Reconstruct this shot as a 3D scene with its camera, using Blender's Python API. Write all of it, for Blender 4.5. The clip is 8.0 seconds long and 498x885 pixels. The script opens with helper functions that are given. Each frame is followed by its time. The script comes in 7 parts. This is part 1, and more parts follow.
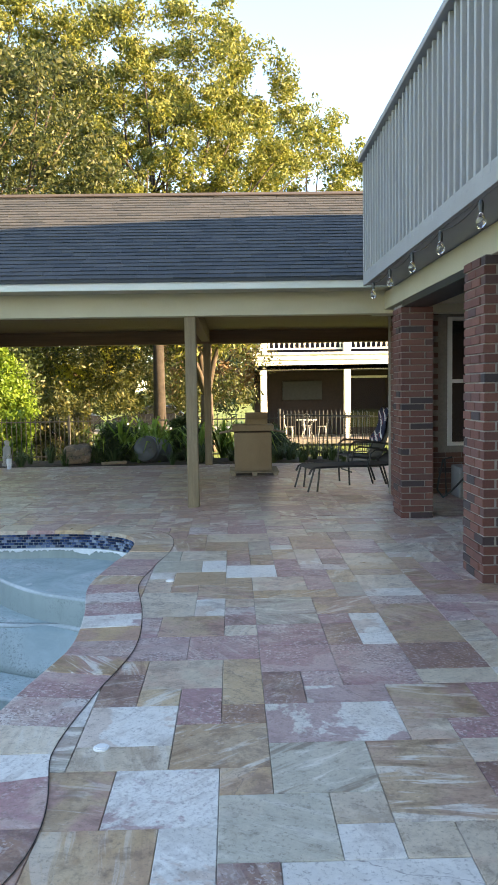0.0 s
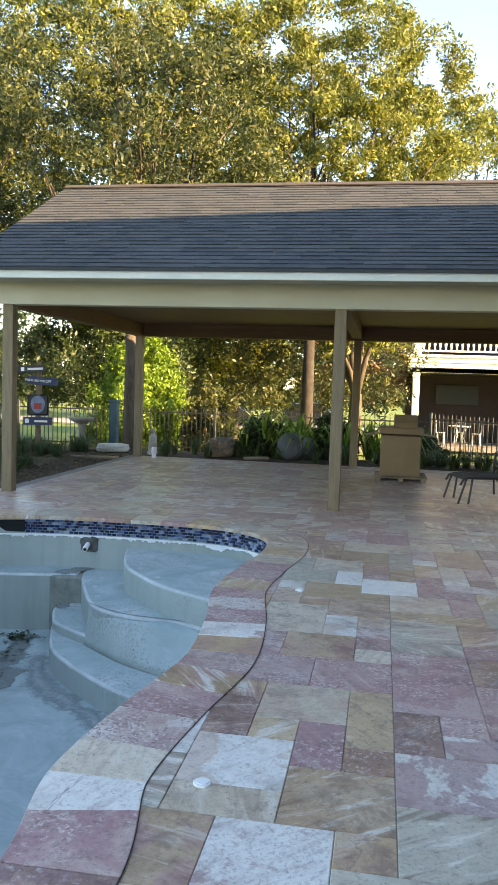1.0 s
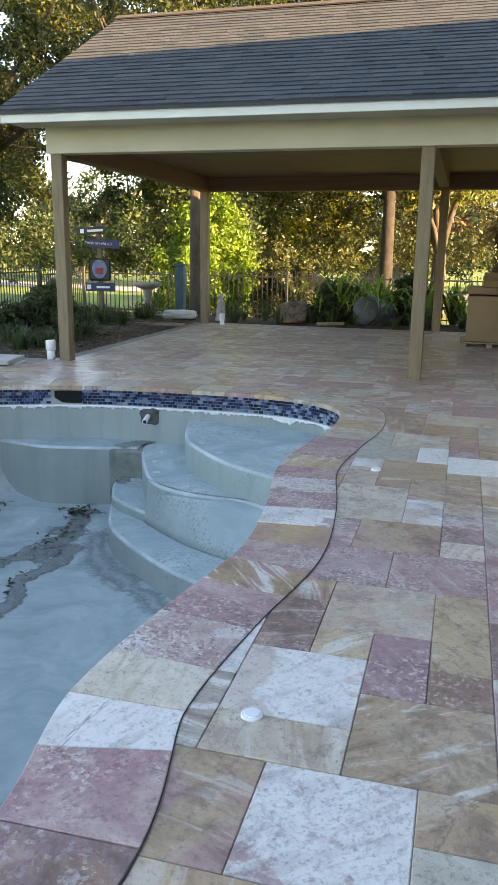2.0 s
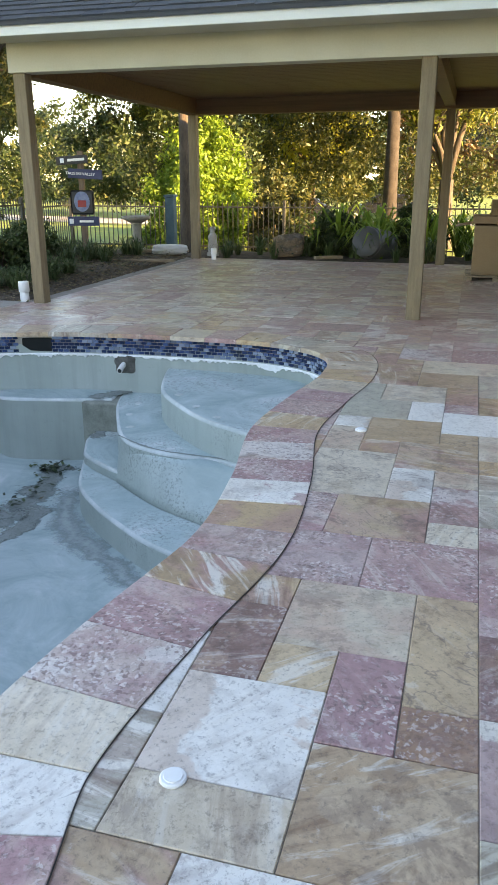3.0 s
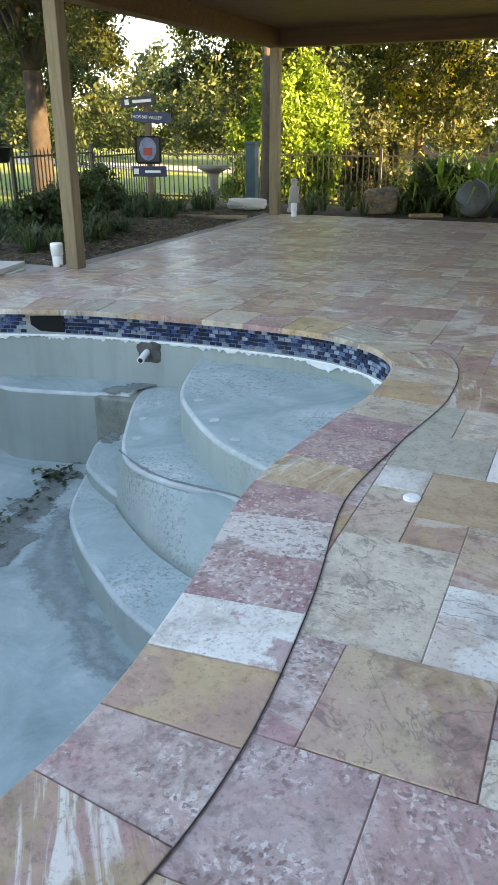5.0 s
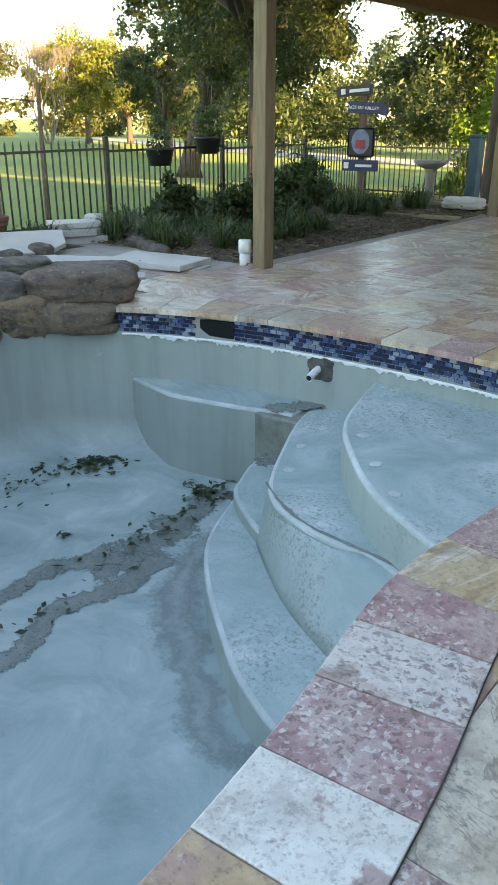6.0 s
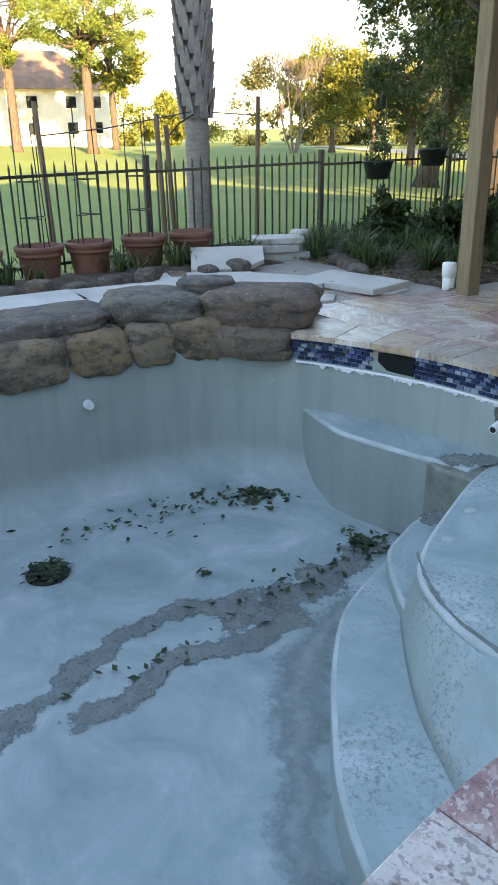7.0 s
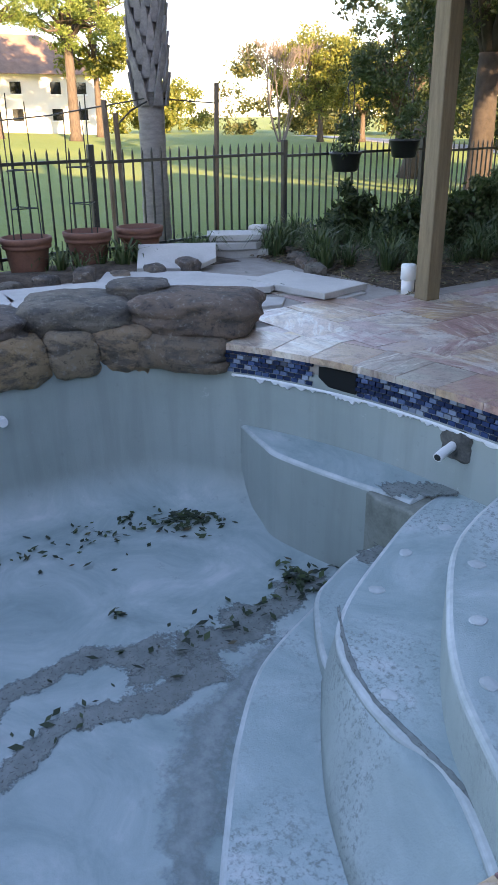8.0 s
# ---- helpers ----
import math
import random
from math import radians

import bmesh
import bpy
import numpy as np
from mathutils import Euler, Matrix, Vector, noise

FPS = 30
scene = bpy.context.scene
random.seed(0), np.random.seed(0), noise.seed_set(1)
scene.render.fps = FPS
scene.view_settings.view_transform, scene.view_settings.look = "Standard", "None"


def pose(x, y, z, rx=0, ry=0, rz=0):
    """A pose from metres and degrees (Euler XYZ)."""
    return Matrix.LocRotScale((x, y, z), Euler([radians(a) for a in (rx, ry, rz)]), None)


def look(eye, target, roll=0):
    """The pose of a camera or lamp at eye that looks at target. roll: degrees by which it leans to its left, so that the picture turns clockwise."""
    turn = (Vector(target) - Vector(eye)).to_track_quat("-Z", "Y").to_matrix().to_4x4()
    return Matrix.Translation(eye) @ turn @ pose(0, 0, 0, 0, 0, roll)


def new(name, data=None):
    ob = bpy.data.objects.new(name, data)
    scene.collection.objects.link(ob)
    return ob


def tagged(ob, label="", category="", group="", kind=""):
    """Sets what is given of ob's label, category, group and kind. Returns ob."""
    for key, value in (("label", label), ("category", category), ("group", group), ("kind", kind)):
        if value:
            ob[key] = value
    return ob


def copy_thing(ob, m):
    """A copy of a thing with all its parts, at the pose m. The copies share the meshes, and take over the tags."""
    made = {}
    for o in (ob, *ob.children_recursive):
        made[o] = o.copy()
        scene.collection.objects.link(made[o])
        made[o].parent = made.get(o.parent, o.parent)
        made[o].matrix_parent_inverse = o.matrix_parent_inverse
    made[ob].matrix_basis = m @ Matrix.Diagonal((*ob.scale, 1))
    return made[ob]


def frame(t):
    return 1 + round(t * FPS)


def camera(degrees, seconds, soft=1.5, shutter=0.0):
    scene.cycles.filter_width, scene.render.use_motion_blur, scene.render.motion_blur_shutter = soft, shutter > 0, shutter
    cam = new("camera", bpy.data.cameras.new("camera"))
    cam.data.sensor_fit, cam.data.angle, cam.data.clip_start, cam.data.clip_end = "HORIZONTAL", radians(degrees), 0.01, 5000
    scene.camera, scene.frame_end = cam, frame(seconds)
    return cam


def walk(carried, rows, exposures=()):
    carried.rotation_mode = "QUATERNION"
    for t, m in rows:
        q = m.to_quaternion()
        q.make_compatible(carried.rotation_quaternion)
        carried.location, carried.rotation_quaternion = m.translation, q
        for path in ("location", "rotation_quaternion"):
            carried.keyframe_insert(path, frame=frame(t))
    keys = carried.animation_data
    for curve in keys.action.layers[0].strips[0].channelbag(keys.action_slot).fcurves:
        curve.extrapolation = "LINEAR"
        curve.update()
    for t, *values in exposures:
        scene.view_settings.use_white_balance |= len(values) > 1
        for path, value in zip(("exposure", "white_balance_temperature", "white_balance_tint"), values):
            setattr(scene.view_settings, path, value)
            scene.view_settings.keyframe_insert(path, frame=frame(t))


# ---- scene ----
cam = camera(36.0, 8.0)
PATH = [
    (0, (0.063, 0.119, 1.496), (0.104, 2.114, 1.354), -0.9),
    (0.5, (0.066, 0.322, 1.482), (0.02, 2.318, 1.362), 0.2),
    (1, (0.08, 0.585, 1.465), (-0.259, 2.551, 1.317), 1.9),
    (1.5, (0.016, 0.902, 1.394), (-0.487, 2.815, 1.096), 2.0),
    (1.7, (-0.011, 1.067, 1.368), (-0.517, 2.963, 0.981), 1.4),
    (2.8, (0.065, 1.749, 1.34), (-0.455, 3.577, 0.717), -0.2),
    (3, (0.064, 1.88, 1.353), (-0.451, 3.699, 0.701), -0.1),
    (3.5, (0.056, 2.256, 1.366), (-0.431, 4.076, 0.696), -0.8),
    (4, (0.123, 2.627, 1.354), (-0.384, 4.431, 0.656), -1.2),
    (4.2, (0.099, 2.771, 1.341), (-0.445, 4.557, 0.623), -0.5),
    (5.3, (0.023, 3.624, 1.31), (-0.837, 5.256, 0.537), -0.6),
    (5.5, (0.008, 3.768, 1.307), (-0.949, 5.345, 0.534), -0.5),
    (6, (-0.129, 4.083, 1.306), (-1.297, 5.506, 0.524), 0.1),
    (6.5, (-0.201, 4.392, 1.321), (-1.57, 5.624, 0.54), -0.4),
    (7, (-0.235, 4.685, 1.346), (-1.785, 5.693, 0.585), -1.1),
    (7.5, (-0.35, 4.986, 1.368), (-1.926, 5.952, 0.605), -0.7),
    (8, (-0.448, 5.294, 1.345), (-1.978, 6.315, 0.559), -0.6),
]
walk(cam, [(t, look(eye, target, roll)) for t, eye, target, roll in PATH],
     [(0.0, 2.7, 8500, 17), (1.0, 2.63, 8800, 17), (1.5, 2.68, 9100, 18), (3.5, 2.99, 10000, 20), (4.0, 3.04, 9900, 20), (5.5, 2.92, 10000, 15), (6.0, 2.89, 10000, 13), (7.0, 2.76, 9100, 17), (8.0, 2.6, 8050, 26)])

# ---- light ----
SUN_FROM = Vector((0.93, -0.27, 0.25)).normalized()
world = bpy.data.worlds.new("sky_world")
scene.world = world
world.use_nodes = True
wn = world.node_tree
sky = wn.nodes.new("ShaderNodeTexSky")
sky.sky_type = "NISHITA"
sky.sun_disc = False
sky.sun_elevation = math.asin(SUN_FROM.z)
sky.sun_rotation = math.atan2(SUN_FROM.x, SUN_FROM.y)
sky.air_density, sky.dust_density, sky.ozone_density = 0.9, 0.2, 2.6
wn.links.new(sky.outputs[0], wn.nodes["Background"].inputs[0])
wn.nodes["Background"].inputs[1].default_value = 0.15
sun = new("sun", bpy.data.lights.new("sun", "SUN"))
sun.data.energy, sun.data.angle, sun.data.color = 5.0, radians(0.6), (1.0, 0.79, 0.50)
sun.matrix_world = look(SUN_FROM * 60, (0, 0, 0))


# ---- materials ----
def node_mat(name, rough=0.8, metal=0.0):
    m = bpy.data.materials.new(name)
    m.use_nodes = True
    nt = m.node_tree
    b = nt.nodes["Principled BSDF"]
    b.inputs["Roughness"].default_value = rough
    b.inputs["Metallic"].default_value = metal
    return m, nt, b


def ramp(nt, fac, stops, mode="LINEAR"):
    r = nt.nodes.new("ShaderNodeValToRGB")
    r.color_ramp.interpolation = mode
    e = r.color_ramp.elements
    while len(e) < len(stops):
        e.new(0.5)
    for el, (p, c) in zip(e, stops):
        el.position, el.color = p, (*c, 1)
    nt.links.new(fac, r.inputs[0])
    return r.outputs[0]


def noise_tex(nt, vec, scale, detail=4.0, rough=0.55, distort=0.0):
    n = nt.nodes.new("ShaderNodeTexNoise")
    n.inputs["Scale"].default_value, n.inputs["Detail"].default_value = scale, detail
    n.inputs["Roughness"].default_value, n.inputs["Distortion"].default_value = rough, distort
    if vec is not None:
        nt.links.new(vec, n.inputs["Vector"])
    return n.outputs["Fac"]


def mix(nt, fac, a, b, blend="MIX"):
    n = nt.nodes.new("ShaderNodeMix")
    n.data_type, n.blend_type = "RGBA", blend
    if isinstance(fac, (int, float)):
        n.inputs[0].default_value = fac
    else:
        nt.links.new(fac, n.inputs[0])
    for sock, v in ((n.inputs[6], a), (n.inputs[7], b)):
        if isinstance(v, tuple):
            sock.default_value = (*v, 1)
        else:
            nt.links.new(v, sock)
    return n.outputs[2]


def maths(nt, op, a, b=0.0):
    n = nt.nodes.new("ShaderNodeMath")
    n.operation = op
    for sock, v in zip(n.inputs, (a, b)):
        if isinstance(v, (int, float)):
            sock.default_value = v
        else:
            nt.links.new(v, sock)
    return n.outputs[0]


def bump(nt, bsdf, height, strength=0.3, dist=0.01):
    n = nt.nodes.new("ShaderNodeBump")
    n.inputs["Strength"].default_value, n.inputs["Distance"].default_value = strength, dist
    nt.links.new(height, n.inputs["Height"])
    nt.links.new(n.outputs[0], bsdf.inputs["Normal"])


def world_pos(nt):
    return nt.nodes.new("ShaderNodeNewGeometry").outputs["Position"]


def obj_pos(nt):
    return nt.nodes.new("ShaderNodeTexCoord").outputs["Object"]


def scaled(nt, vec, s):
    n = nt.nodes.new("ShaderNodeVectorMath")
    n.operation = "MULTIPLY"
    nt.links.new(vec, n.inputs[0])
    n.inputs[1].default_value = s
    return n.outputs[0]


def rnd(nt, island):
    if island:
        return nt.nodes.new("ShaderNodeNewGeometry").outputs["Random Per Island"]
    return nt.nodes.new("ShaderNodeObjectInfo").outputs["Random"]


def plain(name, c1, c2, scale=6.0, rough=0.8, bump_s=0.2, bump_d=0.004, metal=0.0, stretch=(1, 1, 1), fine=60.0):
    """Two tones broken up at a large and a small scale."""
    m, nt, b = node_mat(name, rough, metal)
    p = scaled(nt, world_pos(nt), stretch)
    big, small = noise_tex(nt, p, scale, 5), noise_tex(nt, p, fine, 3)
    f = maths(nt, "ADD", maths(nt, "MULTIPLY", big, 0.7), maths(nt, "MULTIPLY", small, 0.3))
    nt.links.new(ramp(nt, f, [(0.35, c1), (0.65, c2)]), b.inputs["Base Color"])
    if bump_s:
        bump(nt, b, f, bump_s, bump_d)
    return m


def varied(name, stops, island=False, rough=0.85, grain=40.0, amount=0.35, bump_s=0.3, stretch=(1, 1, 1)):
    """A colour of its own for each piece, with grain over it."""
    m, nt, b = node_mat(name, rough)
    base = ramp(nt, rnd(nt, island), stops)
    p = scaled(nt, world_pos(nt), stretch)
    n = noise_tex(nt, p, grain, 5)
    dark = mix(nt, 1.0, base, (0.5, 0.5, 0.5), "MULTIPLY")
    nt.links.new(mix(nt, maths(nt, "MULTIPLY", n, amount * 2), base, dark), b.inputs["Base Color"])
    bump(nt, b, n, bump_s, 0.004)
    return m


def travertine(name, stops, island=False, patch=None, patch_amt=0.5, breccia=0.0, band=0.5, stain=0.5, tint=(0.46, 0.25, 0.23), grain=1.0, always=False):
    """Sealed, lightly tumbled travertine: one tone for each stone, clouded, layered, patched and pitted."""
    m, nt, b = node_mat(name, 0.42)
    r = rnd(nt, island)

    def own(k):
        return maths(nt, "FRACT", maths(nt, "MULTIPLY", r, k))

    def grey(v):
        return (v, v, v)

    def both(x, y):
        return mix(nt, 1.0, x, y, "MULTIPLY")
    off = nt.nodes.new("ShaderNodeCombineXYZ")
    for i, k in enumerate((37.0, 91.0, 53.0)):
        nt.links.new(maths(nt, "MULTIPLY", r, k), off.inputs[i])
    sep, turn = nt.nodes.new("ShaderNodeSeparateXYZ"), nt.nodes.new("ShaderNodeCombineXYZ")
    nt.links.new(world_pos(nt), sep.inputs[0])
    angle = maths(nt, "MULTIPLY", r, 60.0)
    co, si = maths(nt, "COSINE", angle), maths(nt, "SINE", angle)
    nt.links.new(maths(nt, "SUBTRACT", maths(nt, "MULTIPLY", sep.outputs[0], co), maths(nt, "MULTIPLY", sep.outputs[1], si)), turn.inputs[0])
    nt.links.new(maths(nt, "ADD", maths(nt, "MULTIPLY", sep.outputs[0], si), maths(nt, "MULTIPLY", sep.outputs[1], co)), turn.inputs[1])
    nt.links.new(sep.outputs[2], turn.inputs[2])
    add = nt.nodes.new("ShaderNodeVectorMath")
    add.operation = "ADD"
    nt.links.new(turn.outputs[0], add.inputs[0])
    nt.links.new(off.outputs[0], add.inputs[1])
    p = add.outputs[0]
    base, second = ramp(nt, own(7.13), stops), ramp(nt, own(23.7), stops)
    # soft clouds of a second tone
    cloud = noise_tex(nt, p, 4.6, 8, 0.62, 0.6)
    c = mix(nt, ramp(nt, cloud, [(0.42, (0, 0, 0)), (0.56, grey(0.85))]), base, second)
    blush = noise_tex(nt, p, 3.1, 6, 0.6, 0.7)
    c = mix(nt, both(ramp(nt, blush, [(0.45, (0, 0, 0)), (0.55, grey(0.75))]), ramp(nt, own(5.7), [(0.2, (0, 0, 0)), (0.6, (1, 1, 1))])), c, tint)
    mott = noise_tex(nt, p, 15.0, 9, 0.74, 0.2)
    c = mix(nt, 1.0, c, ramp(nt, mott, [(0.28, (1 - 0.55 * grain, 1 - 0.60 * grain, 1 - 0.63 * grain)), (0.44, grey(1 - 0.07 * grain)), (0.58, grey(1.04)), (0.72, grey(1.0 + 0.22 * grain))]), "MULTIPLY")
    # wavy layers, strong on some stones only
    lay = noise_tex(nt, scaled(nt, p, (1.0, 5.5, 1.0)), 2.4, 6, 0.62, 0.9)
    much = ramp(nt, own(13.9), [(0.35, grey(0.12)), (0.75, (1, 1, 1))])
    dark_lay = ramp(nt, lay, [(0.34, grey(0.85 * band)), (0.47, (0, 0, 0))])
    c = mix(nt, both(dark_lay, much), c, mix(nt, 1.0, c, (0.50, 0.40, 0.36), "MULTIPLY"))
    pale_lay = ramp(nt, lay, [(0.54, (0, 0, 0)), (0.62, grey(0.9 * band))])
    c = mix(nt, both(pale_lay, much), c, (0.76, 0.71, 0.63))
    # one crisp-edged patch of another bed of the stone
    if patch:
        pn = noise_tex(nt, p, 2.2, 9, 0.62, 0.35)
        has = ramp(nt, own(31.7), [(0.28, grey(patch_amt if always else 0.0)), (0.33, grey(patch_amt))])
        lim = 0.48 if always else 0.54
        c = mix(nt, both(ramp(nt, pn, [(lim, (0, 0, 0)), (lim + 0.025, (1, 1, 1))]), has), c, mix(nt, 0.75, c, patch))
    # broken fragments set in a paler or darker ground
    if breccia:
        warp = nt.nodes.new("ShaderNodeVectorMath")
        warp.operation = "ADD"
        nt.links.new(p, warp.inputs[0])
        nt.links.new(maths(nt, "MULTIPLY", noise_tex(nt, p, 18.0, 5, 0.7), 0.07), warp.inputs[1])
        shards = nt.nodes.new("ShaderNodeTexVoronoi")
        shards.inputs["Scale"].default_value = 85.0
        nt.links.new(warp.outputs[0], shards.inputs["Vector"])
        tone = nt.nodes.new("ShaderNodeSeparateColor")
        nt.links.new(shards.outputs["Color"], tone.inputs[0])
        where = ramp(nt, noise_tex(nt, p, 3.0, 6, 0.6, 0.3), [(0.44, grey(0.15)), (0.54, grey(breccia))])
        light = ramp(nt, tone.outputs[0], [(0.78, (0, 0, 0)), (0.86, grey(0.65))])
        c = mix(nt, both(light, where), c, (0.76, 0.68, 0.64))
        deep = ramp(nt, tone.outputs[1], [(0.78, (0, 0, 0)), (0.84, grey(0.7))])
        c = mix(nt, both(deep, where), c, (0.20, 0.105, 0.10))
    # iron stains in clusters, thin dark veins, pale scuffs, pits
    cluster = ramp(nt, noise_tex(nt, p, 1.9, 3), [(0.44, (0, 0, 0)), (0.56, (1, 1, 1))])
    st = noise_tex(nt, p, 8.0, 10, 0.72, 0.4)
    c = mix(nt, both(ramp(nt, st, [(0.50, (0, 0, 0)), (0.58, grey(0.8 * stain))]), cluster), c, mix(nt, 0.6, c, (0.12, 0.06, 0.05)))
    vn = maths(nt, "ABSOLUTE", maths(nt, "SUBTRACT", noise_tex(nt, scaled(nt, p, (1, 1.8, 1)), 2.0, 5, 0.6, 0.6), 0.5))
    few = ramp(nt, own(71.9), [(0.7, (0, 0, 0)), (0.75, grey(0.6))])
    c = mix(nt, both(ramp(nt, vn, [(0.002, (1, 1, 1)), (0.010, (0, 0, 0))]), few), c, (0.16, 0.11, 0.10))
    scuff = noise_tex(nt, p, 12.0, 9, 0.75)
    c = mix(nt, ramp(nt, scuff, [(0.62, (0, 0, 0)), (0.70, grey(0.5))]), c, (0.74, 0.71, 0.66))
    fine = noise_tex(nt, p, 55.0, 8, 0.8)
    c = mix(nt, ramp(nt, fine, [(0.38, grey(0.75)), (0.47, (0, 0, 0))]), c, mix(nt, 0.65, c, (0.12, 0.085, 0.07)))
    nt.links.new(c, b.inputs["Base Color"])
    rr = nt.nodes.new("ShaderNodeMapRange")
    nt.links.new(cloud, rr.inputs[0])
    rr.inputs[3].default_value, rr.inputs[4].default_value = 0.20, 0.45
    nt.links.new(rr.outputs[0], b.inputs["Roughness"])
    bump(nt, b, maths(nt, "ADD", maths(nt, "ADD", st, scuff), maths(nt, "MULTIPLY", fine, 0.5)), 0.3, 0.006)
    return m


def leaf_mat(name, stops, trans=0.35):
    m, nt, b = node_mat(name, 0.55)
    c = ramp(nt, rnd(nt, True), stops)
    nt.links.new(c, b.inputs["Base Color"])
    t = nt.nodes.new("ShaderNodeBsdfTranslucent")
    nt.links.new(c, t.inputs[0])
    s = nt.nodes.new("ShaderNodeMixShader")
    s.inputs[0].default_value = trans
    nt.links.new(b.outputs[0], s.inputs[1])
    nt.links.new(t.outputs[0], s.inputs[2])
    nt.links.new(s.outputs[0], nt.nodes["Material Output"].inputs[0])
    return m


WHITE_BED = (0.74, 0.71, 0.66)
STONE = [(0.0, (0.70, 0.58, 0.42)), (0.14, (0.52, 0.47, 0.37)), (0.28, (0.42, 0.225, 0.215)), (0.42, (0.60, 0.40, 0.24)), (0.56, (0.80, 0.75, 0.68)),
         (0.68, (0.32, 0.18, 0.12)), (0.80, (0.52, 0.34, 0.32)), (0.92, (0.62, 0.42, 0.21)), (1.0, (0.70, 0.61, 0.49))]
M = {}
M["stone_far"] = travertine("travertine_field", STONE, True, WHITE_BED, 0.5, 0.0, 0.9, 0.6)
M["stone_white"] = travertine("travertine_white", [(0.0, (0.80, 0.77, 0.71)), (0.8, (0.76, 0.72, 0.66)), (1.0, (0.70, 0.64, 0.56))], False, (0.56, 0.38, 0.28), 0.7, 0.0, 0.5, 0.5, (0.60, 0.56, 0.50), 0.35)
M["stone_pied"] = travertine("travertine_pied", [(0.0, (0.80, 0.77, 0.71)), (1.0, (0.74, 0.70, 0.64))], False, (0.40, 0.215, 0.21), 1.0, 0.35, 0.4, 0.5, (0.62, 0.54, 0.44), 0.5, True)
M["stone_cream"] = travertine("travertine_cream", [(0.0, (0.66, 0.55, 0.42)), (0.5, (0.57, 0.47, 0.36)), (1.0, (0.72, 0.62, 0.50))], False, (0.48, 0.37, 0.26), 0.7, 0.0, 0.7, 0.7, (0.56, 0.38, 0.29))
M["stone_gold"] = travertine("travertine_gold", [(0.0, (0.53, 0.35, 0.20)), (0.6, (0.61, 0.45, 0.29)), (1.0, (0.49, 0.30, 0.16))], False, (0.72, 0.64, 0.53), 0.7, 0.0, 0.8, 0.8, (0.46, 0.27, 0.22))
M["stone_brown"] = travertine("travertine_brown", [(0.0, (0.40, 0.26, 0.15)), (0.5, (0.48, 0.32, 0.20)), (1.0, (0.53, 0.38, 0.25))], False, (0.62, 0.48, 0.34), 0.5, 0.0, 0.9, 0.8)
M["stone_umber"] = travertine("travertine_umber", [(0.0, (0.25, 0.135, 0.105)), (0.5, (0.32, 0.185, 0.15)), (1.0, (0.40, 0.22, 0.13))], False, (0.56, 0.38, 0.27), 0.6, 0.7, 0.6, 1.0, (0.32, 0.18, 0.18))
M["stone_mauve"] = travertine("travertine_mauve", [(0.0, (0.42, 0.215, 0.215)), (0.5, (0.49, 0.285, 0.27)), (1.0, (0.38, 0.205, 0.21))], False, (0.72, 0.62, 0.56), 0.4, 0.95, 0.4, 0.6, (0.56, 0.39, 0.34))
M["stone_breccia"] = travertine("travertine_breccia", [(0.0, (0.50, 0.35, 0.32)), (0.5, (0.58, 0.45, 0.39)), (1.0, (0.43, 0.255, 0.25))], False, WHITE_BED, 0.7, 1.0, 0.4, 0.8)
M["stone_sage"] = travertine("travertine_sage", [(0.0, (0.46, 0.43, 0.34)), (0.5, (0.54, 0.49, 0.39)), (1.0, (0.42, 0.375, 0.31))], False, (0.66, 0.57, 0.45), 0.5, 0.0, 1.0, 0.6, (0.46, 0.35, 0.29))
M["joint"] = plain("dark_joint_sealant", (0.035, 0.03, 0.026), (0.06, 0.052, 0.045), 30, 0.9)
M["grout"] = plain("grout", (0.28, 0.25, 0.215), (0.38, 0.34, 0.295), 8)
M["plaster"] = None
M["timber"] = plain("treated_timber", (0.17, 0.122, 0.07), (0.26, 0.195, 0.115), 5, 0.75, 0.3, 0.003, stretch=(6, 6, 0.6))
M["ceiling_wood"] = plain("stained_ceiling_wood", (0.15, 0.078, 0.038), (0.22, 0.12, 0.06), 3, 0.6, 0.2, 0.003, stretch=(0.5, 8, 8))
M["cream_paint"] = plain("cream_painted_board", (0.46, 0.42, 0.31), (0.52, 0.48, 0.36), 2, 0.55, 0.1)
M["fascia_paint"] = plain("pale_painted_fascia", (0.55, 0.56, 0.50), (0.62, 0.62, 0.56), 2, 0.5, 0.1)
M["shingle"] = varied("asphalt_shingle", [(0, (0.046, 0.054, 0.060)), (0.5, (0.070, 0.074, 0.078)), (1, (0.034, 0.043, 0.052))], True, 0.9, 120, 0.4, 0.6)
M["brick"] = varied("red_brick", [(0, (0.17, 0.06, 0.045)), (0.3, (0.13, 0.05, 0.042)), (0.6, (0.20, 0.078, 0.058)), (0.85, (0.15, 0.065, 0.055)), (0.95, (0.05, 0.036, 0.04)), (1, (0.07, 0.045, 0.045))], False, 0.85, 60, 0.35, 0.5)
M["brick_far"] = varied("red_brick_wall", [(0, (0.20, 0.085, 0.06)), (0.5, (0.16, 0.07, 0.05)), (0.9, (0.24, 0.12, 0.085)), (1, (0.08, 0.05, 0.05))], True, 0.85, 60, 0.35, 0.5)
M["mortar"] = plain("mortar", (0.22, 0.20, 0.18), (0.30, 0.27, 0.24), 20, 0.95)
M["grey_siding"] = plain("grey_painted_siding", (0.27, 0.27, 0.27), (0.31, 0.31, 0.31), 3, 0.5, 0.15)
M["dark_metal"] = plain("black_powder_coat", (0.012, 0.014, 0.014), (0.022, 0.024, 0.024), 10, 0.4, 0.1)
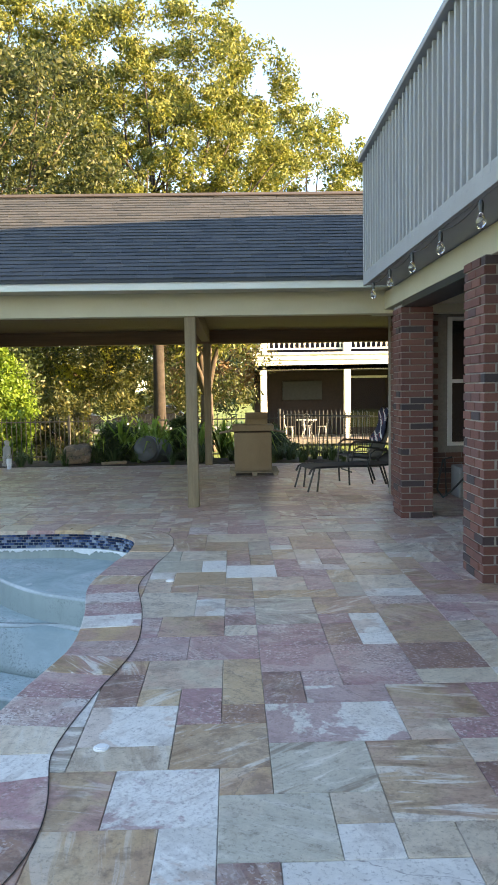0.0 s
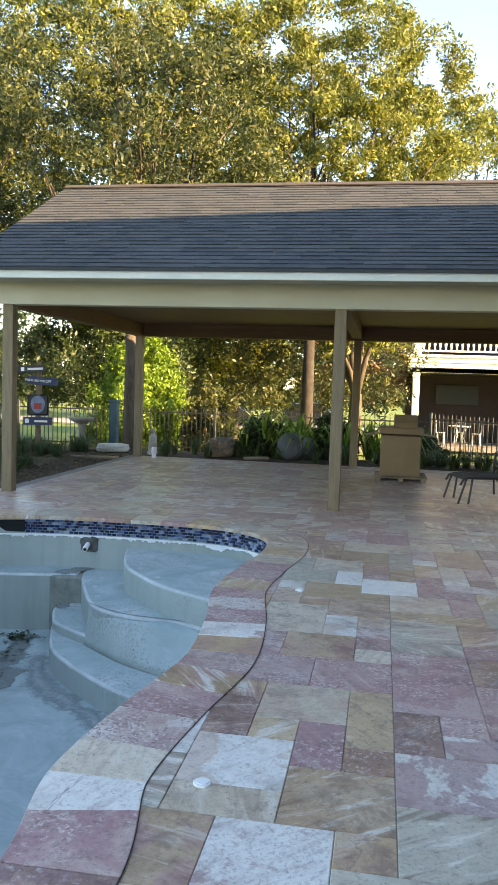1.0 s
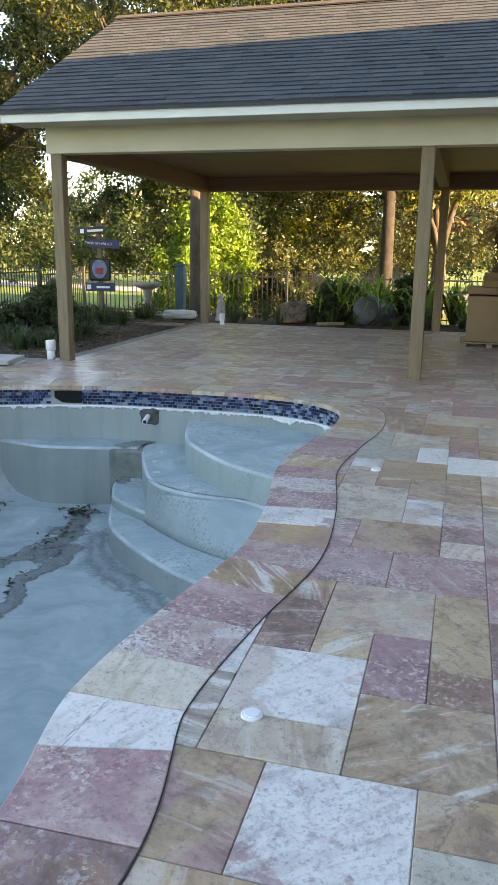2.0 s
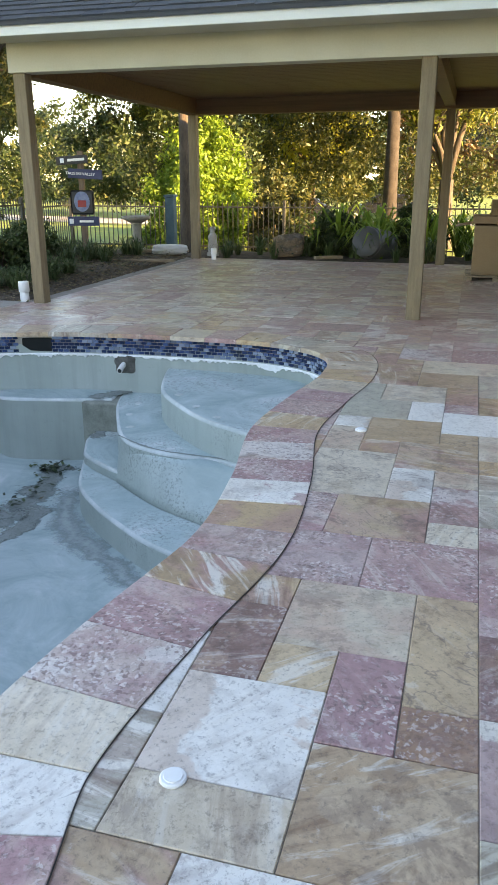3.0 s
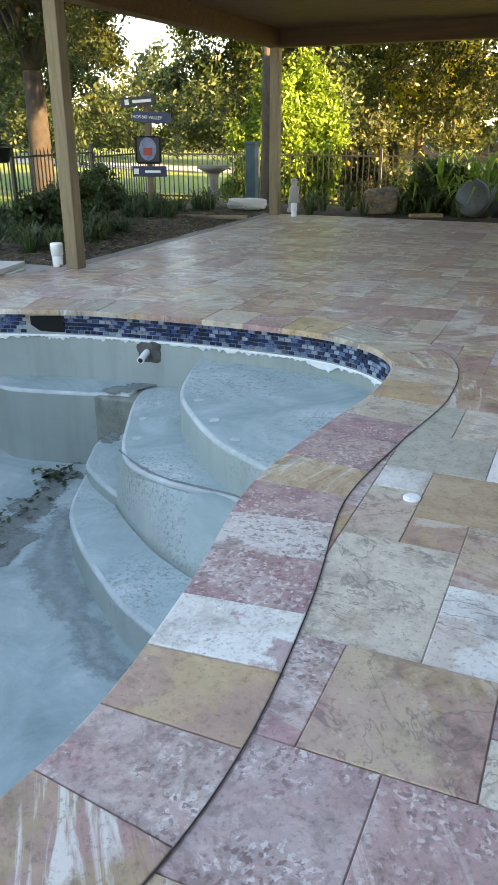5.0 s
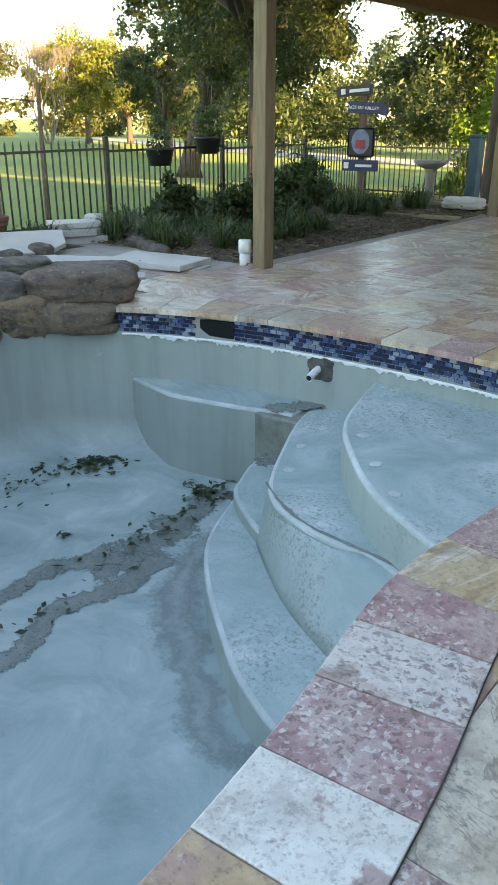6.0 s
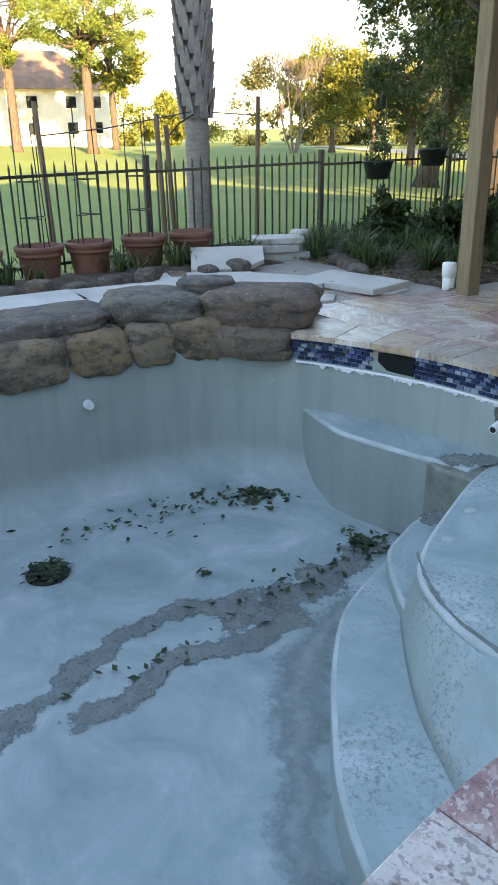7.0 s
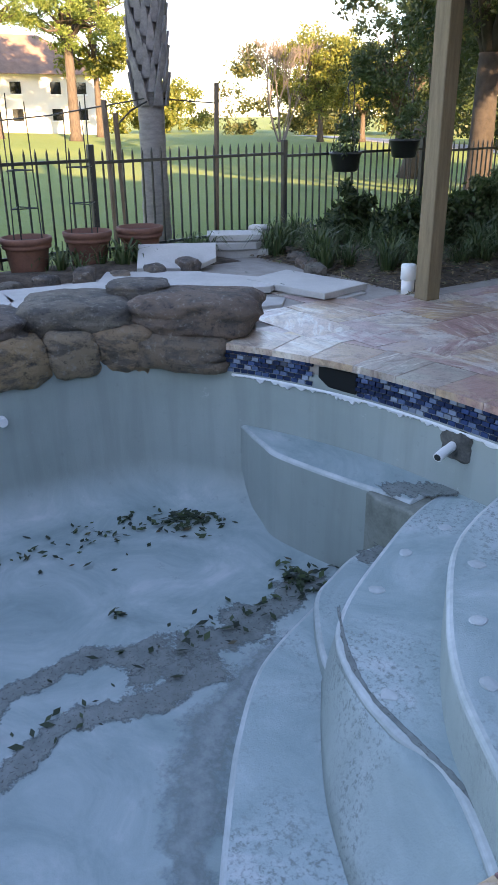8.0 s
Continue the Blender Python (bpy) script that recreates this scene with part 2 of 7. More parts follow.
M["white_paint"] = plain("white_paint", (0.76, 0.76, 0.74), (0.82, 0.82, 0.80), 3, 0.45, 0.1)
M["lawn"] = None
M["soil"] = plain("mulched_soil", (0.045, 0.032, 0.022), (0.14, 0.105, 0.075), 9, 0.95, 0.9, 0.02, fine=45)
M["bark"] = plain("bark", (0.045, 0.034, 0.026), (0.10, 0.077, 0.058), 7, 0.95, 0.9, 0.02, stretch=(2, 2, 0.5), fine=30)
M["boulder"] = None


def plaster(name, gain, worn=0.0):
    """Bare pool plaster: greenish grey, its flat parts painted paler as under sky light."""
    m, nt, b = node_mat(name, 0.6)
    p = world_pos(nt)
    big, mid = noise_tex(nt, p, 0.8, 5, 0.6, 0.3), noise_tex(nt, p, 1.7, 9, 0.68, 0.9)
    run = noise_tex(nt, scaled(nt, p, (2.6, 2.6, 0.22)), 2.4, 6, 0.6, 0.2)
    scuff, fine = noise_tex(nt, p, 9.0, 8, 0.78, 0.0), noise_tex(nt, p, 130.0, 3)
    c = ramp(nt, big, [(0.32, (0.30, 0.36, 0.33)), (0.5, (0.36, 0.42, 0.385)), (0.68, (0.42, 0.47, 0.435))])
    c = mix(nt, ramp(nt, run, [(0.36, (0.4, 0.4, 0.4)), (0.55, (0, 0, 0))]), c, (0.25, 0.295, 0.265))
    # shading put into the colour: faces that look up get a paler tone
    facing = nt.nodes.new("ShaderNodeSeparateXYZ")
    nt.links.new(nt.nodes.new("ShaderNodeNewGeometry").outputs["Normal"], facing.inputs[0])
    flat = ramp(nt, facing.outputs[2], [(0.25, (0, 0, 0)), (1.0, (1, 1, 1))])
    top_tone = ramp(nt, mid, [(0.32, (0.24, 0.345, 0.34)), (0.45, (0.33, 0.435, 0.43)), (0.56, (0.42, 0.52, 0.515)), (0.68, (0.60, 0.645, 0.64))])
    c = mix(nt, mix(nt, 1.0, flat, (0.9, 0.9, 0.9), "MULTIPLY"), c, top_tone)
    c = mix(nt, ramp(nt, scuff, [(0.60, (0, 0, 0)), (0.68, (0.35, 0.35, 0.35))]), c, (0.22, 0.26, 0.25))
    c = mix(nt, ramp(nt, scuff, [(0.27, (0.45, 0.45, 0.45)), (0.36, (0, 0, 0))]), c, (0.72, 0.73, 0.72))
    w = worn
    grit = noise_tex(nt, p, 42.0, 7, 0.78)
    spread = ramp(nt, noise_tex(nt, p, 1.7, 5, 0.6, 0.4), [(0.44, (0, 0, 0)), (0.58, (w, w, w))])
    c = mix(nt, mix(nt, 1.0, ramp(nt, grit, [(0.50, (0, 0, 0)), (0.60, (1, 1, 1))]), spread, "MULTIPLY"), c, (0.19, 0.225, 0.21))
    nt.links.new(mix(nt, 1.0, c, (gain, gain, gain), "MULTIPLY"), b.inputs["Base Color"])
    bump(nt, b, maths(nt, "ADD", maths(nt, "ADD", mid, scuff), maths(nt, "MULTIPLY", fine, 0.4)), 0.3 + 0.35 * worn, 0.008)
    return m


def lawn():
    m, nt, b = node_mat("mown_lawn", 0.9)
    p = world_pos(nt)
    a, f = noise_tex(nt, p, 0.12, 4), noise_tex(nt, p, 14.0, 5)
    c = ramp(nt, a, [(0.35, (0.15, 0.22, 0.032)), (0.65, (0.25, 0.29, 0.05))])
    c = mix(nt, maths(nt, "MULTIPLY", f, 0.8), c, (0.08, 0.13, 0.022))
    nt.links.new(c, b.inputs["Base Color"])
    bump(nt, b, f, 0.8, 0.03)
    return m


def boulder(name, stops):
    m, nt, b = node_mat(name, 0.85)
    p = world_pos(nt)
    o = rnd(nt, False)
    base = ramp(nt, o, stops)
    n1 = noise_tex(nt, scaled(nt, p, (1, 1, 2.2)), 4.5, 9, 0.72, 0.3)
    n2, n3 = noise_tex(nt, p, 17, 8, 0.75), noise_tex(nt, p, 70, 4)
    c = mix(nt, ramp(nt, n1, [(0.42, (0.75, 0.75, 0.75)), (0.54, (0, 0, 0))]), base, (0.085, 0.08, 0.075))
    c = mix(nt, ramp(nt, n2, [(0.55, (0, 0, 0)), (0.66, (0.55, 0.55, 0.55))]), c, (0.46, 0.42, 0.36))
    c = mix(nt, ramp(nt, n2, [(0.34, (0.7, 0.7, 0.7)), (0.44, (0, 0, 0))]), c, (0.035, 0.032, 0.03))
    nt.links.new(c, b.inputs["Base Color"])
    bump(nt, b, maths(nt, "ADD", maths(nt, "ADD", n1, n2), maths(nt, "MULTIPLY", n3, 0.25)), 1.0, 0.045)
    return m


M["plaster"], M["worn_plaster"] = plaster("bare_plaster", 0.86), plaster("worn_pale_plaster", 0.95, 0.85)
M["nose"] = plain("chalky_worn_edge", (0.33, 0.385, 0.37), (0.52, 0.56, 0.55), 4, 0.7, 0.5, 0.006, fine=40)
M["lawn"] = lawn()
M["boulder"] = boulder("weathered_sandstone", [(0, (0.27, 0.19, 0.125)), (0.3, (0.18, 0.15, 0.125)), (0.55, (0.24, 0.16, 0.115)), (0.8, (0.17, 0.145, 0.12)), (1, (0.28, 0.235, 0.175))])
M["tan_boulder"] = boulder("tan_sandstone", [(0, (0.42, 0.29, 0.16)), (0.35, (0.36, 0.20, 0.12)), (0.65, (0.40, 0.32, 0.21)), (1, (0.38, 0.24, 0.145))])


# ---- helpers for building ----
def finish(name, bm, mat, smooth=False):
    me = bpy.data.meshes.new(name)
    bm.to_mesh(me)
    bm.free()
    if mat:
        me.materials.append(mat)
    if smooth:
        me.polygons.foreach_set("use_smooth", [True] * len(me.polygons))
    return new(name, me)


def part(name, bm, mat, parent, label="", smooth=False):
    ob = finish(name, bm, mat, smooth)
    ob.parent = parent
    if label:
        tagged(ob, label)
    return ob


def empty(name, x=0, y=0, z=0, rz=0):
    ob = new(name)
    ob.matrix_basis = pose(x, y, z, 0, 0, rz)
    ob.empty_display_size = 0.1
    return ob


def box(bm, x0, y0, z0, x1, y1, z1, bevel=0.0, m=None, seg=1):
    r = bmesh.ops.create_cube(bm, size=1.0)
    vs = r["verts"]
    bmesh.ops.scale(bm, vec=(abs(x1 - x0), abs(y1 - y0), abs(z1 - z0)), verts=vs)
    bmesh.ops.translate(bm, vec=((x0 + x1) / 2, (y0 + y1) / 2, (z0 + z1) / 2), verts=vs)
    if m is not None:
        bmesh.ops.transform(bm, matrix=m, verts=vs)
    if bevel:
        es = list({e for v in vs for e in v.link_edges})
        bmesh.ops.bevel(bm, geom=es, offset=bevel, segments=seg, affect="EDGES", profile=0.6)
    return bm


def boxed(*a, **k):
    return box(bmesh.new(), *a, **k)


def tube(bm, pts, radii, n=8, cap=True):
    """A round bar through the points, with a radius at each."""
    pts = [Vector(p) for p in pts]
    if isinstance(radii, (int, float)):
        radii = [radii] * len(pts)
    rings = []
    for i, p in enumerate(pts):
        d = (pts[min(i + 1, len(pts) - 1)] - pts[max(i - 1, 0)]).normalized()
        q = d.to_track_quat("Z", "Y")
        rings.append([bm.verts.new(p + q @ Vector((math.cos(a) * radii[i], math.sin(a) * radii[i], 0)))
                      for a in (2 * math.pi * k / n for k in range(n))])
    for a, b in zip(rings, rings[1:]):
        for k in range(n):
            bm.faces.new((a[k], a[(k + 1) % n], b[(k + 1) % n], b[k]))
    if cap:
        bm.faces.new(rings[0][::-1])
        bm.faces.new(rings[-1])
    return bm


def lathe(bm, profile, n=20, x=0, y=0, z=0):
    rings = [[bm.verts.new((x + r * math.cos(2 * math.pi * k / n), y + r * math.sin(2 * math.pi * k / n), z + h)) for k in range(n)] for r, h in profile]
    for a, b in zip(rings, rings[1:]):
        for k in range(n):
            bm.faces.new((a[k], a[(k + 1) % n], b[(k + 1) % n], b[k]))
    bm.faces.new(rings[0][::-1])
    bm.faces.new(rings[-1])
    return bm


def from_arrays(name, verts, faces, mat, parent=None, smooth=False):
    """faces: an array of quads."""
    me = bpy.data.meshes.new(name)
    v, f = np.asarray(verts, dtype=np.float32), np.asarray(faces, dtype=np.int32)
    me.vertices.add(len(v))
    me.vertices.foreach_set("co", v.ravel())
    k = f.shape[1]
    me.loops.add(f.size)
    me.loops.foreach_set("vertex_index", f.ravel())
    me.polygons.add(len(f))
    me.polygons.foreach_set("loop_start", np.arange(0, f.size, k, dtype=np.int32))
    me.polygons.foreach_set("loop_total", np.full(len(f), k, dtype=np.int32))
    me.polygons.foreach_set("use_smooth", np.full(len(f), smooth, dtype=bool))
    me.update(calc_edges=True)
    me.materials.append(mat)
    ob = new(name, me)
    ob.parent = parent
    return ob


CUBE_F = np.array([(0, 3, 2, 1), (4, 5, 6, 7), (0, 1, 5, 4), (1, 2, 6, 5), (2, 3, 7, 6), (3, 0, 4, 7)])


class Blocks:
    """Many small blocks gathered into one mesh."""
    def __init__(self):
        self.v, self.f = [], []

    def add(self, corners):
        self.f.append(CUBE_F + 8 * len(self.v))
        self.v.append(corners)

    def box(self, x0, y0, z0, x1, y1, z1):
        self.add([(x0, y0, z0), (x1, y0, z0), (x1, y1, z0), (x0, y1, z0), (x0, y0, z1), (x1, y0, z1), (x1, y1, z1), (x0, y1, z1)])

    def make(self, name, mat, parent=None):
        return from_arrays(name, np.array(self.v).reshape(-1, 3), np.concatenate(self.f), mat, parent)


def spline(ctrl, per=8, closed=True):
    out, n = [], len(ctrl)
    for i in range(n if closed else n - 1):
        if closed:
            p = [Vector(ctrl[(i + k) % n]) for k in (-1, 0, 1, 2)]
        else:
            p = [Vector(ctrl[max(0, min(n - 1, i + k))]) for k in (-1, 0, 1, 2)]
        for s in range(per):
            t = s / per
            out.append(0.5 * ((2 * p[1]) + (p[2] - p[0]) * t + (2 * p[0] - 5 * p[1] + 4 * p[2] - p[3]) * t * t + (3 * p[1] - p[0] - 3 * p[2] + p[3]) * t ** 3))
    if not closed:
        out.append(Vector(ctrl[-1]))
    return out


def inside(pt, poly):
    x, y = pt
    c, j = False, len(poly) - 1
    for i in range(len(poly)):
        a, b = poly[i], poly[j]
        if (a[1] > y) != (b[1] > y) and x < (b[0] - a[0]) * (y - a[1]) / (b[1] - a[1]) + a[0]:
            c = not c
        j = i
    return c


def prism(bm, poly, z0, z1, bevel=0.0, seg=3, nose=0):
    """An upright slab on a plan outline (counter-clockwise), its top edge rounded."""
    n = len(poly)
    ins = []
    for i in range(n):
        p, a, b = Vector(poly[i][:2]), Vector(poly[i - 1][:2]), Vector(poly[(i + 1) % n][:2])
        e, f = (p - a).normalized(), (b - p).normalized()
        m = Vector((-e.y - f.y, e.x + f.x))
        m = m.normalized() / max(0.5, math.sqrt(max(0.0, (1 + e.dot(f)) / 2))) if m.length > 1e-6 else Vector((0, 0))
        ins.append(m)
    prof = [(0.0, z0)]
    if bevel:
        prof += [(bevel * (1 - math.cos(t)), z1 - bevel + bevel * math.sin(t)) for t in (math.pi / 2 * k / seg for k in range(seg + 1))]
    else:
        prof.append((0.0, z1))
    rings = [[bm.verts.new((p[0] + m.x * d, p[1] + m.y * d, z)) for p, m in zip(poly, ins)] for d, z in prof]
    for lo, hi in zip(rings, rings[1:]):
        for i in range(n):
            f = bm.faces.new((lo[i], lo[(i + 1) % n], hi[(i + 1) % n], hi[i]))
            f.material_index = nose if lo is not rings[0] else 0
    top = bm.faces.new(rings[-1])
    bot = bm.faces.new(rings[0][::-1])
    bmesh.ops.triangulate(bm, faces=[f for f in (top, bot) if n > 4])
    return bm


# ---- pool ----
EDGE = spline([(-1.01, 2.46), (-1.07, 3.2), (-1.0, 3.85), (-0.89, 4.5), (-0.93, 5.15), (-1.04, 5.9), (-0.98, 6.6), (-0.89, 7.3), (-0.99, 7.88),
               (-1.43, 8.22), (-2.1, 8.31), (-3.1, 8.27), (-3.8, 8.13), (-4.5, 7.81), (-4.95, 7.35), (-5.06, 6.7), (-5.1, 5.6), (-4.8, 4.2),
               (-3.9, 2.7), (-2.7, 1.8), (-1.6, 1.75)], 16)
NE = len(EDGE)


def normals(path):
    out = []
    for i in range(len(path)):
        d = (path[(i + 1) % len(path)] - path[i - 1]).normalized()
        out.append(Vector((d.y, -d.x)))
    return out


OUTWARD = normals(EDGE)


def offset(d):
    return [p + o * d for p, o in zip(EDGE, OUTWARD)]


FLOOR = -1.14
pool = empty("pool")
tagged(pool, "drained free-form pool with bare grey-white plaster shell", "pool", kind="structure")


def pool_shell():
    bm = bmesh.new()
    prof = [(0.02, -0.05), (0.0, -0.2), (0.0, -0.85), (-0.04, -0.96), (-0.12, -1.06), (-0.26, -1.12), (-0.42, FLOOR)]
    rings = [[bm.verts.new((p.x, p.y, z)) for p in offset(d)] for d, z in prof]
    for a, b in zip(rings, rings[1:]):
        for i in range(NE):
            j = (i + 1) % NE
            bm.faces.new((a[j], a[i], b[i], b[j]))
    f = bm.faces.new(rings[-1])
    bmesh.ops.triangulate(bm, faces=[f])
    bmesh.ops.recalc_face_normals(bm, faces=bm.faces)
    bmesh.ops.reverse_faces(bm, faces=bm.faces)
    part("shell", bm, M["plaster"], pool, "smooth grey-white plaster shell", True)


def pool_step(name, nose, back, z, label, mat=None):
    line = spline(nose, 8, False)
    poly = line + [Vector(b) for b in back]
    area = sum(a.x * b.y - b.x * a.y for a, b in zip(poly, poly[1:] + poly[:1]))
    if area < 0:
        poly.reverse()
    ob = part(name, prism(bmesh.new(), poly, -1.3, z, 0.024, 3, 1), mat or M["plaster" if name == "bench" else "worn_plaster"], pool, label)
    ob.data.materials.append(mat or M["nose"])


pool_shell()
pool_step("step", [(-2.6, 8.6), (-2.47, 8.05), (-2.29, 7.56), (-2.0, 7.19), (-1.72, 6.92), (-1.43, 6.74), (-0.9, 6.45)], [(-0.75, 7.0), (-0.75, 8.0), (-1.3, 8.45)], -0.30, "top shelf step")
pool_step("step", [(-3.02, 8.6), (-2.92, 8.03), (-2.66, 7.45), (-2.47, 7.11), (-2.3, 6.93), (-2.05, 6.82), (-1.84, 6.78), (-1.5, 6.75), (-0.8, 6.3)], [(-0.7, 7.0), (-0.7, 8.0), (-1.3, 8.5)], -0.55, "second curved step")
pool_step("step", [(-3.06, 8.2), (-3.10, 7.78), (-3.0, 7.49), (-2.89, 7.30), (-2.58, 7.08), (-2.40, 7.01), (-2.25, 7.05)], [(-1.8, 7.5), (-2.4, 8.3)], -0.83, "small corner step")
pool_step("step", [(-3.04, 7.6), (-2.95, 7.34), (-2.74, 6.88), (-2.44, 6.55), (-2.12, 6.29), (-1.85, 6.1), (-1.5, 5.94), (-0.8, 5.7)], [(-0.7, 7.0), (-2.0, 7.5)], -0.92, "lowest curved step")
pool_step("bench", [(-4.62, 7.9), (-4.40, 7.87), (-4.22, 7.83), (-4.05, 7.80), (-3.86, 7.78), (-3.43, 7.87), (-3.07, 7.97), (-2.96, 7.99)], [(-3.02, 8.6), (-4.5, 8.5)], -0.54, "underwater corner bench")

pool_step("step", [(-3.25, 7.93), (-3.1, 7.9), (-2.95, 7.93), (-2.8, 7.9)], [(-2.8, 8.5), (-3.25, 8.5)], -0.556, "silted wet corner between bench and steps", plain("wet_silted_plaster", (0.15, 0.16, 0.13), (0.26, 0.275, 0.235), 9, 0.6, 0.6, 0.006))


def coping():
    """Stone edge round the pool, cut at its joints, with a dark joint behind it."""
    edge = empty("pool_coping")
    tagged(edge, "curved edge of mixed travertine coping stones round the pool", "coping", kind="structure")
    runs = [0.0]
    for i in range(NE):
        runs.append(runs[-1] + (EDGE[(i + 1) % NE] - EDGE[i]).length)

    def at(s, d):
        i = max(k for k in range(NE) if runs[k] <= s)
        q = (s - runs[i]) / (runs[i + 1] - runs[i])
        j = (i + 1) % NE
        return EDGE[i].lerp(EDGE[j], q) + OUTWARD[i].lerp(OUTWARD[j], q).normalized() * d
    cuts = [0.0, 0.19, 0.48, 0.75, 1.04, 1.36, 1.69, 1.94, 2.18, 2.43, 2.69, 2.97, 3.24, 3.52, 3.82]
    kinds = ["umber", "mauve", "white", "cream", "breccia", "mauve", "brown", "breccia", "gold", "pied", "mauve", "breccia", "mauve", "gold", "mauve", "mauve", "cream", "gold"]
    g = random.Random(6)
    while cuts[-1] < runs[-1] - 0.5:
        cuts.append(cuts[-1] + g.choice((0.27, 0.3, 0.33)))
    cuts.append(runs[-1] - 0.001)
    for k, (s0, s1) in enumerate(zip(cuts, cuts[1:])):
        mid = at((s0 + s1) / 2, 0)
        if mid.x < -4.45:
            continue
        ss = [s0 + 0.0016] + [r for r in runs if s0 + 0.012 < r < s1 - 0.012] + [s1 - 0.0016]
        poly = [at(s, -0.02) for s in ss] + [at(s, 0.362) for s in reversed(ss)]
        if sum(a.x * b.y - b.x * a.y for a, b in zip(poly, poly[1:] + poly[:1])) < 0:
            poly.reverse()
        kind = kinds[k] if k < len(kinds) else "cream" if mid.x < -3.9 else g.choice(("cream", "cream", "gold", "mauve", "brown", "sage"))
        part("coping_stone", prism(bmesh.new(), poly, -0.034, 0.006 + 0.0012 * math.sin(k * 2.3), 0.0035, 2), M["stone_" + kind], edge)
    v, f = [], []
    for i in range(NE):
        for d in (0.361, 0.3655):
            p = EDGE[i] + OUTWARD[i] * d
            v.append((p.x, p.y, 0.0042))
        if EDGE[i].x > -4.4:
            j = (i + 1) % NE
            f.append((2 * i, 2 * i + 1, 2 * j + 1, 2 * j))
    from_arrays("expansion_joint", v, f, M["joint"], edge)


def battered_riser(top, foot, z1, z0):
    """A worn riser that leans out from the nose of a step to the tread below."""
    a, b = spline(top, 12, False), spline(foot, 12, False)
    bm = bmesh.new()
    rows = []
    for k in range(7):
        q = k / 6
        bulge = 0.006 * math.sin(q * math.pi)
        rows.append([bm.verts.new((p.x + (r.x - p.x) * q - bulge * 0.5, p.y + (r.y - p.y) * q - bulge, z1 + (z0 - z1) * q + 0.012 * noise.noise(Vector((p.x * 4, p.y * 4, q * 3))) * (0 < k < 6))) for p, r in zip(a, b)])
    for u, w in zip(rows, rows[1:]):
        for i in range(len(a) - 1):
            bm.faces.new((u[i], u[i + 1], w[i + 1], w[i]))
    bmesh.ops.recalc_face_normals(bm, faces=bm.faces)
    ob = part("riser", bm, M["worn_plaster"], pool, "chalky worn riser leaning out from the second step", True)
    ob.modifiers.new("thickness", "SOLIDIFY").thickness = 0.02


battered_riser([(-2.46, 7.14), (-2.28, 6.96), (-2.04, 6.85), (-1.83, 6.81), (-1.5, 6.78), (-0.95, 6.48)],
               [(-2.47, 7.03), (-2.20, 6.81), (-1.94, 6.63), (-1.70, 6.51), (-1.4, 6.37), (-0.95, 6.15)], -0.575, -0.925)
coping()


def waterline():
    """Rows of small glass tiles under the coping."""
    b = Blocks()
    step, rows, rh = 0.052, 5, 0.030
    for row in range(rows):
        z1 = -0.036 - row * rh
        s, want = 0.0, (row % 2) * 0.026
        for i in range(NE):
            p, q = EDGE[i], EDGE[(i + 1) % NE]
            L = (q - p).length
            if p.x < -4.5 or p.y < 2.2:
                s += L
                continue
            while want < s + L:
                if want >= s:
                    t = (want - s) / L
                    c, d = p.lerp(q, t), (q - p).normalized()
                    n = Vector((d.y, -d.x))
                    e = c + d * (step - 0.007)
                    a0, a1, b0, b1 = c + n * 0.02, c - n * 0.004, e + n * 0.02, e - n * 0.004
                    if not (-3.92 < c.x < -3.62 and c.y > 8):
                        b.add([(v.x, v.y, z) for z in (z1 - rh + 0.006, z1) for v in (a1, b1, b0, a0)])
                want += step
            s += L
    m, nt, bs = node_mat("blue_glass_mosaic", 0.12)
    c = ramp(nt, rnd(nt, True), [(0, (0.008, 0.02, 0.06)), (0.4, (0.012, 0.025, 0.07)), (0.6, (0.03, 0.07, 0.18)), (0.74, (0.12, 0.18, 0.28)), (0.88, (0.30, 0.36, 0.43)), (1, (0.01, 0.015, 0.03))])
    nt.links.new(c, bs.inputs["Base Color"])
    ob = b.make("waterline_tiles", m, pool)
    tagged(ob, "band of small blue glass mosaic tiles", kind="stuff")


waterline()
bmx = bmesh.new()
rings = [[bmx.verts.new((p.x, p.y, z)) for p in offset(0.012)] for z in (-0.033, -0.19)]
for i in range(NE):
    bmx.faces.new((rings[0][i], rings[0][(i + 1) % NE], rings[1][(i + 1) % NE], rings[1][i]))
part("tile_bed", bmx, M["grout"], pool)

# ---- ground ----
RX0, RX1, RY0, RY1 = -7.4, 16.0, -14.0, 15.3


def height(x, y):
    """Lie of the land: falls away behind the patio, a mound far off to the west."""
    h = 0.0
    if y > 15.3:
        h -= 0.055 * min(y - 15.3, 16.0)
    if x < -7.4:
        h -= 0.03 * min(-7.4 - x, 8.0)
    d = math.exp(-(((x + 62) / 26) ** 2 + ((y - 30) / 30) ** 2))
    h += 1.25 * d
    return h - 0.05


def axis(lo, hi, a, b):
    near = list(np.linspace(a, b, 24))
    left = [a - (a - lo) * (k / 30) ** 2.2 for k in range(30, 0, -1)]
    right = [b + (hi - b) * (k / 30) ** 2.2 for k in range(1, 31)]
    return left + near + right


